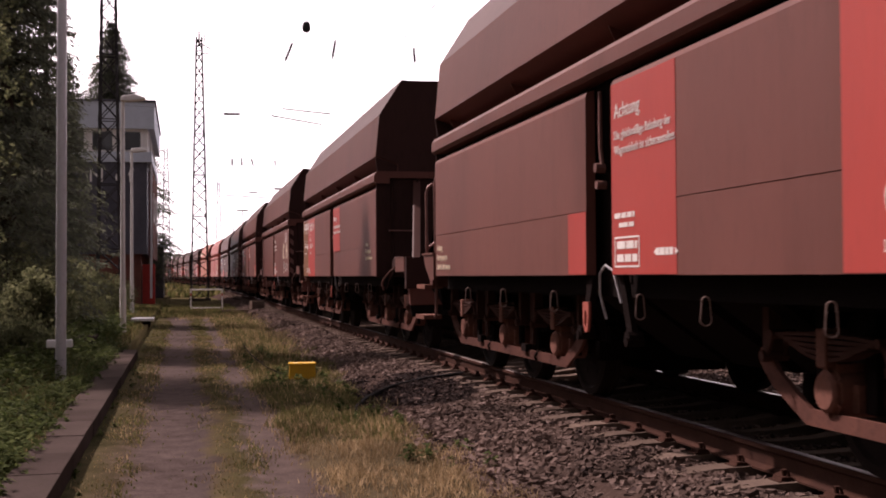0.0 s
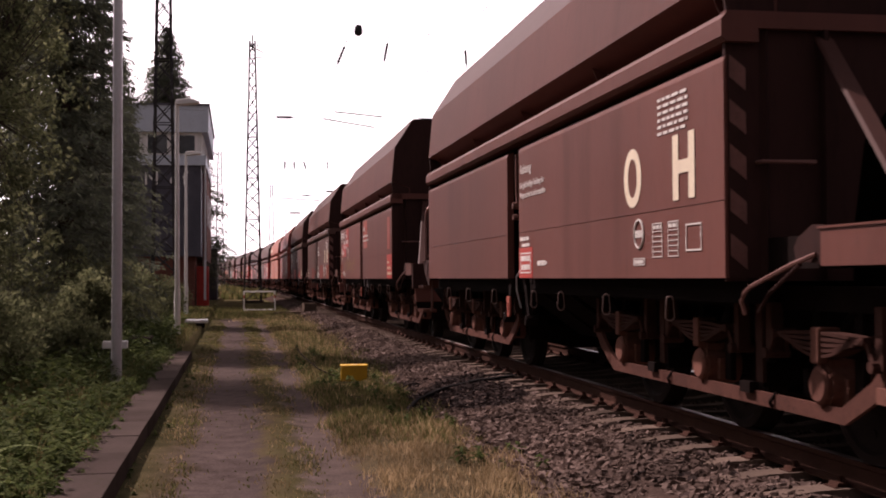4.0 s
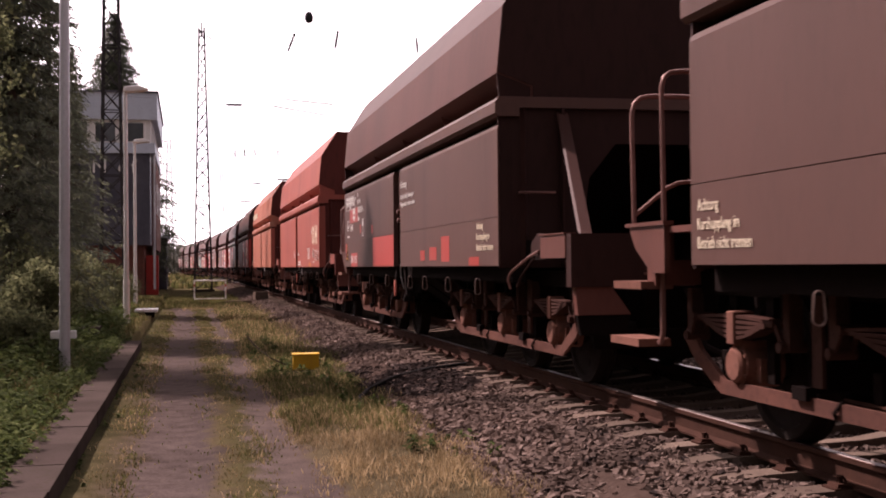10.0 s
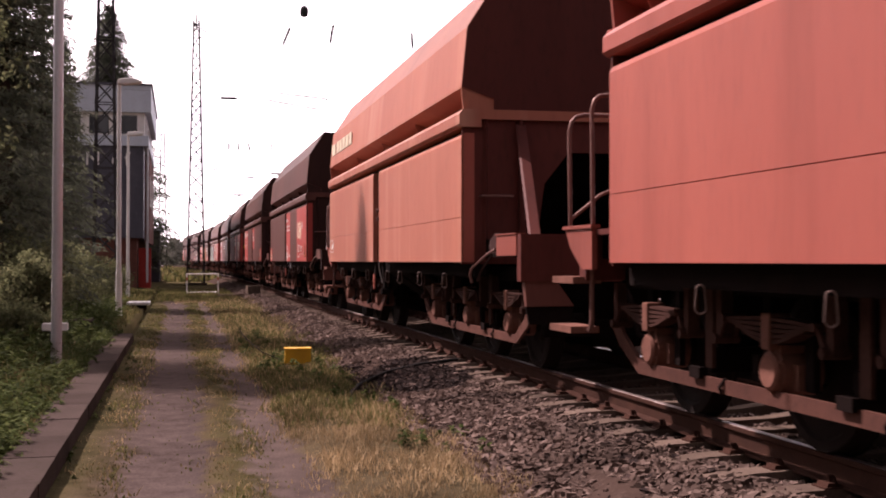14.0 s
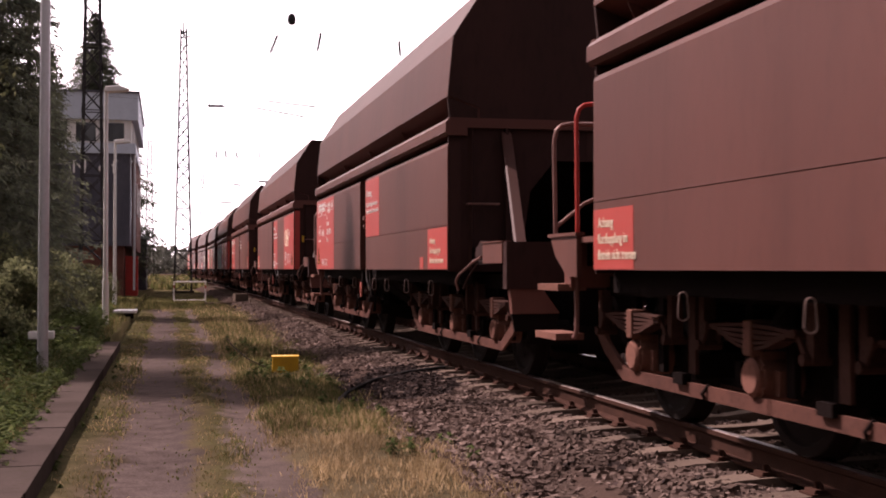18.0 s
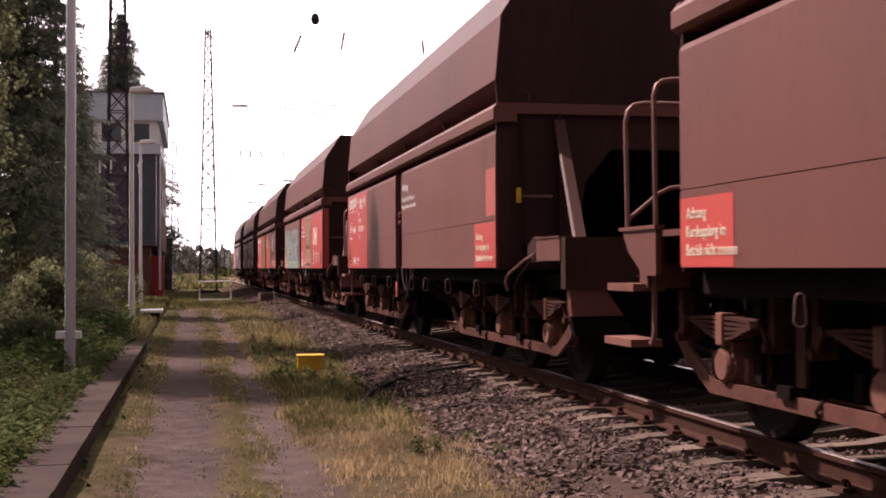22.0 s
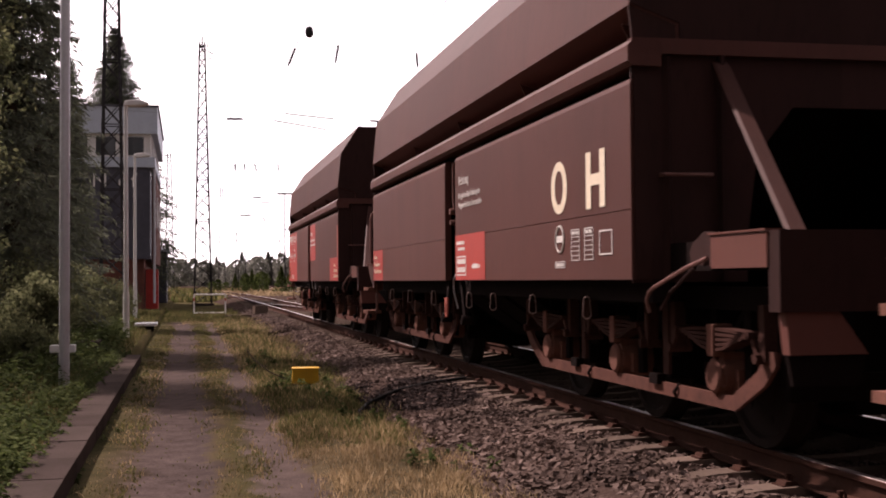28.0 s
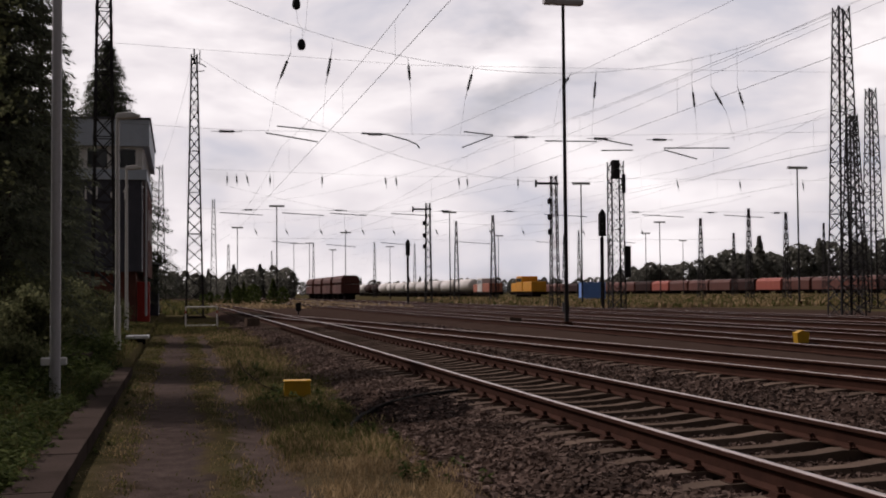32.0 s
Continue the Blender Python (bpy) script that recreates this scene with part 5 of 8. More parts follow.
# sprayed letters, as strokes in a unit box
STROKES = {
    "M": [[(0.02, 0.0), (0.10, 0.55), (0.16, 0.98), (0.34, 0.90), (0.42, 0.45), (0.55, 0.85), (0.78, 1.0), (0.80, 0.5), (0.98, 0.0)]],
    "A": [[(0.05, 0.0), (0.22, 0.5), (0.42, 0.98), (0.62, 0.92), (0.74, 0.45), (0.95, 0.02)], [(0.18, 0.36), (0.5, 0.42), (0.85, 0.36)]],
    "S": [[(0.90, 0.98), (0.45, 0.92), (0.15, 0.72), (0.45, 0.55), (0.85, 0.40), (0.70, 0.10), (0.10, 0.02)]],
    "E": [[(0.90, 0.92), (0.35, 0.95), (0.12, 0.50), (0.35, 0.06), (0.92, 0.04)], [(0.15, 0.50), (0.75, 0.54)]],
    "R": [[(0.08, 0.0), (0.14, 0.5), (0.18, 1.0)], [(0.16, 0.96), (0.70, 0.95), (0.78, 0.66), (0.24, 0.48), (0.60, 0.28), (0.98, 0.0)]],
    "B": [[(0.08, 0.0), (0.12, 0.5), (0.12, 1.0), (0.65, 0.95), (0.72, 0.66), (0.18, 0.52), (0.82, 0.36), (0.70, 0.06), (0.10, 0.02)]],
    "O": [[(0.5, 1.0), (0.12, 0.72), (0.10, 0.30), (0.5, 0.0), (0.88, 0.30), (0.90, 0.70), (0.5, 1.0)]],
    "N": [[(0.05, 0.0), (0.15, 0.95), (0.50, 0.45), (0.80, 0.05), (0.95, 1.0)]],
    "H": [[(0.1, 0.0), (0.15, 1.0)], [(0.85, 0.0), (0.88, 1.0)], [(0.0, 0.45), (1.0, 0.55)]],
    "T": [[(0.5, 0.0), (0.52, 0.95)], [(0.0, 0.9), (1.05, 1.0)]],
    "9": [[(0.9, 0.95), (0.35, 1.0), (0.25, 0.66), (0.85, 0.62), (0.75, 0.0)]],
    "e": [[(0.1, 0.4), (0.85, 0.5), (0.5, 0.85), (0.1, 0.45), (0.5, 0.0), (0.95, 0.15)]],
    "*": [[(0.05, 0.05), (0.02, 0.50), (0.06, 0.90), (0.18, 1.0), (0.31, 0.90), (0.33, 0.55)], [(0.33, 0.55), (0.36, 0.90), (0.50, 1.0), (0.64, 0.90), (0.66, 0.55)], [(0.66, 0.55), (0.70, 0.92), (0.84, 1.0), (0.96, 0.88), (0.98, 0.40), (0.95, 0.05)],
          [(0.33, 0.55), (0.40, 0.38), (0.50, 0.43), (0.60, 0.38), (0.66, 0.55)], [(0.33, 0.50), (0.30, 0.30), (0.36, 0.08), (0.50, 0.02), (0.64, 0.08), (0.70, 0.30), (0.66, 0.50)], [(0.05, 0.05), (0.20, 0.02), (0.34, 0.10)], [(0.66, 0.10), (0.80, 0.02), (0.95, 0.05)], [(0.14, 0.30), (0.16, 0.60), (0.20, 0.80)], [(0.82, 0.30), (0.80, 0.60), (0.84, 0.80)]],
    "~": [[(0.0, 0.0), (0.25, 0.8), (0.6, 1.0), (1.0, 0.1)]],
}


def sprayed(w, word, y, z, wide, high, layers, label, slant=0.0, jump=0.0, seed=5):
    """A sprayed word; layers: (line width, paint, sideways and upward shift), from the back to the front."""
    s = wide / len(word)
    for n, (line, paint, dy, dz) in enumerate(layers):
        bm = bmesh.new()
        rnd = random.Random(seed)
        for i, ch in enumerate(word):
            hop = rnd.uniform(-jump, jump)
            for k, pts in enumerate(STROKES[ch]):
                q = [(y - (i + 0.04 + 0.92 * u + slant * v) * s + dy, max(1.07 + line / 2, min(2.30 - line / 2, z + hop + high * v + dz))) for u, v in pts]
                ribbon(bm, curve_through(q), line, 0.0064 + 0.0016 * n + 0.0002 * i + 0.00008 * k)
        tagged(part("graffiti", bm, M[paint], w, label), "", "", "", "stuff")


def wash(w, pts, paint, label, lift=0.0046):
    """An uneven field of sprayed paint under the letters."""
    bm = bmesh.new()
    bm.faces.new([bm.verts.new((SIDE - lift, p[0], max(1.056, min(2.308, p[1])))) for p in (pts if len(pts) == 4 else curve_through(pts + pts[:1], 5)[:-1])])
    part("graffiti_ground", bm, M[paint], w, label)


M["turquoise"] = mat("sprayed_turquoise", (0.20, 0.27, 0.21), (0.17, 0.235, 0.19), (0.25, 0.25, 0.19), 1.5, 20, 0.6, 0, 0, 0.5)
M["slateblue"] = mat("sprayed_blue", (0.10, 0.12, 0.19), (0.13, 0.15, 0.22), None, 1.5, 20, 0.6, 0, 0, 0.4)
M["tan"] = mat("sprayed_tan", (0.30, 0.19, 0.14), (0.38, 0.20, 0.10), (0.20, 0.13, 0.10), 2.5, 12, 0.6, 0, 0, 0.5)
M["rust_orange"] = mat("sprayed_dull_orange", (0.30, 0.12, 0.07), (0.24, 0.10, 0.065), (0.34, 0.17, 0.07), 2.0, 9, 0.6, 0, 0, 0.5)
M["pale_tan"] = mat("sprayed_pale_tan", (0.40, 0.33, 0.27), (0.33, 0.26, 0.20), (0.46, 0.40, 0.34), 2.0, 9, 0.6, 0, 0, 0.5)
M["soot"] = mat("sprayed_brown_black", (0.055, 0.034, 0.028), (0.04, 0.026, 0.022), None, 2.0, 12, 0.6, 0, 0, 0.5)
M["dullorange"] = mat("sprayed_orange", (0.46, 0.19, 0.06), (0.38, 0.16, 0.06), None, 2.0, 12, 0.6, 0, 0, 0.5)
M["olive"] = mat("sprayed_olive", (0.34, 0.28, 0.06), (0.28, 0.22, 0.06), None, 3, 20, 0.6, 0, 0, 0.5)
M["sunbleach"] = mat("bleached_yellow_paint", (0.52, 0.22, 0.10), (0.46, 0.17, 0.09), None, 4, 20, 0.7, 0, 0, 0.6)
M["fadedsign"] = mat("sun_faded_sign_yellow", (0.40, 0.22, 0.055), (0.33, 0.17, 0.05), (0.22, 0.11, 0.05), 5, 50, 0.6, 0, 0.05, 0.5)
M["dullred"] = mat("grimy_red_paint", (0.20, 0.052, 0.042), (0.165, 0.046, 0.038), (0.12, 0.038, 0.032), 0.9, 20, 0.55, 0, 0.05, 0.35, 0.08, (1, 1, 0.22), runs=0.6)
M["chalk"] = mat("dull_ochre_spray", (0.205, 0.130, 0.064), (0.165, 0.098, 0.056), None, 3, 20, 0.7, 0, 0, 0.5)
M["dimchalk"] = mat("faded_olive_spray", (0.17, 0.115, 0.062), (0.14, 0.088, 0.056), None, 3, 20, 0.7, 0, 0, 0.5)
STROKES["a"] = [[(0.85, 0.85), (0.50, 1.0), (0.12, 0.65), (0.25, 0.05), (0.65, 0.25), (0.85, 0.9), (0.82, 0.3), (1.05, 0.1)]]
STROKES["v"] = [[(0.0, 0.1), (0.2, 0.9), (0.42, 0.05), (0.7, 0.9), (1.0, 0.65)]]
STROKES["l"] = [[(0.0, 0.1), (0.5, 0.8), (0.45, 1.15), (0.3, 0.9), (0.4, 0.1), (0.95, 0.15)]]
STROKES["u"] = [[(0.0, 0.9), (0.15, 0.15), (0.55, 0.05), (0.85, 0.9), (0.8, 0.25), (1.05, 0.1)]]
STROKES["@"] = [[(0.0, 0.7), (0.35, 1.0), (0.8, 0.85), (0.92, 0.4), (0.6, 0.05), (0.3, 0.3), (0.5, 0.62), (0.72, 0.42)]]
M["greytag"] = mat("sprayed_grey", (0.20, 0.17, 0.13), (0.15, 0.12, 0.10), None, 3, 20, 0.6, 0, 0, 0.5)
M["mustard"] = mat("ochre_primer", (0.20, 0.095, 0.05), (0.155, 0.075, 0.045), None, 1.0, 16, 0.65, 0, 0.05, 0.5)


def dress(number, w):
    """Paint, lettering and spray of each single wagon."""
    r = random.Random(100 + number)
    n = number
    if n in (-2, -1, 7, 9):
        patch(w, GAP0 - 0.005, -1.72), patch(w, -3.53, BODY0 + 0.005)
        notice(w), small_print(w, r), tables(w, r, -4.25), warning_sign(w, -5.36)
        if n == 7 or n == 9:
            heavy(w, "OH", (-3.75, -4.19), 1.59, 0.40)
        flat(w, "lettering", outline(-4.74, 1.80, 0.24, 0.16, 0.008) + bars(r, -4.77, 1.84, 0.13, 0.07, 0.02, 0.04, 0.06), "white", 0.006)
        patch(w, BODY1 - 0.005, 4.42, 1.055, 1.45) if n in (7, 9) else patch(w, 0.30, GAP1 + 0.005, 1.055, 1.50)
        corner_note(w, r, 5.03, 1.12)
    elif n == 0:
        patch(w, 4.06, 2.68), patch(w, BODY1 - 0.005, 4.07, 1.055, 2.31, "mustard"), patch(w, GAP0 - 0.005, -1.60, 1.51, 2.31)
        notice(w), plate_block(w, r), corner_note(w, r, -4.82, 1.3)
    elif n == 1:
        heavy(w, "OH", (-4.0, -5.0), 1.55, 0.42, 0.38)
        notice(w), small_print(w, r), tables(w, r, -4.6)
        flat(w, "lettering", [q for i in range(6) for q in bars(r, -4.72, 2.0 + 0.045 * i, 0.55, 0.02, 0.03, 0.05, 0.12)], "white", 0.006)
        patch(w, GAP0 - 0.005, -1.2, 1.055, 1.35)
    elif n == 2:
        patch(w, -0.90, -1.62, 1.72, 2.31, "salmon"), patch(w, -5.20, -5.52, 1.60, 2.20, "salmon"), patch(w, -5.10, BODY0 + 0.005, 1.055, 1.50)
        patch(w, 3.52, 2.80, 1.85, 2.31), patch(w, 4.60, 3.52, 1.62, 1.95), patch(w, BODY1 - 0.005, 4.45, 1.055, 1.44, "dullred")
        notice(w, -0.82, 1.86), corner_note(w, r, -5.18), plate_block(w, r, 4.97, 1.94)
        sprayed(w, "eOSeRO~OA~", 3.80, 1.20, 2.6, 0.30, [(0.014, "olive", 0, 0)], "yellow sprayed scribble", 0.5, 0.10), warning_sign(w, 4.95)
    elif n == 3:
        patch(w, -1.82, -3.32, 1.055, 1.50, "dullred"), patch(w, -3.52, -3.76, 1.30, 1.48, "dullred"), patch(w, -4.77, BODY0 + 0.005, 1.055, 1.49, "dullred"), patch(w, -5.55, BODY0 + 0.005, 1.52, 1.85, "dullred")
        patch(w, 2.57, 1.44, 1.055, 1.44, "dullred"), patch(w, 1.19, 0.73, 1.20, 1.34, "dullred"), patch(w, 0.51, 0.12, 1.20, 1.34, "dullred"), patch(w, 0.62, 0.5, 1.92, 2.02, "dullred")
        heavy(w, "OH", (-3.97, -5.02), 1.55, 0.42, 0.38)
        notice(w), small_print(w, r), tables(w, r, -4.05), warning_sign(w, -5.40)
        flat(w, "lettering", [q for i in range(6) for q in bars(r, -4.86, 2.0 + 0.045 * i, 0.55, 0.02, 0.03, 0.05, 0.12)] + outline(-4.62, 1.98, 0.12, 0.24, 0.008), "white", 0.006)
        corner_note(w, r, 5.03, 1.14)
    elif n == 4:
        for a, b, z0, z1 in ((-2.05, -2.33, 1.12, 1.24), (-2.62, -3.03, 1.12, 1.27), (-3.30, -3.72, 1.10, 1.38), (-4.65, -5.08, 1.055, 1.14), (1.80, GAP1 + 0.005, 1.055, 1.49), (4.41, 3.46, 1.80, 2.04), (3.17, 3.07, 1.60, 1.74), (1.95, 1.80, 1.56, 1.69), (4.28, 3.52, 1.055, 1.28), (5.0, 4.8, 1.2, 1.46)):
            patch(w, a, b, z0, z1)
        notice(w), plate_block(w, r, 4.92, 1.94), warning_sign(w, 4.94), corner_note(w, r, -5.0, 1.2)
    elif n == 5:
        heavy(w, "OH", (-4.38, -4.98), 1.55, 0.42, 0.42)
        bm = bmesh.new()
        bm.faces.new([bm.verts.new((SIDE - 0.006, -3.80 + 0.30 * math.cos(a * 0.2618), 1.057 + 0.11 * math.sin(a * 0.2618))) for a in range(13)])
        part("paint_patch", bm, M["sunbleach"], w, "faded yellow half disc")
        writing(w, "Achtung", -0.75, 1.34, 0.07, "white")
        flat(w, "lettering", bars(r, -0.75, 1.16, 0.75, 0.035, 0.02) + bars(r, -0.75, 1.10, 0.8, 0.035, 0.02), "white", 0.006)
        flat(w, "lettering", [q for i in range(7) for q in bars(r, -3.25, 1.24 + 0.038 * i, 0.55, 0.018, 0.03, 0.04, 0.10)], "white", 0.006)
        tables(w, r, -4.88), warning_sign(w, -5.5, 1.17, 0.14)
        flat(w, "data_frame", outline(0.4, 1.30, 0.28, 0.14, 0.01) + bars(r, 0.36, 1.33, 0.2, 0.05, 0.02, 0.03, 0.06), "white", 0.006)
        flat(w, "lettering", bars(r, -4.15, 1.80, 0.13, 0.016, 0.02, 0.02, 0.04) + bars(r, -4.15, 1.84, 0.13, 0.016, 0.02, 0.02, 0.04) + bars(r, -4.15, 1.88, 0.13, 0.016, 0.02, 0.02, 0.04), "white", 0.006)
    elif n == 6:
        bm = bmesh.new()
        for i, (a, s) in enumerate(((4.9, 0.5), (4.2, 0.3), (3.8, 0.3), (3.4, 0.3), (3.0, 0.3), (2.6, 0.3))):
            prism(bm, [(a, 3.02), (a - s, 3.02), (a - s, 3.22), (a, 3.22)], -1.492, -1.480, "x", Matrix.Identity(4))
        part("logo", bm, M["cream"], w, "pale logo block and bars")
        flat(w, "data_frame", outline(5.05, 1.22, 0.50, 0.22, 0.012) + [[(4.80, 1.26), (4.60, 1.30), (4.60, 1.40), (4.80, 1.34)]], "white", 0.006)
    elif n == 8:
        patch(w, BODY1 - 0.005, 2.76), patch(w, GAP0 - 0.005, -1.76, 1.51, 2.31), patch(w, -4.46, -4.64, 1.055, 1.19), patch(w, -4.88, BODY0 + 0.005, 1.055, 1.49)
        notice(w), plate_block(w, r), corner_note(w, r, -5.0), warning_sign(w, 4.97)
    elif n == 10:
        patch(w, BODY1 - 0.005, 2.68), patch(w, -4.96, BODY0 + 0.005, 1.055, 1.49), patch(w, -5.45, BODY0 + 0.005, 1.55, 2.0, "salmon")
        notice(w), plate_block(w, r), warning_sign(w, 4.97), corner_note(w, r, -5.05)
        sprayed(w, "avelu9", -3.14, 1.64, 1.18, 0.24, [(0.014, "chalk", 0, 0)], "thin looping word sprayed in dull ochre", 0.12)
        sprayed(w, "@@", -3.46, 1.24, 0.86, 0.34, [(0.012, "chalk", 0, 0)], "thin ochre curls", 0, 0.06)
        sprayed(w, "@a@", -2.02, 1.52, 1.05, 0.40, [(0.015, "dimchalk", 0, 0)], "faint curls of old spray paint", 0, 0.08)
        sprayed(w, "u@a", -2.30, 1.18, 0.80, 0.34, [(0.013, "dimchalk", 0, 0)], "faint curls of old spray paint", 0, 0.06)
        sprayed(w, "aelu", 2.50, 1.52, 1.05, 0.46, [(0.022, "chalk", 0, 0)], "faint greenish looping tag")
    elif n == 11:
        patch(w, GAP0 - 0.005, -1.76), patch(w, -3.31, BODY0 + 0.005), patch(w, BODY1 - 0.005, 4.28, 1.055, 1.50)
        notice(w), small_print(w, r), tables(w, r, -4.2), warning_sign(w, -5.36), heavy(w, "OH", (-3.75, -4.19), 1.59, 0.40)
        wash(w, [(-1.78, 1.06), (-3.30, 1.06), (-3.30, 2.30), (-1.76, 2.30)], "tan", "field of tan and grey spray paint")
        sprayed(w, "*", -1.80, 1.10, 1.46, 1.14, [(0.20, "pale_tan", 0.03, 0.0), (0.05, "dullorange", -0.06, 0.01), (0.065, "soot", 0, 0)], "grey-tan sprayed figures with dark outline and orange streaks")
        wash(w, [(4.25, 1.06), (0.42, 1.06), (0.45, 1.35), (1.4, 1.45), (2.6, 1.40), (4.20, 1.50)], "turquoise", "field of pale turquoise spray paint")
        sprayed(w, "MASER", 4.66, 1.10, 4.25, 0.92, [(0.36, "slateblue", -0.07, -0.01), (0.26, "turquoise", 0, 0), (0.014, "dark", -0.12, 0.0), (0.022, "white", 0.09, 0.03)], "pale turquoise sprayed letters with blue outline", 0.0, 0.06)
        sprayed(w, "MN", 0.58, 1.58, 0.50, 0.26, [(0.03, "slateblue", 0, 0)], "small blue sprayed tag")
        corner_note(w, r, 5.03, 1.12)
    elif n == 12:
        patch(w, GAP0 - 0.005, -1.70), patch(w, -4.90, BODY0 + 0.005, 1.055, 1.50), patch(w, BODY1 - 0.005, 2.80)
        notice(w), plate_block(w, r), corner_note(w, r, -5.08)
        wash(w, [(-1.80, 1.06), (-3.62, 1.06), (-3.62, 1.9), (-3.2, 2.10), (-2.5, 2.06), (-1.82, 1.95)], "rust_orange", "field of dull orange spray paint")
        sprayed(w, "BARO", -1.80, 1.10, 1.85, 0.92, [(0.28, "soot", 0, 0), (0.23, "rust_orange", 0, 0), (0.03, "dullorange", -0.04, 0.0)], "dull orange sprayed letters with dark outline")
        sprayed(w, "ARNO9", -3.70, 1.70, 1.34, 0.46, [(0.055, "white", 0, 0)], "white sprayed tag", 0.35, 0.06)
        sprayed(w, "~", -3.84, 1.52, 1.05, 0.16, [(0.04, "white", 0, 0)], "white sprayed underline")
        sprayed(w, "SeA", -3.82, 1.12, 0.62, 0.34, [(0.04, "white", 0, 0)], "white sprayed tag", 0.2)
        sprayed(w, "~", -5.05, 1.52, 0.50, 0.15, [(0.035, "white", 0, 0)], "white sprayed loop")
        patch(w, -4.24, -4.67, 1.055, 1.27)
        flat(w, "arrow", [[(-4.68, 1.23), (-4.80, 1.33), (-4.83, 1.30), (-4.76, 1.245), (-4.94, 1.29), (-4.94, 1.25), (-4.76, 1.215), (-4.84, 1.15), (-4.80, 1.13)]], "white", 0.008)
        patch(w, 2.70, GAP1 + 0.005, 1.055, 2.31, "mustard")
        sprayed(w, "HASTER", 2.60, 1.55, 2.35, 0.52, [(0.045, "greytag", 0, 0)], "grey sprayed tag", 0.2, 0.05)
        sprayed(w, "BAS", 1.95, 1.12, 1.1, 0.42, [(0.03, "greytag", 0, 0), (0.02, "olive", -0.08, 0.04)], "grey and olive sprayed tag", 0.2, 0.05)
    elif n == 13:
        patch(w, GAP0 - 0.005, -1.93, 1.055, 1.52), patch(w, BODY1 - 0.005, 4.24, 1.055, 1.50)
        notice(w, -0.82, 1.80, 1.0), small_print(w, r), corner_note(w, r, 5.0, 1.16), heavy(w, "OH", (-4.11, -4.95), 1.55, 0.40, 0.40), tables(w, r, -4.6)
    elif n == 14:
        patch(w, BODY1 - 0.005, 2.80), patch(w, GAP0 - 0.005, -1.76, 1.51, 2.31), patch(w, -4.50, BODY0 + 0.005, 1.055, 1.50), patch(w, -5.66, BODY0 + 0.005, 1.505, 2.1, "salmon")
        notice(w), plate_block(w, r), warning_sign(w, 4.98), corner_note(w, r, -5.16)


SCHEMES = {
    -2: dict(label="weathered brown hopper wagon with fresh red panels", body="dark", side="brown", top="upper"),
    -1: dict(label="weathered brown hopper wagon with fresh red panels", body="dark", side="brown", top="upper"),
    0: dict(label="brown hopper wagon with ochre and red panels", body="dark", side="brown", top="upper"),
    1: dict(label="sooty brown hopper wagon with large pale letters", body="dark", side="brown", top="upper", stripes=True, loop=True),
    2: dict(label="reddish brown hopper wagon with red patches and yellow scribble", body="dark", side="brown", top="upper"),
    3: dict(label="grey-brown hopper wagon with large letters and red patches", body="dark", side="greybrown", top="upper", stripes=True, loop=True),
    4: dict(label="grey-brown hopper wagon with many small red patches", body="dark", side="greybrown", top="upper"),
    5: dict(label="faded red hopper wagon with large cream letters", body="salmon", side="salmon", top="salmon", corner="salmon", loop=True),
    6: dict(label="streaky faded orange-red hopper wagon with red handrails", body="salmon", side="orange", top="orange", corner="salmon", rail="redpaint", raillabel="bright red handrail"),
    7: dict(label="brown hopper wagon with red panels and cream letters", body="dark", side="deepbrown", top="deepupper", corner="red", loop=True, rail="redpaint", raillabel="bright red handrail"),
    8: dict(label="brown hopper wagon with a large red end panel", body="dark", side="deepbrown", top="deepupper"),
    9: dict(label="brown hopper wagon with red panels and cream letters", grip=True, body="dark", side="brown", top="upper", corner="red", loop=True),
    10: dict(label="brown hopper wagon with thin pale scribbles", bare=True, grip=True, body="dark", side="brown", top="upper"),
    11: dict(label="hopper wagon sprayed with turquoise and tan figures", body="dark", side="brown", top="upper", corner="red", loop=True),
    12: dict(label="hopper wagon sprayed with white and orange tags", body="dark", side="deepbrown", top="deepupper", rail="redpaint", raillabel="bright red handrail"),
    13: dict(label="plain brown hopper wagon with a low red patch", body="dark", side="deepbrown", top="deepupper"),
    14: dict(label="last brown hopper wagon of the train, with red panels", last=True, body="dark", side="deepbrown", top="deepupper"),
}

TRAIN = []
for number, scheme in SCHEMES.items():
    TRAIN.append((number, hopper_wagon(scheme)))
    dress(*TRAIN[-1])


def motions():
    """The train rolls past; every wheel turns with it."""
    def place(s):
        d = (main_x(s + 4) - main_x(s - 4)) / 8
        return pose(main_x(s), s, 0, 0, 0, -math.degrees(math.atan(d)))
    for number, w in TRAIN:
        slack = {-2: 0.10, -1: 0.12, 0: 0.12, 10: 0.05, 11: 0.15, 12: 0.11, 13: -0.06}.get(number, 0.0)
        walk(w, [(t, place(17.78 + 5.70 + GAP * number + slack - run(t))) for t in range(0, 33)])
    first = WHEELS[0]
    walk(first, [(i / 15, pose(0, 0, 0, math.degrees(run(i / 15) / WR), 0, 0)) for i in range(0, 481)])
    act = first.animation_data
    for o in WHEELS[1:]:
        o.rotation_mode = "QUATERNION"
        o.animation_data_create()
        o.animation_data.action = act.action
        o.animation_data.action_slot = act.action_slot


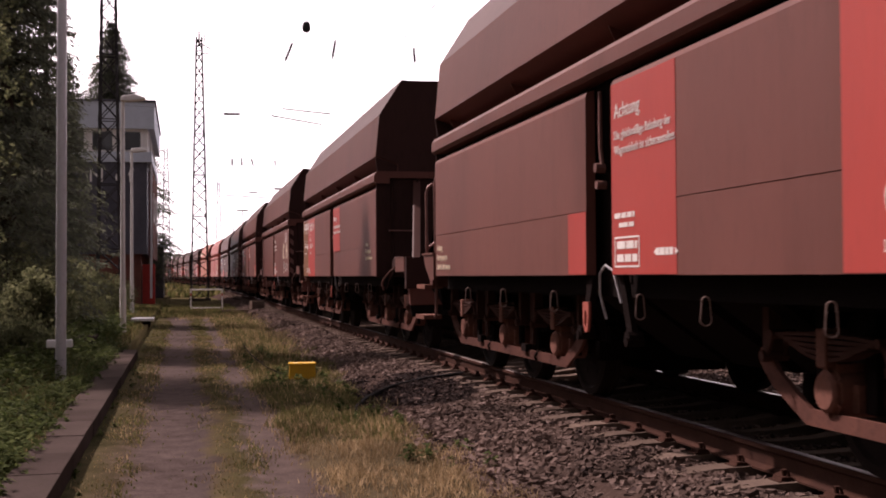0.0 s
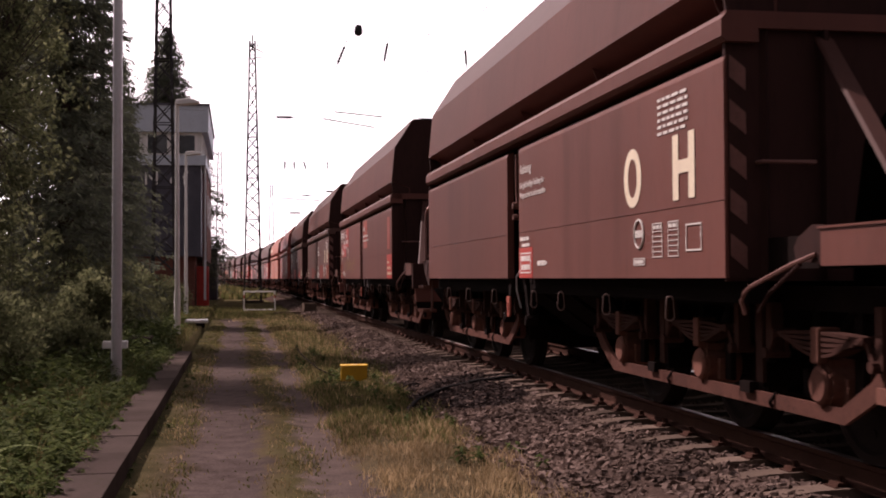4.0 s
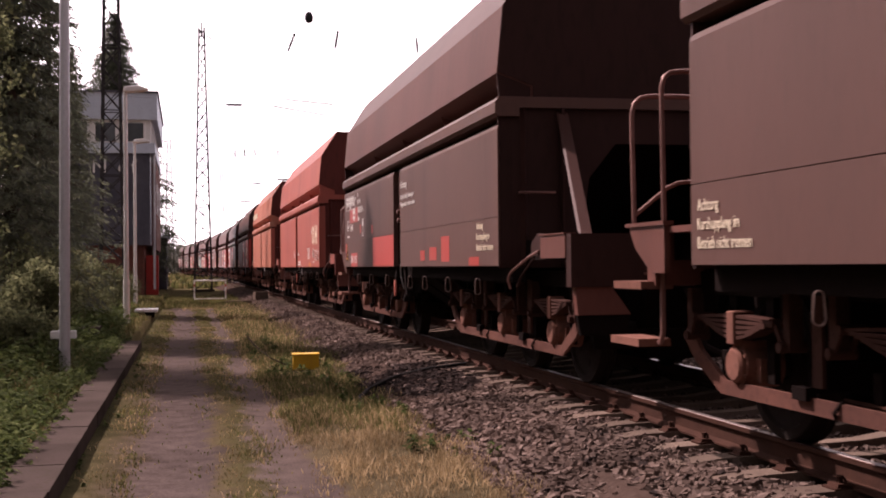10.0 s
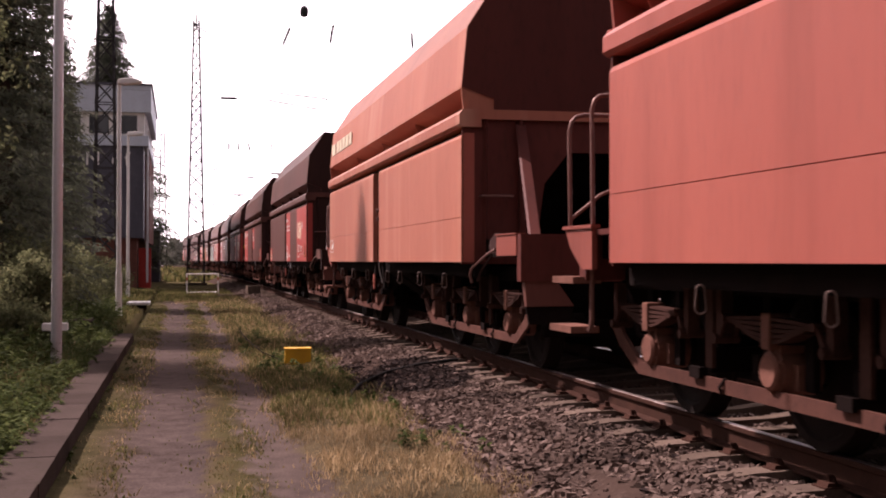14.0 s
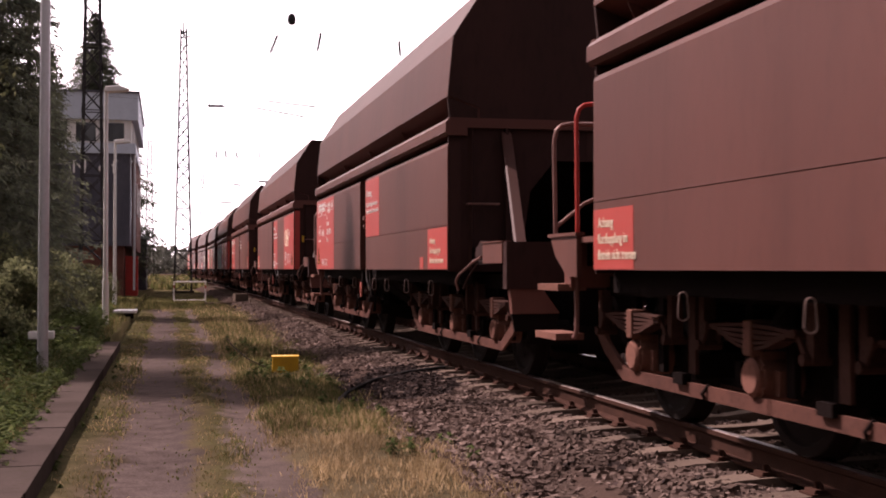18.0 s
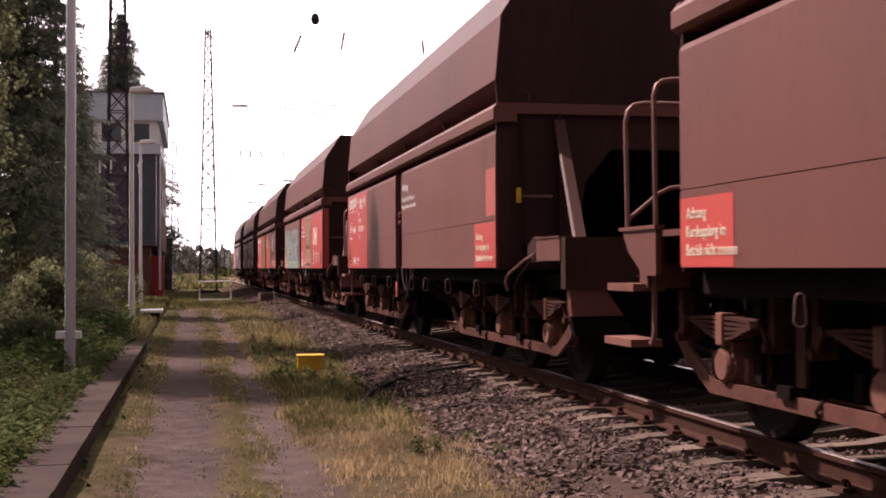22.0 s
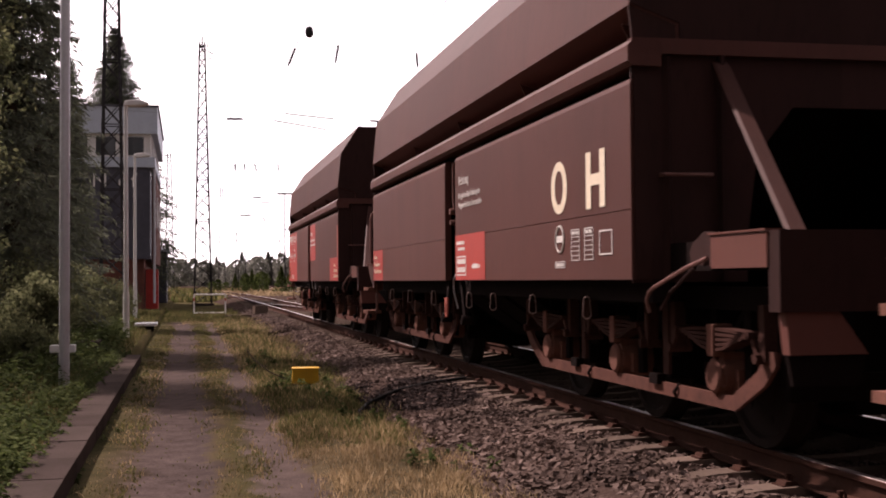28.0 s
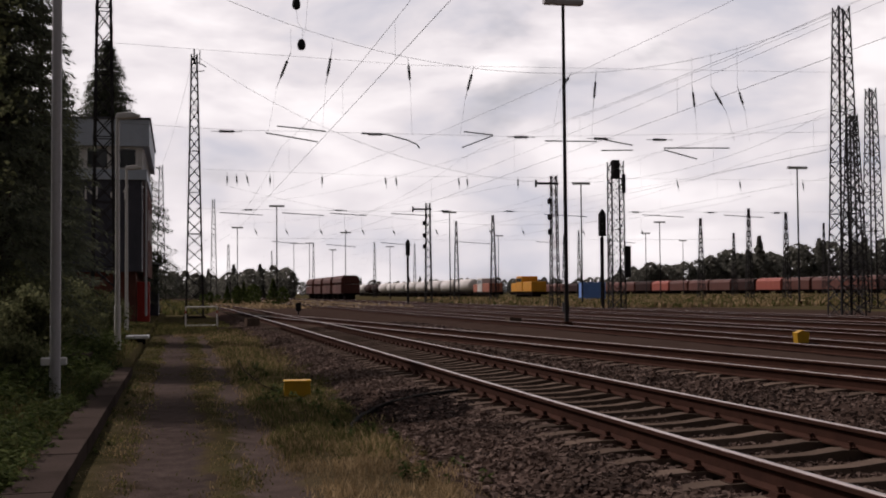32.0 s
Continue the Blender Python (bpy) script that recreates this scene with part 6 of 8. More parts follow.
# ------------------------------------------------------------------ path side
def kerb():
    k = thing("kerb", "raised edge of weathered concrete slabs beside the path", "kerb", None, "", "structure")
    bm = bmesh.new()
    box(bm, -0.17, 0.17, -0.4995, 0.4995, -0.20, 0.0)
    soften(bm, 0.006, 2)
    me = mesh_of(bm, "kerb_stone", M["kerb"])
    for i in range(28):
        o = new("kerb_stone", me)
        o.parent = k
        o.matrix_world = pose(-0.965 + random.uniform(-0.003, 0.003), -5.1 + i, -0.235 + random.uniform(-0.003, 0.003), random.uniform(-0.15, 0.15), random.uniform(-0.5, 0.5), random.uniform(-0.15, 0.15))


kerb()


def blades(name, spots, material, label, high=(0.06, 0.16), wide=0.010, lean=0.5, seed=3):
    """Many single blades; spots: (x0, x1, y0, y1, count, height factor)."""
    rnd = np.random.RandomState(seed)
    V, F, k = [], [], 0
    for x0, x1, y0, y1, n, hf in spots:
        x, y = rnd.uniform(x0, x1, n), rnd.uniform(y0, y1, n)
        if x1 < 3:
            x = x + 0.05 * np.sin(1.3 * y + 3 * x0) + 0.035 * np.sin(3.7 * y + 5 * x1) + rnd.normal(0, 0.045, n)
        tuft = 0.5 + 0.5 * np.sin(x * 5.1 + 1.7 * np.sin(y * 1.3)) * np.sin(y * 3.3 + 2.0 * np.sin(x * 2.1))
        keep = rnd.uniform(0, 1, n) < 0.35 + 0.65 * tuft
        x, y, tuft = x[keep], y[keep], tuft[keep]
        n = len(x)
        h = rnd.uniform(high[0], high[1], n) * hf * (0.6 + 0.6 * tuft)
        a, l = rnd.uniform(0, 6.283, n), rnd.uniform(0.1, lean, n) * h
        w = wide * rnd.uniform(0.6, 1.4, n) * (1 + y / 25)
        b = rnd.uniform(0, 6.283, n)
        z = np.array([surface_z(p, q) for p, q in zip(x, y)]) - 0.012
        if x0 > 1.9:
            z = z + np.clip((x - 1.9) / 0.5, 0, 1) * 0.06
        dx, dy = np.cos(a) * w / 2, np.sin(a) * w / 2
        lx, ly = np.cos(b) * l, np.sin(b) * l
        P = np.stack([np.stack([x - dx, y - dy, z], 1), np.stack([x + dx, y + dy, z], 1),
                      np.stack([x + dx * 0.7 + lx * 0.4, y + dy * 0.7 + ly * 0.4, z + h * 0.6], 1), np.stack([x - dx * 0.7 + lx * 0.4, y - dy * 0.7 + ly * 0.4, z + h * 0.6], 1),
                      np.stack([x + lx, y + ly, z + h], 1)], 1).reshape(-1, 3)
        V.append(P)
        i = np.arange(n) * 5 + k
        F += [tuple(q) for q in np.stack([i, i + 1, i + 2, i + 3], 1)] + [tuple(q) for q in np.stack([i + 3, i + 2, i + 4], 1)]
        k += n * 5
    ob = new(name, raw(np.concatenate(V).tolist(), [tuple(int(v) for v in f) for f in F], name, material))
    return tagged(ob, label, "grass", "", "stuff")


blades("grass", [(-0.80, -0.40, 3, 12, 3800, 0.20), (-0.80, -0.40, 12, 40, 5000, 0.42), (-0.62, -0.30, 3, 40, 1500, 0.16), (0.28, 0.56, 4, 14, 4600, 0.26), (0.26, 0.58, 14, 45, 6000, 0.40), (0.10, 0.72, 4, 45, 3500, 0.16), (-0.5, 1.0, 4, 40, 1200, 0.14), (0.95, 2.2, 10.5, 20, 15000, 0.70), (1.0, 2.5, 18, 50, 16000, 0.95), (-1.5, -1.14, 5, 22, 5000, 0.8), (0.88, 1.14, 10, 45, 2500, 0.35), (-4.5, -1.4, 5, 24, 14000, 1.4), (-3, -1.1, 22, 55, 9000, 1.2), (-1, 2.2, 44, 62, 9000, 1.4)], M["grass"], "green grass along the service path")
blades("dry_grass", [(0.98, 2.15, 5.0, 11.6, 15000, 0.62), (1.0, 2.2, 11, 26, 3500, 0.8), (-0.1, 0.9, 42, 56, 2500, 0.6), (0.24, 0.60, 4, 30, 4200, 0.36), (-0.72, -0.38, 4, 24, 1800, 0.35), (1.1, 2.6, 24, 46, 4000, 1.2), (0.84, 1.16, 4, 20, 3600, 0.34), (0.9, 1.2, 20, 45, 2000, 0.6)], M["drygrass"], "straw-coloured dry grass beside the ballast", (0.05, 0.18), 0.006, 0.9, 9)


def stones():
    """Crushed stone on the shoulder and between the sleepers."""
    rnd = np.random.RandomState(11)
    base = np.array([(-1, -1, -1), (1, -1, -1), (1, 1, -1), (-1, 1, -1), (-1, -1, 1), (1, -1, 1), (1, 1, 1), (-1, 1, 1)], float) * 0.55
    faces = [(0, 3, 2, 1), (4, 5, 6, 7), (0, 1, 5, 4), (1, 2, 6, 5), (2, 3, 7, 6), (3, 0, 4, 7)]
    prof_x = [1.9, 2.24, 2.67, 2.99, 3.2, 3.5, 4.29, 5.59, 6.5, 9.5]
    prof_z = [-0.44, -0.40, -0.255, -0.212, -0.205, -0.222, -0.232, -0.22, -0.21, -0.205]
    # oval patch near the hose where the stones are near-black
    in_patch = lambda x, y: ((x - 2.55 - 0.12 * np.sin(3 * y)) / 0.75) ** 2 + ((y - 14.2 + 0.5 * np.sin(5 * x)) / 1.9) ** 2 < 1
    out = {True: ([], [], 0), False: ([], [], 0)}
    for x0, x1, y0, y1, n, size in ((1.95, 2.95, 4.2, 14, 21000, 0.0385), (2.0, 2.95, 11.5, 17, 6800, 0.0385), (2.0, 2.95, 14, 30, 16200, 0.0415), (2.05, 3.0, 30, 60, 9450, 0.0473), (2.75, 3.42, 4.2, 18, 10500, 0.0365), (2.75, 3.42, 18, 40, 7425, 0.0378), (2.9, 5.6, 4.2, 16, 12825, 0.0310), (2.9, 5.6, 16, 40, 12825, 0.0361), (5.5, 9.5, 8, 24, 11475, 0.0396), (5.5, 9.5, 24, 50, 10125, 0.0516), (1.65, 2.1, 7, 26, 1215, 0.0292)):
        x, y = rnd.uniform(x0, x1, n), rnd.uniform(y0, y1, n)
        z = np.interp(x, prof_x, prof_z) + rnd.uniform(-0.014, 0.012, n)
        s = size * rnd.uniform(0.5, 1.35, n)
        c = base[None] * s[:, None, None] * rnd.uniform(0.6, 1.3, (n, 8, 3)) * rnd.uniform(0.65, 1.25, (n, 1, 3))
        a, b = rnd.uniform(0, 6.28, n), rnd.uniform(-0.8, 0.8, n)
        ca, sa, cb, sb = np.cos(a)[:, None], np.sin(a)[:, None], np.cos(b)[:, None], np.sin(b)[:, None]
        X, Y, Z = c[..., 0], c[..., 1] * cb - c[..., 2] * sb, c[..., 1] * sb + c[..., 2] * cb
        c = np.stack([X * ca - Y * sa, X * sa + Y * ca, Z], -1) + np.stack([x, y, z], 1)[:, None]
        dark_set = in_patch(x, y) ^ (rnd.uniform(0, 1, n) < 0.06)
        for key in (True, False):
            V, F, k = out[key]
            d = c[dark_set == key]
            V.append(d.reshape(-1, 3))
            i = (np.arange(len(d)) * 8 + k)[:, None]
            for f in faces:
                F.append(i + np.array(f)[None])
            out[key] = (V, F, k + len(d) * 8)
    for key, name, m, label in ((False, "ballast_stones", "stone", "loose crushed ballast stones, dark brown and rusty"), (True, "oily_stones", "patchstone", "ballast stones in a near-black oval patch")):
        V, F, k = out[key]
        ob = new(name, raw(np.concatenate(V).tolist(), np.concatenate(F).tolist(), name, M[m]))
        tagged(ob, label, "gravel", "", "stuff")


stones()


def plants():
    """Knee-high leafy weeds on the bank, some spilling over the kerb, and a few along the ballast."""
    rnd = np.random.RandomState(21)
    V, F, k = [], [], 0
    for x0, x1, y0, y1, n, h, size in ((-4.2, -1.6, 8, 22, 620, 0.40, 0.030), (-3.2, -1.4, 20, 34, 330, 0.46, 0.034), (-1.75, -1.12, 6.0, 24, 520, 0.20, 0.020), (-1.25, -1.02, 7, 24, 170, 0.12, 0.017), (-2.6, -1.2, 6.0, 12, 300, 0.26, 0.022), (1.5, 2.2, 11.5, 18, 26, 0.14, 0.022), (1.7, 2.3, 8.8, 10, 10, 0.13, 0.02), (0.95, 1.5, 15, 24, 30, 0.16, 0.022), (-0.80, -0.60, 8, 20, 22, 0.05, 0.014)):
        for _ in range(n):
            x, y = rnd.uniform(x0, x1), rnd.uniform(y0, y1)
            if (x + 2.45) ** 2 + ((y - 12.6) / 1.5) ** 2 < 0.30:
                continue
            z, hh = surface_z(x, y), h * rnd.uniform(0.45, 1.25)
            lean = rnd.uniform(-0.3, 0.3, 2) * hh
            for j in range(26):
                u = rnd.uniform(0.12, 1)
                a = rnd.uniform(0, 6.28)
                r = hh * 0.50 * rnd.uniform(0.1, 1) * (1.15 - 0.6 * u)
                c = np.array((x + lean[0] * u + r * math.cos(a), y + lean[1] * u + r * math.sin(a), z + hh * u))
                s = size * rnd.uniform(0.6, 1.4) * (1 + y / 60)
                d = np.array((math.cos(a), math.sin(a), rnd.uniform(-0.7, 0.4)))
                e = np.array((-math.sin(a), math.cos(a), rnd.uniform(-0.4, 0.4)))
                V += [c - d * s, c + e * s * 0.55, c + d * s * 1.3, c - e * s * 0.55]
                F.append((k, k + 1, k + 2, k + 3))
                k += 4
    tagged(new("weeds", raw([tuple(v) for v in V], F, "weeds", M["weed"])), "low leafy weeds and brambles on the bank", "weeds", "", "stuff")


def fern(x, y, size, seed):
    """Arching fronds with paired leaflets that shorten towards the tip."""
    rnd = random.Random(seed)
    t = thing("fern", "pale green fern with arching fronds at the kerb", "fern", pose(x, y, ground_z(x, y) - 0.01), "ferns on the bank")
    for i in range(8):
        V, F = [], []
        a = 6.283 * i / 8 + rnd.uniform(-0.3, 0.3)
        ln, up = size * rnd.uniform(0.8, 1.15), rnd.uniform(0.45, 0.75)
        d, e = Vector((math.cos(a), math.sin(a), 0)), Vector((-math.sin(a), math.cos(a), 0))
        for j in range(18):
            u = 0.12 + 0.88 * j / 17
            c = d * ln * u + Vector((0, 0, ln * up * (1.6 * u - 1.1 * u * u)))
            w = 0.20 * size * (1 - u) ** 0.7 * min(1, u * 4) + 0.006
            for s in (-1, 1):
                k = len(V)
                tip = c + e * s * w + d * w * 0.35 - Vector((0, 0, 0.10 * w))
                q = d * 0.016 * size / 0.5
                V += [tuple(c - q * 0.6), tuple((c + tip) / 2 - q), tuple(tip), tuple((c + tip) / 2 + q), tuple(c + q * 0.6)]
                F.append((k, k + 1, k + 2, k + 3, k + 4))
        ob = new("frond", raw(V, F, "frond", M["fern"]))
        ob.parent = t


M["fern"] = island_mat("fern_leaflets", (0.12, 0.155, 0.055), (0.165, 0.20, 0.075), (0.20, 0.24, 0.10), 0.75, 0.4)
for i, (x, y, size) in enumerate(((-1.80, 8.75, 0.50), (-2.05, 9.9, 0.42), (-1.62, 7.7, 0.36))):
    fern(x, y, size, 80 + i)
plants()


def yellow_box():
    b = thing("marker_box", "yellow plastic cover box standing in the grass", "box", pose(1.62, 17.0, -0.42, 0, 0, -4))
    bm = bmesh.new()
    prism(bm, [(-0.185, 0.05), (0.185, 0.05), (0.176, 0.25), (-0.176, 0.25)], -0.13, 0.13)
    soften(bm, 0.008)
    part("case", bm, M["yellow"], b)
    bm = bmesh.new()
    box(bm, -0.19, 0.19, -0.14, 0.14, 0.247, 0.272)
    soften(bm, 0.006)
    part("lid", bm, M["yellow"], b)
    bm = bmesh.new()
    box(bm, -0.15, 0.15, -0.12, 0.12, -0.02, 0.055)
    part("foot", bm, M["under"], b)
    bm = bmesh.new()
    pipe(bm, [(1.45, 17.3, -0.36), (1.2, 18.0, -0.28), (1.02, 19.2, -0.15), (0.95, 19.8, -0.05)], 0.008)
    put("bent_rod", bm, M["under"], "thin rusty rod leaning in the grass", "rod")
    bm = bmesh.new()
    pipe(bm, [(1.80, 12.9, -0.40), (1.86, 13.3, -0.39), (2.03, 13.9, -0.37), (2.27, 14.35, -0.33), (2.46, 14.42, -0.27), (2.86, 14.40, -0.185), (3.23, 14.58, -0.165), (3.52, 14.8, -0.16)], 0.026, 8)
    put("cable_hose", bm, M["cable"], "black cable hose lying over the ballast to the rail", "cable", smooth=True)


yellow_box()


def posts():
    p = thing("steel_pole", "tall plain galvanised steel pole by the kerb", "pole", pose(-1.53, 16.2, -0.32))
    bm = bmesh.new()
    rod(bm, (0, 0, -0.1), (0.03, 0, 8.2), 0.068, 16, 0.058)
    part("shaft", bm, M["galv"], p, "", True)
    bm = bmesh.new()
    rod(bm, (0, 0, 0), (0, 0, 0.05), 0.095, 16)
    part("collar", bm, M["galv"], p, "", True)
    for x, y, h, r in ((-1.45, 30.9, 5.75, 0.062), (-1.84, 46.0, 6.0, 0.062)):
        q = thing("lamp_post", "slim white lamp post with a flat street lamp head", "street lamp", pose(x, y, -0.32), "lamp posts along the path")
        bm = bmesh.new()
        rod(bm, (0, 0, 0), (0, 0, 1.1), r * 1.25, 14)
        part("base", bm, M["whitepaint"], q, "", True)
        bm = bmesh.new()
        rod(bm, (0, 0, 1.0), (0, 0, h), r, 14, r * 0.75)
        part("shaft", bm, M["whitepaint"], q, "", True)
        bm = bmesh.new()
        prism(bm, [(-0.06, h - 0.02), (0.10, h - 0.03), (0.52, h + 0.02), (0.56, h + 0.06), (0.30, h + 0.14), (-0.02, h + 0.10)], -0.14, 0.14)
        soften(bm, 0.015)
        part("lamp_head", bm, M["whitepaint"], q)
        bm = bmesh.new()
        prism(bm, [(0.12, h - 0.035), (0.50, h + 0.005), (0.50, h + 0.015), (0.12, h - 0.02)], -0.11, 0.11)
        part("lens", bm, M["tank"], q)
    b = thing("junction_box", "small white junction box on a dark stake in the weeds", "junction box", pose(-1.74, 18.0, -0.32))
    bm = bmesh.new()
    box(bm, -0.15, 0.20, -0.06, 0.06, 0.39, 0.50)
    soften(bm, 0.01)
    part("case", bm, M["whitepaint"], b)
    bm = bmesh.new()
    box(bm, -0.05, 0.05, -0.05, 0.05, 0.0, 0.36)
    part("stake", bm, M["mast"], b)
    c = thing("cable_pit", "low grey concrete cable pit beside the pole", "cable pit", pose(-1.55, 22.5, -0.33))
    bm = bmesh.new()
    box(bm, -0.30, 0.02, -0.4, 0.5, 0, 0.30)
    soften(bm, 0.02)
    part("body", bm, M["under"], c)
    bm = bmesh.new()
    box(bm, -0.33, 0.04, -0.45, 0.55, 0.30, 0.36)
    soften(bm, 0.015)
    part("cover", bm, M["kerb"], c)
    s = thing("slab_bench", "pale concrete slab lying on two dark blocks", "slab", pose(-1.12, 36.2, -0.36))
    bm = bmesh.new()
    box(bm, -0.34, 0.30, -0.6, 0.6, 0.16, 0.24)
    soften(bm, 0.012)
    part("top", bm, M["whitepaint"], s)
    for y in (-0.35, 0.35):
        bm = bmesh.new()
        box(bm, -0.25, 0.20, y - 0.12, y + 0.12, 0, 0.16)
        part("block", bm, M["under"], s)
    g = thing("barrier", "white tubular barrier across the end of the path", "barrier", pose(0.98, 53.0, -0.40))
    for x in (-0.66, 0.66):
        bm = bmesh.new()
        rod(bm, (x, 0, 0), (x, 0, 0.93), 0.030, 10)
        part("post", bm, M["whitepaint"], g, "", True)
        bm = bmesh.new()
        rod(bm, (x, 0, 0.62), (x, 0, 0.76), 0.032, 10)
        part("band", bm, M["salmon"], g, "faded red band", True)
    for z in (0.12, 0.90):
        bm = bmesh.new()
        rod(bm, (-0.69, 0, z), (0.69, 0, z), 0.030, 10)
        part("bar", bm, M["whitepaint"], g, "", True)


posts()


# ------------------------------------------------------------------ signal box
def signal_box():
    b = thing("signal_box", "dark-clad signal box tower with a grey upper cabin", "building", pose(0, 0, 0))
    x0, x1, y0, y1 = -8.6, -1.50, 62.0, 76.0

    def blk(name, a, c, d, e, f, g, m, label=""):
        bm = bmesh.new()
        box(bm, a, c, d, e, f, g)
        return part(name, bm, m, b, label)
    blk("base_wall", x0, x1 - 0.55, y0 + 0.3, y1, -0.5, 2.2, M["brick"], "dark brick ground floor")
    blk("wall", x0, x1 - 0.25, y0, y1, 2.2, 6.9, M["slate"], "dark slate-coloured cladding")
    blk("brick_pier", x1 - 0.25, x1 - 0.03, y0 + 3, y1, 2.0, 6.6, M["brick"])
    blk("cabin_sill", x0, x1, y0 - 0.15, y1 + 0.1, 6.75, 7.25, M["greyclad"])
    blk("cabin_wall", x0 + 0.2, x1 - 0.2, y0 + 0.05, y1, 7.25, 8.4, M["whitepaint"], "white window band")
    blk("roof_fascia", x0 - 0.1, x1 + 0.12, y0 - 0.25, y1 + 0.3, 8.4, 9.72, M["greyclad"], "grey sheet-metal fascia")
    blk("roof_edge", x0 - 0.18, x1 + 0.2, y0 - 0.33, y1 + 0.38, 9.72, 9.82, M["slate"])
    for i in range(5):
        x = x1 - 1.55 - i * 1.35
        wdw = blk("window", x, x + 1.05, y0 - 0.02, y0 + 0.06, 7.35, 8.25, M["glass"])
        for q in (x - 0.05, x + 1.0):
            bm = bmesh.new()
            box(bm, q, q + 0.10, y0 - 0.05, y0 + 0.05, 7.30, 8.32)
            part("frame", bm, M["whitepaint"], wdw)
    for i in range(7):
        y = y0 + 0.7 + i * 1.85
        wdw = blk("window", x1 - 0.215, x1 - 0.15, y, y + 1.3, 7.35, 8.25, M["glass"])
        for q in (y - 0.09, y + 1.29):
            bm = bmesh.new()
            box(bm, x1 - 0.22, x1 - 0.12, q, q + 0.10, 7.30, 8.32)
            part("frame", bm, M["whitepaint"], wdw)
    for i in range(3):
        y = y0 + 4 + i * 3.5
        wdw = blk("window", x1 - 0.10, x1 + 0.0, y, y + 1.1, 4.0, 5.4, M["glass"])
        bm = bmesh.new()
        box(bm, x1 - 0.08, x1 + 0.02, y - 0.08, y, 3.9, 5.5)
        part("frame", bm, M["whitepaint"], wdw)
    for i in range(14):
        y = y0 - 0.012
        bm = bmesh.new()
        box(bm, x0 + 0.5 * i, x0 + 0.5 * i + 0.03, y - 0.01, y + 0.02, 2.2, 6.75)
        part("cladding_seam", bm, M["slate"], b)
    bm = bmesh.new()
    box(bm, x1 - 0.50, x1 + 0.1, y0 + 1.0, y0 + 2.2, -0.45, 1.7)
    part("cabinet", bm, M["redpaint"], b, "red steel cabinet at the foot of the wall")
    bm = bmesh.new()
    rod(bm, (x1 - 0.05, y0 + 0.2, 0.0), (x1 - 0.05, y0 + 0.2, 6.7), 0.06, 8)
    part("downpipe", bm, M["galv"], b)
    for ch, x in (("N", -4.55), ("c", -3.30), ("f", -2.66)):
        cu = bpy.data.curves.new("letters", "FONT")
        cu.body, cu.size, cu.extrude = ch, 0.98, 0.02
        tmp = bpy.data.objects.new("letters", cu)
        me = bpy.data.meshes.new_from_object(tmp)
        bpy.data.objects.remove(tmp)
        me.materials.clear()
        me.materials.append(M["whitepaint"])
        link("lettering", me, b, pose(x, y0 - 0.03, 5.77, 90, 0, 0), "white letter on dark cladding")
    h = thing("shed", "low grey shed beyond the signal box", "shed", pose(-2.3, 80.5, -0.4))
    bm = bmesh.new()
    box(bm, -2.5, 1.05, 0, 6, 0, 3.4)
    part("wall", bm, M["slate"], h)
    bm = bmesh.new()
    box(bm, -2.6, 1.25, -0.15, 6.15, 3.4, 3.55)
    part("roof", bm, M["greyclad"], h)


signal_box()


# ------------------------------------------------------------------ trees
def rand_dir(rnd):
    a, z = rnd.uniform(0, 6.283), rnd.uniform(-1, 1)
    s = math.sqrt(1 - z * z)
    return Vector((s * math.cos(a), s * math.sin(a), z))


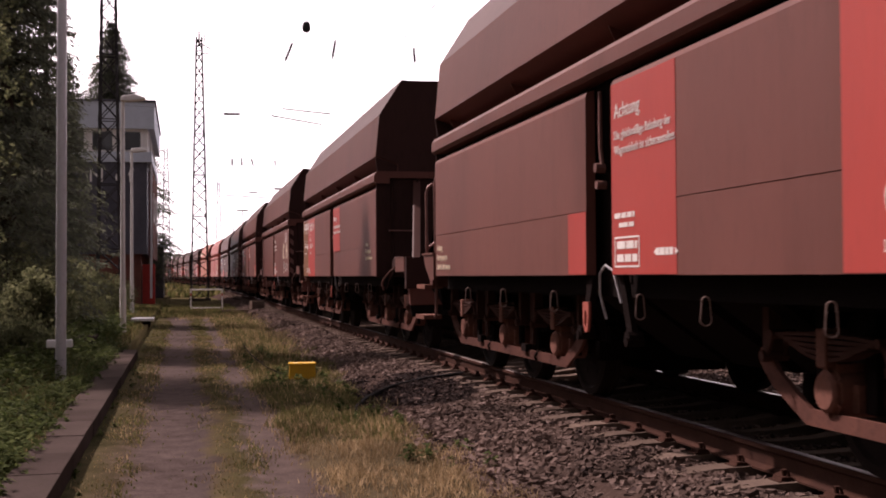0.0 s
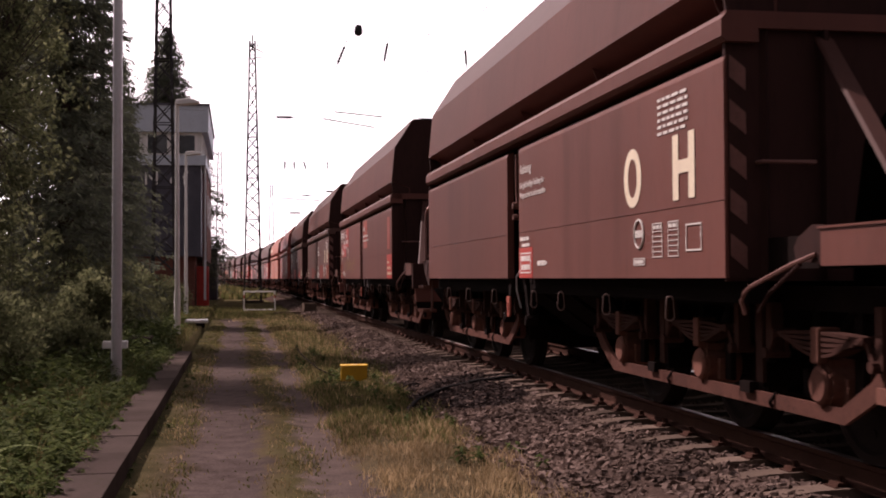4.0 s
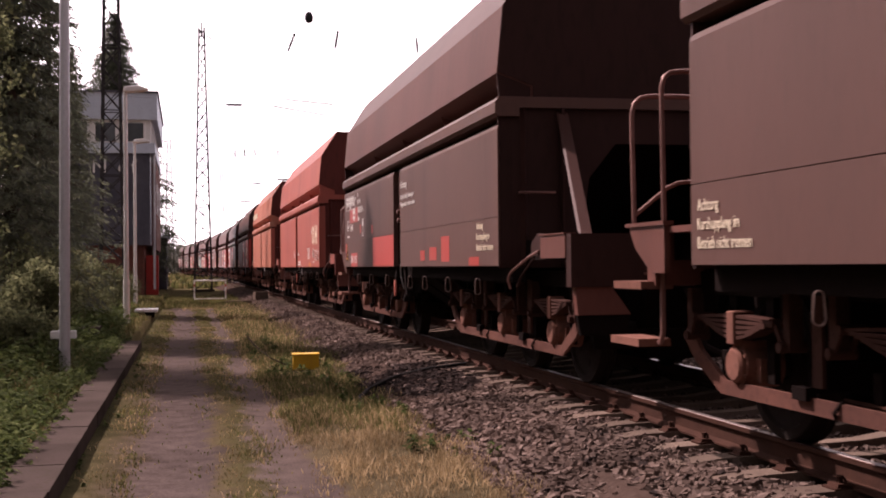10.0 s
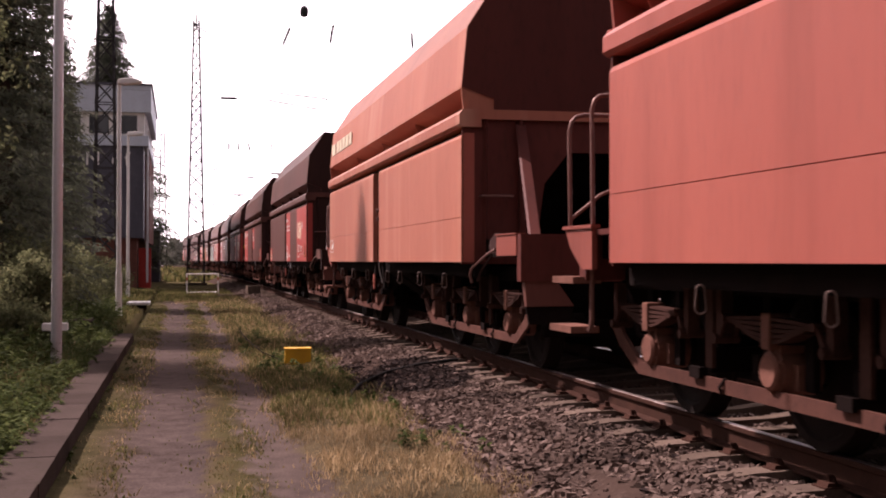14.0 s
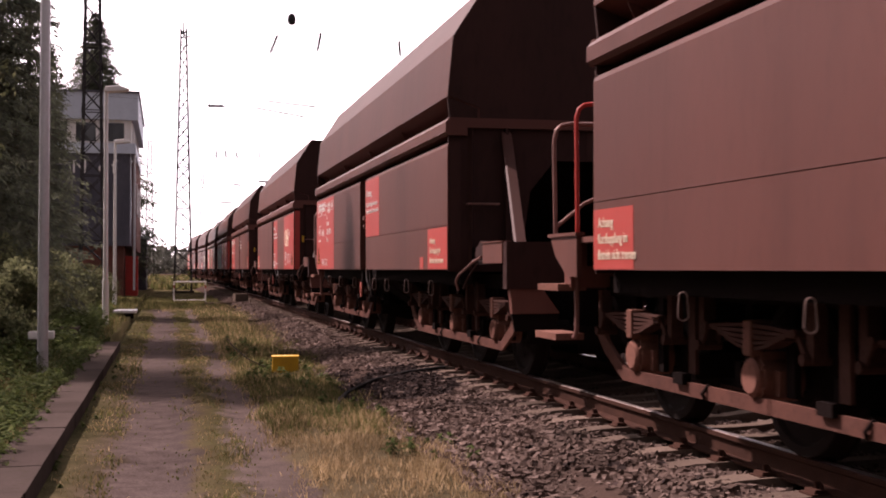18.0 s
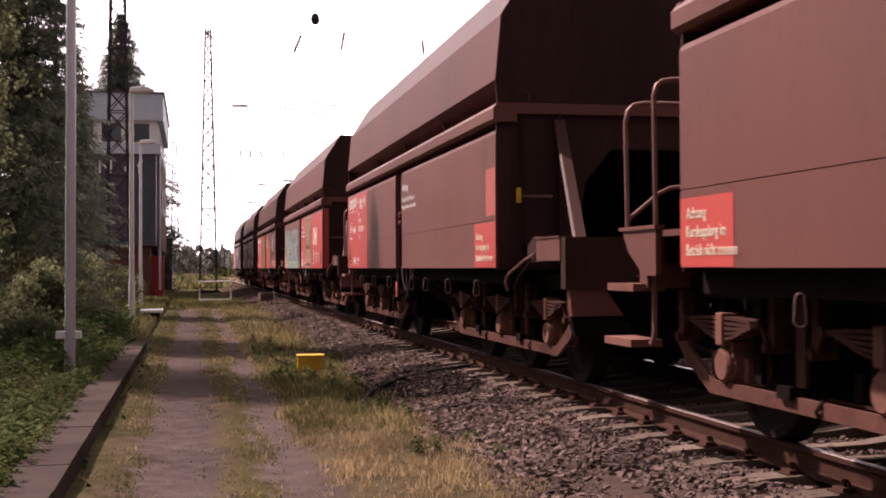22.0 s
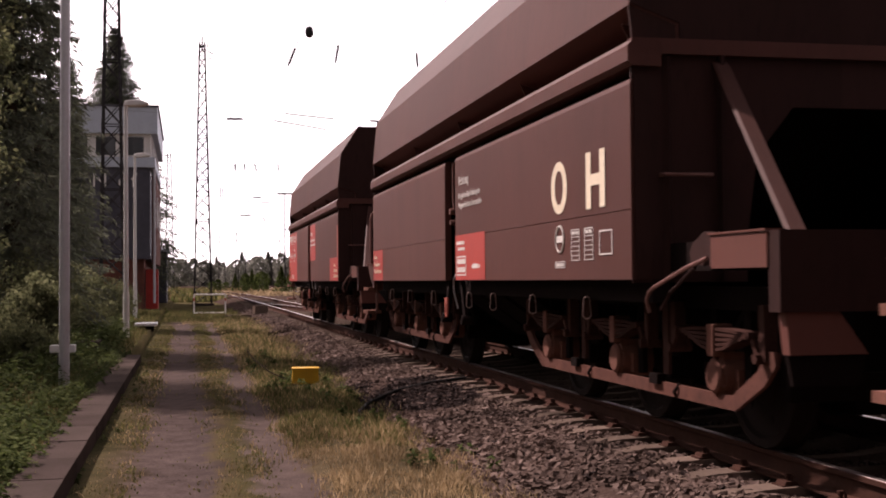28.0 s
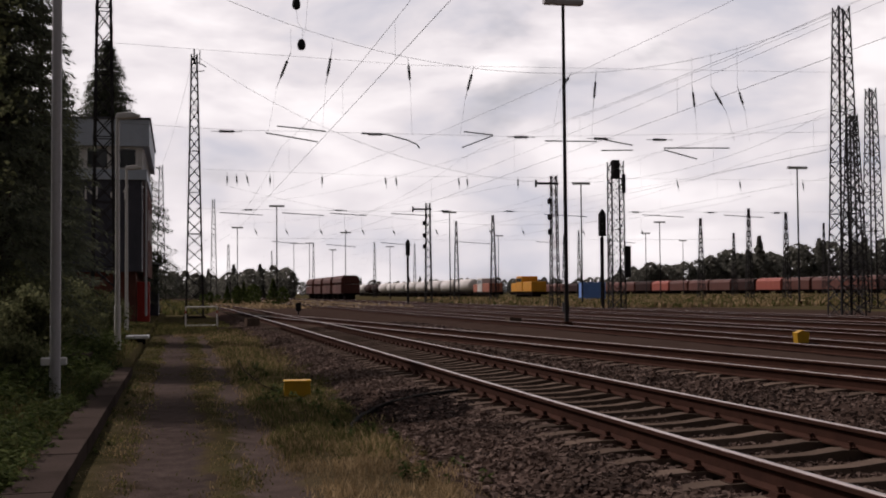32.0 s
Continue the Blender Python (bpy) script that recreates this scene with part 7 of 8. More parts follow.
def spruce(x, y, h, r, label, seed, sprays=420):
    rnd = random.Random(seed)
    t = thing("spruce", label, "tree", pose(x, y, -0.4), "trees beside the signal box")
    bm = bmesh.new()
    for i in range(8):
        rod(bm, (0.03 * math.sin(i), 0.02 * i % 0.05, h * i / 8), (0.03 * math.sin(i + 1), 0.02 * (i + 1) % 0.05, h * (i + 1) / 8), 0.20 * (1 - i / 8.5), 9, 0.20 * (1 - (i + 1) / 8.5), False)
    part("trunk", bm, M["bark"], t)
    V, F, limbs = [], [], bmesh.new()
    for _ in range(sprays):
        step = 0.42 / h
        u = min(0.995, max(0.0, step * round(rnd.random() ** 0.85 / step) + rnd.gauss(0, 0.004)))
        z = h * (0.08 + 0.92 * u)
        ln = r * (1 - u) ** 0.8 * rnd.uniform(0.55, 1.12) + 0.18
        a = rnd.uniform(0, 6.283)
        d = Vector((math.cos(a), math.sin(a), 0))
        e = Vector((-math.sin(a), math.cos(a), 0))
        droop = rnd.uniform(0.15, 0.42)
        if rnd.random() < 0.3:
            rod(limbs, (0, 0, z), d * ln * 0.9 + Vector((0, 0, z - droop * ln * 0.8)), 0.022, 4, 0.006, False)
        n = max(8, int(ln * 46))
        for j in range(n):
            s = (j + rnd.random()) / n
            c = d * ln * s + Vector((0, 0, z - droop * ln * s * s + 0.08 * ln * s))
            spread = 0.34 * ln * (1 - s) * (0.35 + s) + 0.06
            c += e * rnd.uniform(-spread, spread) + Vector((0, 0, rnd.uniform(-0.16, 0.03)))
            q = (e * rnd.uniform(-1, 1) + d * rnd.uniform(0.1, 1) + Vector((0, 0, rnd.uniform(-0.9, 0.05)))).normalized() * rnd.uniform(0.10, 0.24)
            w = q.cross(Vector((rnd.uniform(-1, 1), rnd.uniform(-1, 1), 1))).normalized() * rnd.uniform(0.008, 0.020)
            k = len(V)
            V += [c - w, c + q * 0.5 - w * 1.3, c + q, c + q * 0.5 + w * 1.3, c + w]
            F.append((k, k + 1, k + 2, k + 3, k + 4))
    tagged(part("branch_frame", limbs, M["bark"], t), "", "", "", "stuff")
    ob = new("crown", raw([tuple(v) for v in V], F, "crown", M["needle"]))
    ob.parent = t


def leafy(name, x, y, h, r, z0, label, seed, clumps, per, leaf=0.05, material="leaf", trunk=0.11, group="", squash=1.0):
    rnd = random.Random(seed)
    t = thing(name, label, "tree" if name != "bush" else "bush", pose(x, y, -0.36), group)
    limbs = bmesh.new()
    V, F = [], []
    top = Vector((rnd.uniform(-0.2, 0.2), rnd.uniform(-0.2, 0.2), z0 + (h - z0) * 0.35))
    if trunk:
        bm = bmesh.new()
        rod(bm, (0, 0, 0), top * 0.5 + Vector((0.05, 0, 0)), trunk, 9, trunk * 0.75, False)
        rod(bm, top * 0.5 + Vector((0.05, 0, 0)), top, trunk * 0.75, 9, trunk * 0.5, False)
        part("trunk", bm, M["bark"], t)
    for _ in range(clumps):
        d = rand_dir(rnd)
        k = rnd.random() ** 0.45
        c = Vector((d.x * r * k, d.y * r * k * squash, z0 + (h - z0) * (0.5 + 0.5 * d.z * k)))
        rod(limbs, top if trunk else (c.x * 0.3, c.y * 0.3, 0), c, 0.02 if trunk else 0.008, 4, 0.004, False)
        cr = rnd.uniform(0.20, 0.42) * (r / 1.6) ** 0.6
        for j in range(per):
            p = c + rand_dir(rnd) * cr * rnd.random() ** 0.4
            n = (rand_dir(rnd) + Vector((0, 0, 0.6))).normalized()
            u = n.orthogonal().normalized()
            u = (u * math.cos(j) + n.cross(u) * math.sin(j)).normalized()
            w = n.cross(u)
            s = leaf * rnd.uniform(0.6, 1.3)
            q = len(V)
            V += [p - u * s, p + w * s * 0.55, p + u * s * 1.1, p - w * s * 0.55]
            F.append((q, q + 1, q + 2, q + 3))
    tagged(part("branch_frame", limbs, M["bark"], t), "", "", "", "stuff")
    ob = new("crown", raw([tuple(v) for v in V], F, "crown", M[material]))
    ob.parent = t
    return t


spruce(-3.5, 26.0, 12.6, 1.75, "tall dark green spruce with drooping branches", 31, 760)
spruce(-4.9, 29.0, 12.0, 2.4, "dark spruce at the back of the group", 37, 620)
spruce(-4.4, 80.0, 17.8, 4.9, "tall pointed spruce behind the signal box", 33, 1900)
spruce(-6.4, 50.0, 10.0, 2.2, "dark spruce deep in shade", 34, 420)
spruce(-4.85, 54.0, 10.9, 1.5, "dark spruce before the signal box", 38, 620)
spruce(-4.2, 40.0, 11.8, 2.3, "dark spruce deep in shade", 36, 460)
leafy("maple", -4.0, 20.3, 10.6, 1.5, 0.7, "tall broad-leaved tree with dull green leaves", 41, 360, 75, 0.048)
# second maple stands out of view, added only for its shadow
leafy("maple", -5.2, 16.5, 5.4, 1.4, 0.6, "out-of-view broad-leaved tree that shades the bank", 42, 240, 70, 0.046)
leafy("bush", -2.35, 21.0, 1.55, 0.6, 0.1, "pale-leaved elder bush in the sun", 91, 110, 60, 0.04, "leaf", 0, "bushes on the bank")
for i, (x, y, h, r) in enumerate(((-2.75, 24.5, 1.9, 0.9), (-3.6, 20.0, 2.0, 1.1), (-2.6, 29.0, 1.7, 0.9), (-3.1, 34.0, 2.0, 1.1), (-3.2, 16.0, 1.25, 0.85), (-2.5, 40.0, 1.5, 0.9), (-4.4, 27.0, 2.6, 1.3), (-3.0, 50.0, 1.6, 1.2), (-2.35, 19.2, 0.8, 0.55), (-3.9, 13.0, 1.3, 0.9))):
    leafy("bush", x, y, h, r, 0.0, "dense leafy bush on the bank", 60 + i, 90, 60, 0.038, "leaf", 0, "bushes on the bank")


# ------------------------------------------------------------------ overhead line
def lattice(name, x, y, h, w0, w1, label, z=-0.4, group="lattice masts", turn=0.0, panels=None):
    """A tapered four-legged mast with crossed bracing."""
    t = thing(name, label, "mast", pose(x, y, z, 0, 0, turn), group)
    n = panels or max(8, int(h / 0.85))

    def at(i, a, b):
        u = i / n
        w = (w0 + (w1 - w0) * u) / 2
        return Vector((a * w, b * w, h * u))
    for a in (-1, 1):
        for b in (-1, 1):
            bm = bmesh.new()
            p, q = at(0, a, b), at(n, a, b)
            d = 0.085
            for s0, s1 in (((0, -a * d), (0, 0.012 * -b)), ((0, 0.012 * -a), (0, -b * d))):
                vs = [bm.verts.new((r.x + i, r.y + j, r.z)) for r in (p, q) for i in s0 for j in s1]
                for f in ((0, 1, 3, 2), (4, 6, 7, 5), (0, 4, 5, 1), (2, 3, 7, 6), (0, 2, 6, 4), (1, 5, 7, 3)):
                    bm.faces.new([vs[i] for i in f])
            part("leg", bm, M["mast"], t)
    bm = bmesh.new()
    for i in range(n):
        for side in range(4):
            c = ((-1, -1), (1, -1), (1, 1), (-1, 1))
            a, b = c[side], c[(side + 1) % 4]
            rod(bm, at(i, *a), at(i + 1, *b), 0.026, 4, None, False)
            rod(bm, at(i, *b), at(i + 1, *a), 0.026, 4, None, False)
            if i % 3 == 0:
                rod(bm, at(i, *a), at(i, *b), 0.028, 4, None, False)
    ob = part("bracing", bm, M["mast"], t)
    tagged(ob, "", "", "", "stuff")
    bm = bmesh.new()
    box(bm, -w0 * 0.6, w0 * 0.6, -w0 * 0.6, w0 * 0.6, -0.2, 0.08)
    part("footing", bm, M["kerb"], t)
    return t


m1 = lattice("lattice_mast", -2.88, 50.0, 16.3, 1.0, 0.50, "tall dark lattice mast of the overhead line")
m2 = lattice("lattice_mast", 1.02, 78.0, 16.6, 1.15, 0.40, "tall dark lattice mast of the overhead line")
lattice("lattice_mast", -1.93, 146.0, 16.6, 1.15, 0.45, "tall dark lattice mast of the overhead line")
lattice("lattice_mast", 5.54, 196.0, 16.5, 1.15, 0.45, "tall dark lattice mast of the overhead line")
r1 = lattice("lattice_mast", 31.9, 53.8, 15.3, 1.35, 0.62, "heavy dark lattice mast of the overhead line")
lattice("lattice_mast", 37.3, 62.0, 11.3, 1.2, 0.5, "heavy dark lattice mast of the overhead line")
lattice("lattice_mast", 46.6, 75.0, 15.2, 1.3, 0.55, "heavy dark lattice mast of the overhead line")
for x, y, h in ((42.3, 184, 12.5), (39.3, 150, 11.2), (69.2, 139, 11.5), (68.2, 151, 11.0), (75.3, 141, 11.2), (91.8, 190, 11.0), (9.5, 237, 11.0), (88, 260, 15), (110, 300, 15), (64, 330, 15), (48, 300, 14), (36, 330, 15), (120, 210, 14), (78, 240, 13), (27, 360, 14)):
    lattice("lattice_mast", x, y, h, 0.9, 0.3, "distant lattice mast over the yard", -0.4, "distant masts", 0, 9)


def mast_head():
    """Bracket arms and spikes on the heads of the nearer masts."""
    for m, h in ((m2, 16.6),):
        bm = bmesh.new()
        rod(bm, (0.0, 0, h - 0.6), (0.0, 0, h + 0.35), 0.05, 6)
        rod(bm, (-0.15, 0, h - 0.3), (0.75, 0, h - 0.75), 0.035, 6)
        rod(bm, (0, 0, h - 1.1), (0.65, 0, h - 1.0), 0.03, 6)
        rod(bm, (0.35, 0, h - 0.5), (0.35, 0, h + 0.3), 0.03, 6)
        part("head_bracket", bm, M["mast"], m)


mast_head()


def wire(name, pts, r, label, material="wire", category="wire", group="overhead wires"):
    bm = bmesh.new()
    pipe(bm, pts, r, 4)
    return put(name, bm, M[material], label, category, group)


def sagging(p, q, sag, n=18):
    p, q = Vector(p), Vector(q)
    return [p.lerp(q, i / n) - Vector((0, 0, 4 * sag * (i / n) * (1 - i / n))) for i in range(n + 1)]


def span_z(x, x0, z0, x1, z1, sag):
    u = (x - x0) / (x1 - x0)
    return z0 + (z1 - z0) * u - 4 * sag * u * (1 - u)


SPAN1 = (-2.88, 15.3, 31.9, 14.8, 4.25)
SPAN2 = (1.02, 16.2, 47.0, 14.6, 7.1)
wire("span_wire", sagging((-2.88, 50, 15.3), (31.9, 53.5, 14.8), 4.25, 28), 0.0096, "slack steel span wire from mast to mast")
wire("span_wire", sagging((1.02, 78, 16.2), (46.6, 77, 14.6), 7.1, 28), 0.0108, "slack steel span wire from mast to mast")
wire("span_wire", [(-2.88, 50, 11.15), (10, 51.2, 10.85), (31.9, 53.5, 11.6)], 0.0060, "taut steel cross wire between two masts")
wire("span_wire", [(-2.88, 50, 7.95), (2, 50.5, 7.80), (15, 52, 7.95), (31.9, 53.5, 8.7)], 0.0066, "taut steel cross wire between two masts")
wire("span_wire", [(1.02, 78, 6.45), (14, 78, 6.33), (46.6, 77, 6.4)], 0.0072, "taut steel cross wire between two masts")
wire("span_wire", [(1.02, 78, 8.95), (14, 78, 8.65), (46.6, 77, 8.6)], 0.0060, "taut steel cross wire between two masts")


def insulator(p, q, group="insulators", size=0.055):
    """A ribbed rod insulator hung between two points of wire."""
    p, q = Vector(p), Vector(q)
    t = thing("insulator", "dark ribbed rod insulator in the overhead line", "insulator", None, group)
    d = q - p
    bm = bmesh.new()
    rod(bm, p, q, 0.014, 5)
    part("link", bm, M["wire"], t)
    bm = bmesh.new()
    for i in range(6):
        a = p + d * (0.28 + 0.075 * i)
        rod(bm, a, a + d * 0.035, size, 8, size * 0.7)
    rod(bm, p + d * 0.25, p + d * 0.75, size * 0.5, 6)
    part("ribbed_body", bm, M["black"], t)


for x0, z0, x1, z1 in ((4.70, 11.3, 4.10, 9.8), (6.46, 11.5, 6.18, 9.95), (9.76, 11.2, 9.86, 9.95), (12.7, 10.95, 12.3, 9.5), (18.35, 10.8, 18.2, 9.3), (17.2, 10.8, 16.6, 9.9), (22.96, 10.4, 23.1, 9.1), (23.9, 10.4, 24.6, 9.25), (25.2, 10.4, 25.55, 9.3)):
    insulator((x0, 51.5, z0), (x1, 51.5, z1), "insulators of the first span", 0.075)
    wire("hanger_wire", [(x0, 51.5, span_z(x0, *SPAN1)), (x0, 51.5, z0)], 0.0060, "thin hanger wire under the span wire")
    wire("hanger_wire", [(x1, 51.5, z1), (x1 + (x1 - x0) * 0.6, 51.5, 7.9)], 0.0048, "thin hanger wire under an insulator")
for x0, x1 in ((3.06, 3.05), (3.62, 3.69), (4.22, 4.44), (5.76, 5.76), (9.1, 9.08), (13.2, 13.3), (13.9, 14.0), (18.1, 18.2), (18.7, 18.75), (22.2, 22.2), (28.5, 28.9), (33.5, 33.7), (38.2, 38.3), (43, 43.1)):
    insulator((x0, 78, 8.75), (x1, 78, 7.85), "insulators of the second span", 0.07)
for x in (2.0, 8.3, 14.8, 18.5, 21.3):
    insulator((x - 0.65, 51.4, 7.85), (x + 0.65, 51.4, 7.85), "insulators of the first span", 0.08)
for x in (4.4, 10.2, 17.2, 21.6, 30.5, 36, 41):
    insulator((x - 0.5, 78, 6.38), (x + 0.5, 78, 6.38), "insulators of the second span", 0.07)
for x0, z0, x1, z1 in ((3.62, 7.82, 5.8, 7.48), (4.1, 8.12, 6.15, 7.94), (12.2, 8.04, 13.5, 7.92), (12.1, 7.34, 13.5, 7.88), (18.6, 7.81, 20.0, 7.58), (18.5, 7.32, 20.0, 7.36), (21.5, 7.48, 24.7, 7.53), (21.5, 7.4, 23.1, 7.0), (15.9, 7.7, 18.3, 7.72)):
    wire("registration_arm", [(x0, 51.4, z0), (x1, 51.4, z1)], 0.034, "thin steel registration arm", "mast", "registration arm", "registration arms")
wire("registration_arm", [(7.7, 51.4, 7.9), (8.8, 51.4, 7.85), (9.7, 51.4, 7.62), (10.1, 51.4, 7.45), (10.23, 51.4, 7.28)], 0.034, "bent steel registration arm", "mast", "registration arm", "registration arms")
for x0, x1 in ((2.6, 5.3), (6.5, 9.2), (9.6, 12.0), (13.6, 16.4), (24, 27), (31, 34), (37, 40)):
    wire("registration_arm", [(x0, 78, 6.2), (x1, 78, 6.05)], 0.034, "thin steel registration arm", "mast", "registration arm", "registration arms")


wire("span_wire", sagging((5.0, 120, 11.5), (60, 120, 11.0), 3.4, 24), 0.012, "slack steel span wire far down the yard")
wire("span_wire", [(5.0, 120, 6.5), (30, 120, 6.3), (60, 120, 6.4)], 0.010, "taut steel cross wire far down the yard")
for x in (7.3, 10.3, 13.7, 16.2, 17.9, 21.0, 25.4, 31.0, 34.5, 41.0, 47.5):
    insulator((x, 120, 7.5), (x + 0.35, 120, 6.7), "insulators of the third span", 0.09)
    wire("hanger_wire", [(x, 120, span_z(x, 5.0, 11.5, 60, 11.0, 3.4)), (x, 120, 7.5)], 0.008, "thin hanger wire far down the yard")
for x0, x1, z in ((9.0, 12.2, 5.9), (14.4, 17.3, 5.6), (19.8, 23.0, 5.8), (27.5, 31.4, 5.9), (36.0, 39.6, 5.9), (43.5, 46.8, 6.0)):
    wire("registration_arm", [(x0, 120, z + 0.25), (x1, 120, z)], 0.04, "thin steel registration arm", "mast", "registration arm", "registration arms")


def hanging_weights():
    for x, z in ((4.93, 13.35), (5.14, 11.62)):
        bm = bmesh.new()
        prof = [(0.03, 0.24), (0.12, 0.20), (0.17, 0.08), (0.18, -0.06), (0.15, -0.18), (0.06, -0.24)]
        rings = [[bm.verts.new((x + r * math.cos(6.28318 * i / 14), 51.4 + r * math.sin(6.28318 * i / 14), z + h)) for i in range(14)] for r, h in prof]
        for a, b in zip(rings, rings[1:]):
            for i in range(14):
                bm.faces.new((a[i], a[(i + 1) % 14], b[(i + 1) % 14], b[i]))
        bm.faces.new(rings[0]), bm.faces.new(rings[-1])
        put("line_lamp", bm, M["black"], "dark egg-shaped fitting hung on the span wire", "fitting", "fittings on the span wire", smooth=True)
    wire("hanger_wire", [(4.93, 51.4, 13.2), (4.98, 51.4, 12.6), (5.2, 51.4, 12.2), (5.14, 51.4, 11.8)], 0.0060, "looped hanger wire under the span")
    wire("hanger_wire", [(5.5, 51.4, 14.5), (5.3, 51.4, 12.2), (5.14, 51.4, 11.8)], 0.0060, "looped hanger wire under the span")


hanging_weights()


def catenary(centre, y0, y1, contact=5.75, messenger=7.0, step=55.0, ph=51.5):
    """Contact wire, sagging messenger and droppers over one track."""
    ys = [y0 + i * 4.0 for i in range(int((y1 - y0) / 4) + 1)]
    wire("contact_wire", [(centre(y), y, contact) for y in ys], 0.006, "grooved contact wire over the track")
    sag = lambda y: messenger - 0.75 + 3.0 * ((((y - ph) / step) % 1.0) - 0.5) ** 2
    wire("messenger_wire", [(centre(y), y, sag(y)) for y in ys], 0.005, "sagging messenger wire over the track")
    for y in ys[::2]:
        wire("dropper_wire", [(centre(y), y, contact), (centre(y), y, sag(y))], 0.003, "thin vertical dropper wire of the catenary")


catenary(main_x, 8, 200, 5.75, 7.3)
catenary(lambda y: 12.95, 14, 190, 5.75, 7.4)
catenary(lambda y: 21.4, 22, 230, 5.75, 7.4)
catenary(lambda y: 26.0 + 0.02 * y, 26, 230, 5.75, 7.4)
wire("feeder_line", sagging((36, 20, 19.5), (2.0, 150, 10.5), 2.2), 0.0084, "feeder cable crossing the yard")
wire("feeder_line", sagging((24.5, 20, 11.5), (14.0, 130, 7.6), 0.6), 0.0072, "feeder cable crossing the yard")
wire("feeder_line", sagging((31.9, 53.6, 14.6), (5.54, 196, 15.8), 3.0), 0.0084, "feeder cable from mast to mast")
wire("feeder_line", sagging((46.6, 75, 14.2), (5.54, 196, 12.0), 2.0), 0.0084, "feeder cable from mast to mast")
wire("feeder_line", sagging((60, 60, 14.2), (12, 160, 8.0), 1.5), 0.0084, "feeder cable from mast to mast")
wire("feeder_line", sagging((-2.0, 146, 16.0), (1.02, 78, 16.3), 0.8), 0.0084, "feeder cable from mast to mast")


# ------------------------------------------------------------------ yard
def lamp_mast(x, y, h, head=1.35, label="grey steel yard lamp mast with a long flat lamp head", r=0.075):
    t = thing("yard_lamp", label, "lamp mast", pose(x, y, -0.3), "yard lamp masts")
    bm = bmesh.new()
    rod(bm, (0, 0, 0), (0, 0, h), r, 10, r * 0.7)
    part("shaft", bm, M["mast"], t, "", True)
    bm = bmesh.new()
    rod(bm, (0, 0, -0.1), (0, 0, 0.35), 0.26, 12, 0.20)
    part("footing", bm, M["railrust"], t)
    bm = bmesh.new()
    prism(bm, [(-0.12, h), (0.12, h), (0.15, h + 0.10), (0.10, h + 0.20), (-0.10, h + 0.20), (-0.15, h + 0.10)], -head / 2, head / 2, "x")
    part("lamp_head", bm, M["galv"], t)
    bm = bmesh.new()
    prism(bm, [(-0.10, h - 0.02), (0.10, h - 0.02), (0.10, h), (-0.10, h)], -head / 2 + 0.06, head / 2 - 0.06, "x")
    part("lens", bm, M["tank"], t)


lamp_mast(12.55, 38.4, 10.9)
for x, y in ((11.0, 139), (27.0, 199), (25.6, 242), (8.75, 185), (33.2, 148), (36.5, 107), (49.7, 91), (69, 167), (22.5, 242), (56, 210), (80, 200), (45, 260), (100, 230), (35, 280)):
    lamp_mast(x, y, 11.2, 1.7, "distant yard lamp mast with a flat lamp head", 0.085)


def signal(x, y, h, label, dwarf=False):
    t = thing("signal", label, "railway signal", pose(x, y, -0.3), "light signals")
    bm = bmesh.new()
    box(bm, -0.05, 0.05, -0.05, 0.05, 0, h)
    part("post", bm, M["mast"], t)
    bm = bmesh.new()
    prism(bm, [(-0.21, h - 1.35), (0.21, h - 1.35), (0.21, h), (0.0, h + 0.32), (-0.21, h)], -0.12, 0.12)
    part("screen", bm, M["black"], t)
    for z in (h - 0.25, h - 0.65, h - 1.08):
        bm = bmesh.new()
        rod(bm, (0, -0.12, z), (0, -0.32, z), 0.10, 10)
        part("lamp_hood", bm, M["black"], t)
    bm = bmesh.new()
    box(bm, -0.12, 0.12, 0.05, 0.09, 0.4, h - 1.4)
    part("ladder", bm, M["mast"], t)


signal(22.2, 118, 6.3, "tall light signal with a dark screen")
signal(25.2, 70, 6.0, "tall light signal with a dark screen")
for x, y, h, arm in ((25.7, 125, 10.7, -1.6), (29.75, 94, 10.7, -1.5)):
    t = lattice("anchor_mast", x, y, h, 0.75, 0.5, "lattice anchor mast with a side arm", -0.3, "anchor masts")
    bm = bmesh.new()
    box(bm, arm, 0.4, -0.08, 0.08, h - 0.75, h - 0.55)
    part("side_arm", bm, M["mast"], t)
    bm = bmesh.new()
    rod(bm, (arm, 0, h - 0.95), (arm, 0, h - 0.35), 0.10, 8)
    part("end_fitting", bm, M["black"], t)
    for z in (h * 0.55, h * 0.66, h * 0.78):
        bm = bmesh.new()
        rod(bm, (-0.45, -0.3, z), (-0.45, -0.3, z + 0.45), 0.2, 8)
        part("weight", bm, M["black"], t)
t = lattice("anchor_mast", 27.4, 73.5, 9.6, 0.95, 0.85, "stout lattice anchor mast with stacked weights", -0.3, "anchor masts")
bm = bmesh.new()
box(bm, -0.22, 0.22, -0.22, 0.22, 8.5, 9.7)
part("head_box", bm, M["mast"], t)
bm = bmesh.new()
rod(bm, (0.75, 0, 2.2), (0.75, 0, 4.2), 0.22, 10)
part("weight_stack", bm, M["black"], t)
bm = bmesh.new()
rod(bm, (0.55, 0, 7.6), (0.55, 0, 8.8), 0.14, 8)
part("tension_wheel", bm, M["black"], t)

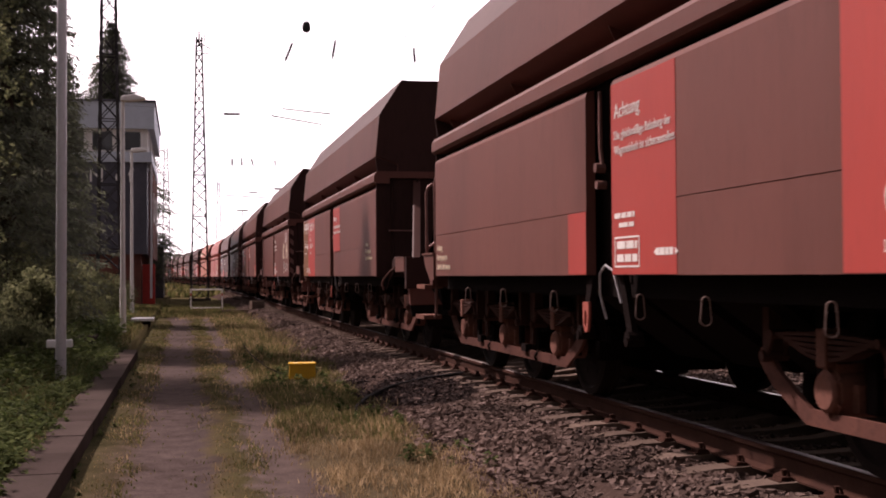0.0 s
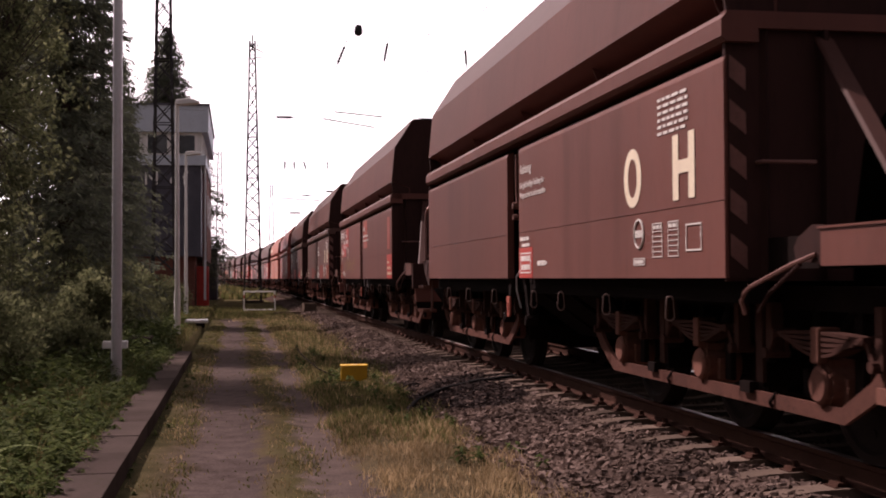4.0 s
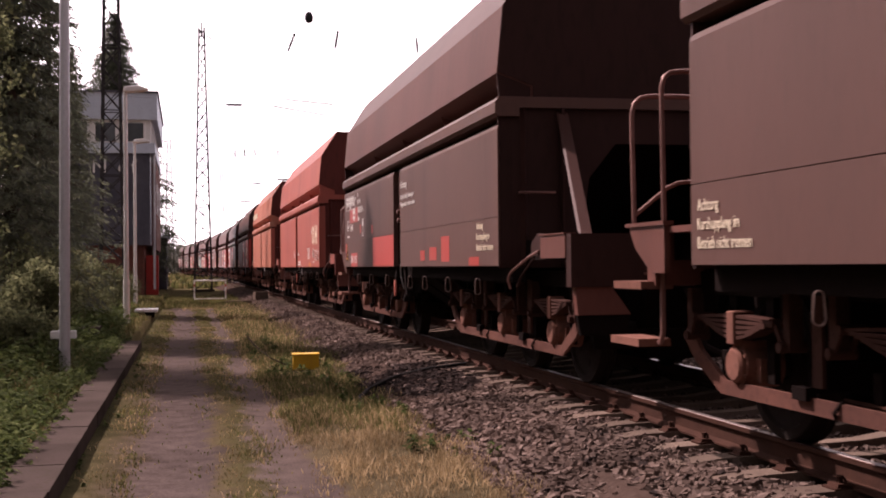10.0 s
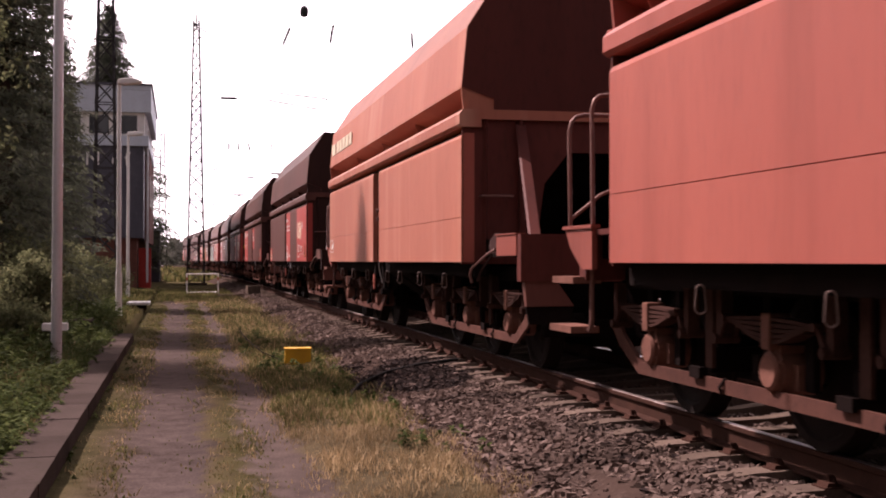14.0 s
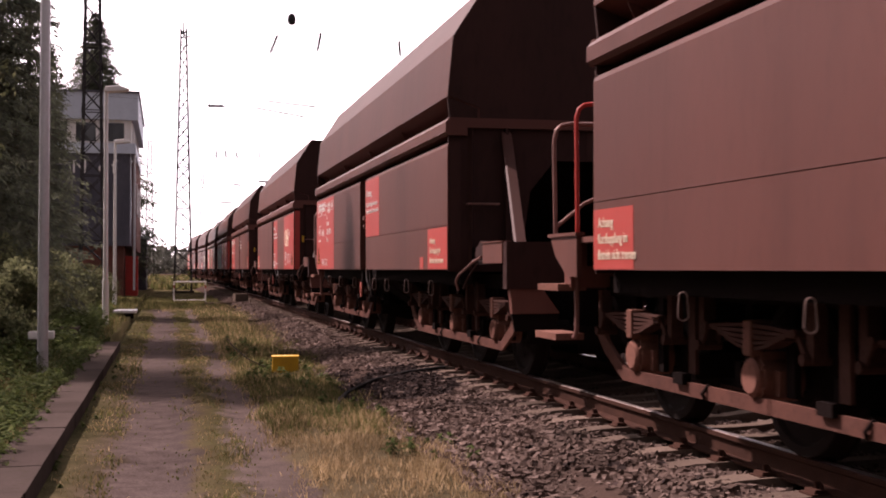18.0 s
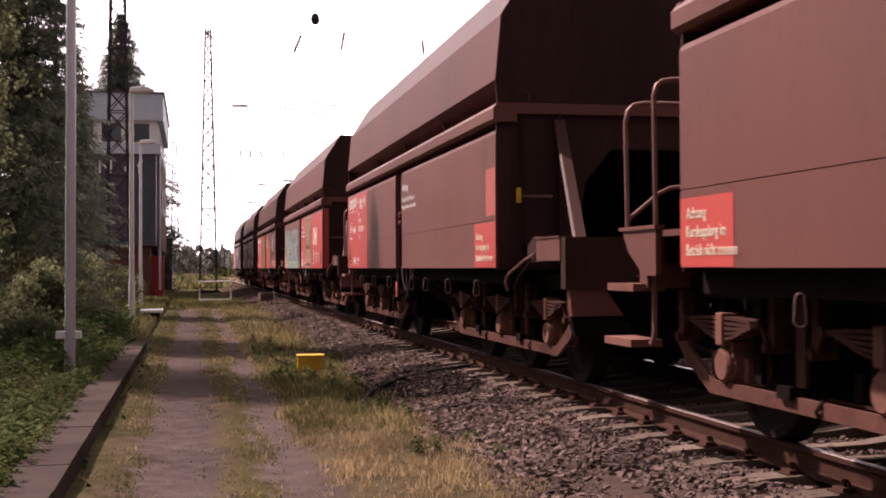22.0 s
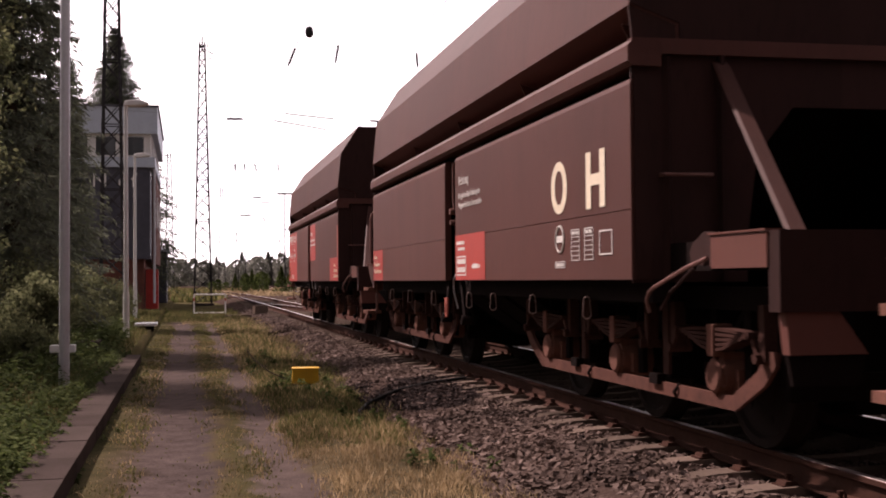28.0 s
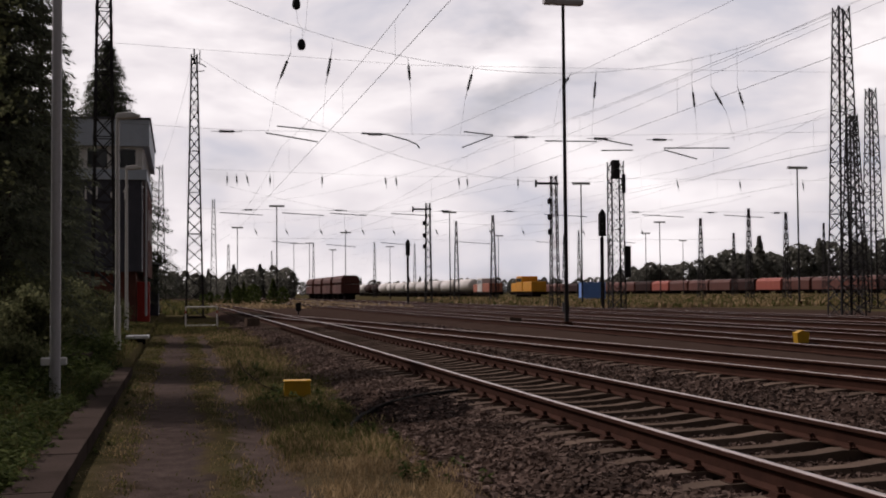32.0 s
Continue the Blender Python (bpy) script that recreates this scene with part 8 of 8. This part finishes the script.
c = thing("container", "blue steel site container in the grass", "container", pose(52.5, 150, -0.35, 0, 0, -14))
bm = bmesh.new()
box(bm, -1.45, 1.45, -3, 3, 0.1, 2.45)
part("body", bm, M["blue"], c)
for i in range(9):
    bm = bmesh.new()
    box(bm, -1.35 + 0.32 * i, -1.25 + 0.32 * i, -3.03, -3.0, 0.2, 2.35)
    part("rib", bm, M["blue"], c)
bm = bmesh.new()
box(bm, -1.4, 1.4, -2.9, 2.9, 0, 0.1)
part("skid", bm, M["under"], c)

for x, y in ((5.05, 72.0), (17.0, 58.0)):
    d = thing("dwarf_signal", "low dark ground signal beside the rails", "ground signal", pose(x + 1.9, y, -0.25))
    bm = bmesh.new()
    box(bm, -0.16, 0.16, -0.1, 0.1, 0.25, 0.75)
    part("case", bm, M["black"], d)
    bm = bmesh.new()
    box(bm, -0.05, 0.05, -0.05, 0.05, 0, 0.25)
    part("post", bm, M["mast"], d)
for x, y in ((13.4, 24.5),):
    d = thing("point_machine", "point machine with a yellow weight lever", "point machine", pose(x, y, -0.25))
    bm = bmesh.new()
    prism(bm, [(-0.12, 0.12), (0.12, 0.12), (0.15, 0.34), (0.0, 0.40), (-0.15, 0.34)], -0.1, 0.1)
    part("weight", bm, M["yellow"], d)
    bm = bmesh.new()
    box(bm, -0.15, 0.42, -0.25, 0.25, 0.0, 0.12)
    part("case", bm, M["under"], d)
bm = bmesh.new()
prism(bm, [(-0.3, 0), (0.3, 0), (0.27, 0.30), (-0.22, 0.34)], -0.25, 0.25)
put("cable_box", bm, M["concrete"], "weathered beige concrete cable box between tracks", "cable box", at=pose(12.7, 45.6, -0.28, 0, 0, 8))
bm = bmesh.new()
box(bm, 0, 3.2, 0, 0.35, 0, 0.12)
put("timber_baulk", bm, M["concrete"], "weathered timber baulk lying beside the turnout", "baulk", at=pose(1.55, 47.0, -0.34, 0, 0, 24))
bm = bmesh.new()
box(bm, 0, 0.5, 0, 0.4, 0, 0.3)
put("turnout_box", bm, M["concrete"], "small pale box beside the turnout rails", "box", at=pose(2.6, 47.5, -0.2, 0, 0, 10))


def parked_hopper(x, y, group):
    """A parked hopper wagon, simpler than the moving ones."""
    w = thing("parked_wagon", "dark red-brown hopper wagon parked on a siding", "railway wagon", pose(x, y, -0.1), group)
    bm = bmesh.new()
    half = [(-1.30, 2.55), (-1.50, 2.82), (-1.43, 3.40), (-1.08, 3.90)]
    prism(bm, half + [(-a, z) for a, z in half[::-1]], -5.5, 5.5)
    part("upper_hopper", bm, M["upper"], w)
    for a, b in ((-5.5, -0.2), (0.1, 5.5)):
        bm = bmesh.new()
        box(bm, -1.5, 1.5, a, b, 1.05, 2.45)
        part("door", bm, M["upper"], w)
    bm = bmesh.new()
    box(bm, -1.3, 1.3, -6.8, 6.8, 0.85, 1.06)
    part("underframe", bm, M["under"], w)
    for q in (-4.9, -3.2, 3.2, 4.9):
        bm = bmesh.new()
        rod(bm, (-0.8, q, 0.46), (0.8, q, 0.46), 0.46, 14)
        part("wheelset", bm, M["wheel"], w)


for i in range(4):
    parked_hopper(26.6, 196.0 + 14.2 * i, "parked hopper wagons")


def tank_wagon(x, y, white):
    w = thing("tank_wagon", "pale grey tank wagon in a parked rake" if white else "dark tank wagon in a parked rake", "railway wagon", pose(x, y, -0.2), "parked tank wagons")
    bm = bmesh.new()
    prof = [(-6.6, 0.4), (-6.3, 1.1), (-5.9, 1.4), (5.9, 1.4), (6.3, 1.1), (6.6, 0.4)]
    rings = [[bm.verts.new((r * math.cos(0.3927 * i), q, 2.6 + r * math.sin(0.3927 * i))) for i in range(16)] for q, r in prof]
    for a, b in zip(rings, rings[1:]):
        for i in range(16):
            bm.faces.new((a[i], a[(i + 1) % 16], b[(i + 1) % 16], b[i]))
    bm.faces.new(rings[0]), bm.faces.new(rings[-1])
    part("tank", bm, M["tank"] if white else M["dark"], w, "", True)
    bm = bmesh.new()
    box(bm, -1.2, 1.2, -7, 7, 0.95, 1.2)
    part("underframe", bm, M["under"], w)
    bm = bmesh.new()
    rod(bm, (0, 0, 3.9), (0, 0, 4.25), 0.35, 10)
    part("dome", bm, M["tank"], w)
    for q in (-5.4, -3.6, 3.6, 5.4):
        bm = bmesh.new()
        rod(bm, (-0.8, q, 0.46), (0.8, q, 0.46), 0.46, 12)
        part("wheelset", bm, M["wheel"], w)


for i in range(11):
    tank_wagon(61.2 + 0.012 * i * 16, 256 + i * 16.2, i not in (8, 9))


def box_vehicle(x, y, ln, body, cab, label, category, group):
    """A short rail vehicle: bonnets, cab and running gear."""
    w = thing("rail_vehicle", label, category, pose(x, y, -0.2), group)
    bm = bmesh.new()
    box(bm, -1.35, 1.35, -ln / 2, -ln * 0.08, 1.15, 2.9)
    soften(bm, 0.08)
    part("bonnet", bm, M[body], w)
    bm = bmesh.new()
    box(bm, -1.35, 1.35, ln * 0.22, ln / 2, 1.15, 2.7)
    soften(bm, 0.08)
    part("bonnet", bm, M[body], w)
    bm = bmesh.new()
    box(bm, -1.45, 1.45, -ln * 0.08, ln * 0.22, 1.15, 3.9)
    soften(bm, 0.1)
    part("cab", bm, M[cab], w)
    bm = bmesh.new()
    box(bm, -1.47, 1.47, -ln * 0.05, ln * 0.19, 2.9, 3.5)
    part("window", bm, M["glass"], w)
    bm = bmesh.new()
    box(bm, -1.3, 1.3, -ln / 2 - 0.5, ln / 2 + 0.5, 0.6, 1.15)
    part("underframe", bm, M["under"], w)
    for q in (-ln * 0.36, -ln * 0.2, ln * 0.2, ln * 0.36):
        bm = bmesh.new()
        rod(bm, (-0.8, q, 0.46), (0.8, q, 0.46), 0.46, 12)
        part("wheelset", bm, M["wheel"], w)


box_vehicle(60.6, 207, 13, "loco", "loco", "orange-yellow shunting locomotive parked in the yard", "locomotive", "parked locomotives")
box_vehicle(60.6, 236, 13, "orange", "tank", "faded red and white works vehicle", "works vehicle", "parked locomotives")


def covered_wagon(x, y, mt):
    w = thing("covered_wagon", "rust-red covered wagon in a long rake", "railway wagon", pose(x, y, -0.2), "rake of red wagons")
    bm = bmesh.new()
    prism(bm, [(-1.4, 1.1), (1.4, 1.1), (1.4, 3.3), (1.0, 3.9), (0, 4.15), (-1.0, 3.9), (-1.4, 3.3)], -6.6, 6.6)
    part("body", bm, M[mt], w)
    bm = bmesh.new()
    box(bm, -1.2, 1.2, -7.1, 7.1, 0.75, 1.1)
    part("underframe", bm, M["under"], w)
    for q in (-5, -3.2, 3.2, 5):
        bm = bmesh.new()
        rod(bm, (-0.8, q, 0.46), (0.8, q, 0.46), 0.46, 10)
        part("wheelset", bm, M["wheel"], w)


for i in range(22):
    covered_wagon(152.0, 190 + i * 14.6, ("brown", "upper", "salmon", "dark", "upper")[i % 5])

# grass islands between the far tracks
blades("far_grass", [(30, 60, 88, 150, 9000, 3.0), (48, 140, 120, 250, 16000, 3.0), (3, 20, 100, 200, 5000, 2.5)], M["drygrass"], "tall yellow-green grass between the far tracks", (0.06, 0.16), 0.06, 0.6, 17)
blades("far_grass", [(30, 60, 88, 150, 9000, 3.0), (48, 140, 120, 250, 16000, 3.0), (-2, 3, 90, 200, 6000, 4.0)], M["grass"], "tall green grass between the far tracks", (0.06, 0.16), 0.06, 0.6, 18)


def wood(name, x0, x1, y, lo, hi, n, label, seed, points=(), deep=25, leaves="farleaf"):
    """A belt of far trees: crowns of leaf clumps at uneven heights."""
    rnd = random.Random(seed)
    V, F = [], []
    for i in range(n):
        u = (i + rnd.random()) / n
        x = x0 + (x1 - x0) * u
        h = (lo + (hi - lo) * u) * rnd.uniform(0.72, 1.12)
        r = h * rnd.uniform(0.25, 0.42)
        yy = y + rnd.uniform(0, deep)
        tip = rnd.random() < 0.18
        for j in range(420):
            a, v = rnd.uniform(0, 6.283), rnd.random()
            rr = r * ((1 - v) if tip else math.sqrt(max(0.02, 1 - (2 * v - 1) ** 2))) * rnd.uniform(0.5, 1.1)
            c = Vector((x + rr * math.cos(a), yy + rr * math.sin(a), -0.4 + h * (0.02 + 0.98 * v) * (1.15 if tip else 1.0)))
            s = h * rnd.uniform(0.035, 0.075)
            nrm = rand_dir(rnd)
            p = nrm.orthogonal().normalized()
            q = nrm.cross(p)
            k = len(V)
            V += [tuple(c + p * s), tuple(c + q * s * 0.8), tuple(c - p * s * 1.1), tuple(c - q * s * 0.7)]
            F.append((k, k + 1, k + 2, k + 3))
    tagged(new(name, raw(V, F, name, M[leaves])), label, "trees", "", "stuff")


# unseen belt, added to hold back low sky light from the left
wood("wood", -14.0, -6.8, -34, 6.5, 7.5, 46, "out-of-view belt of leaf clumps that blocks sky light", 77, deep=46, leaves="leaf")
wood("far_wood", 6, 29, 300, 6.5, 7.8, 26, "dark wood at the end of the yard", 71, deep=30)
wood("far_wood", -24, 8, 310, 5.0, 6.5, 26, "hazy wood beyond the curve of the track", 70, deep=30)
wood("far_wood", 3, 12, 130, 1.5, 3.0, 12, "low scrub beside the far tracks", 72, deep=60, leaves="weed")
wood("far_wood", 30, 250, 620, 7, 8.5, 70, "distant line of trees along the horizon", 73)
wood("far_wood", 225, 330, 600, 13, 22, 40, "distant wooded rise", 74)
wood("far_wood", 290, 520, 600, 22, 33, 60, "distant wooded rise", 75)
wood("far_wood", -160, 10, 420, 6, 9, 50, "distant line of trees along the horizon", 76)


motions()
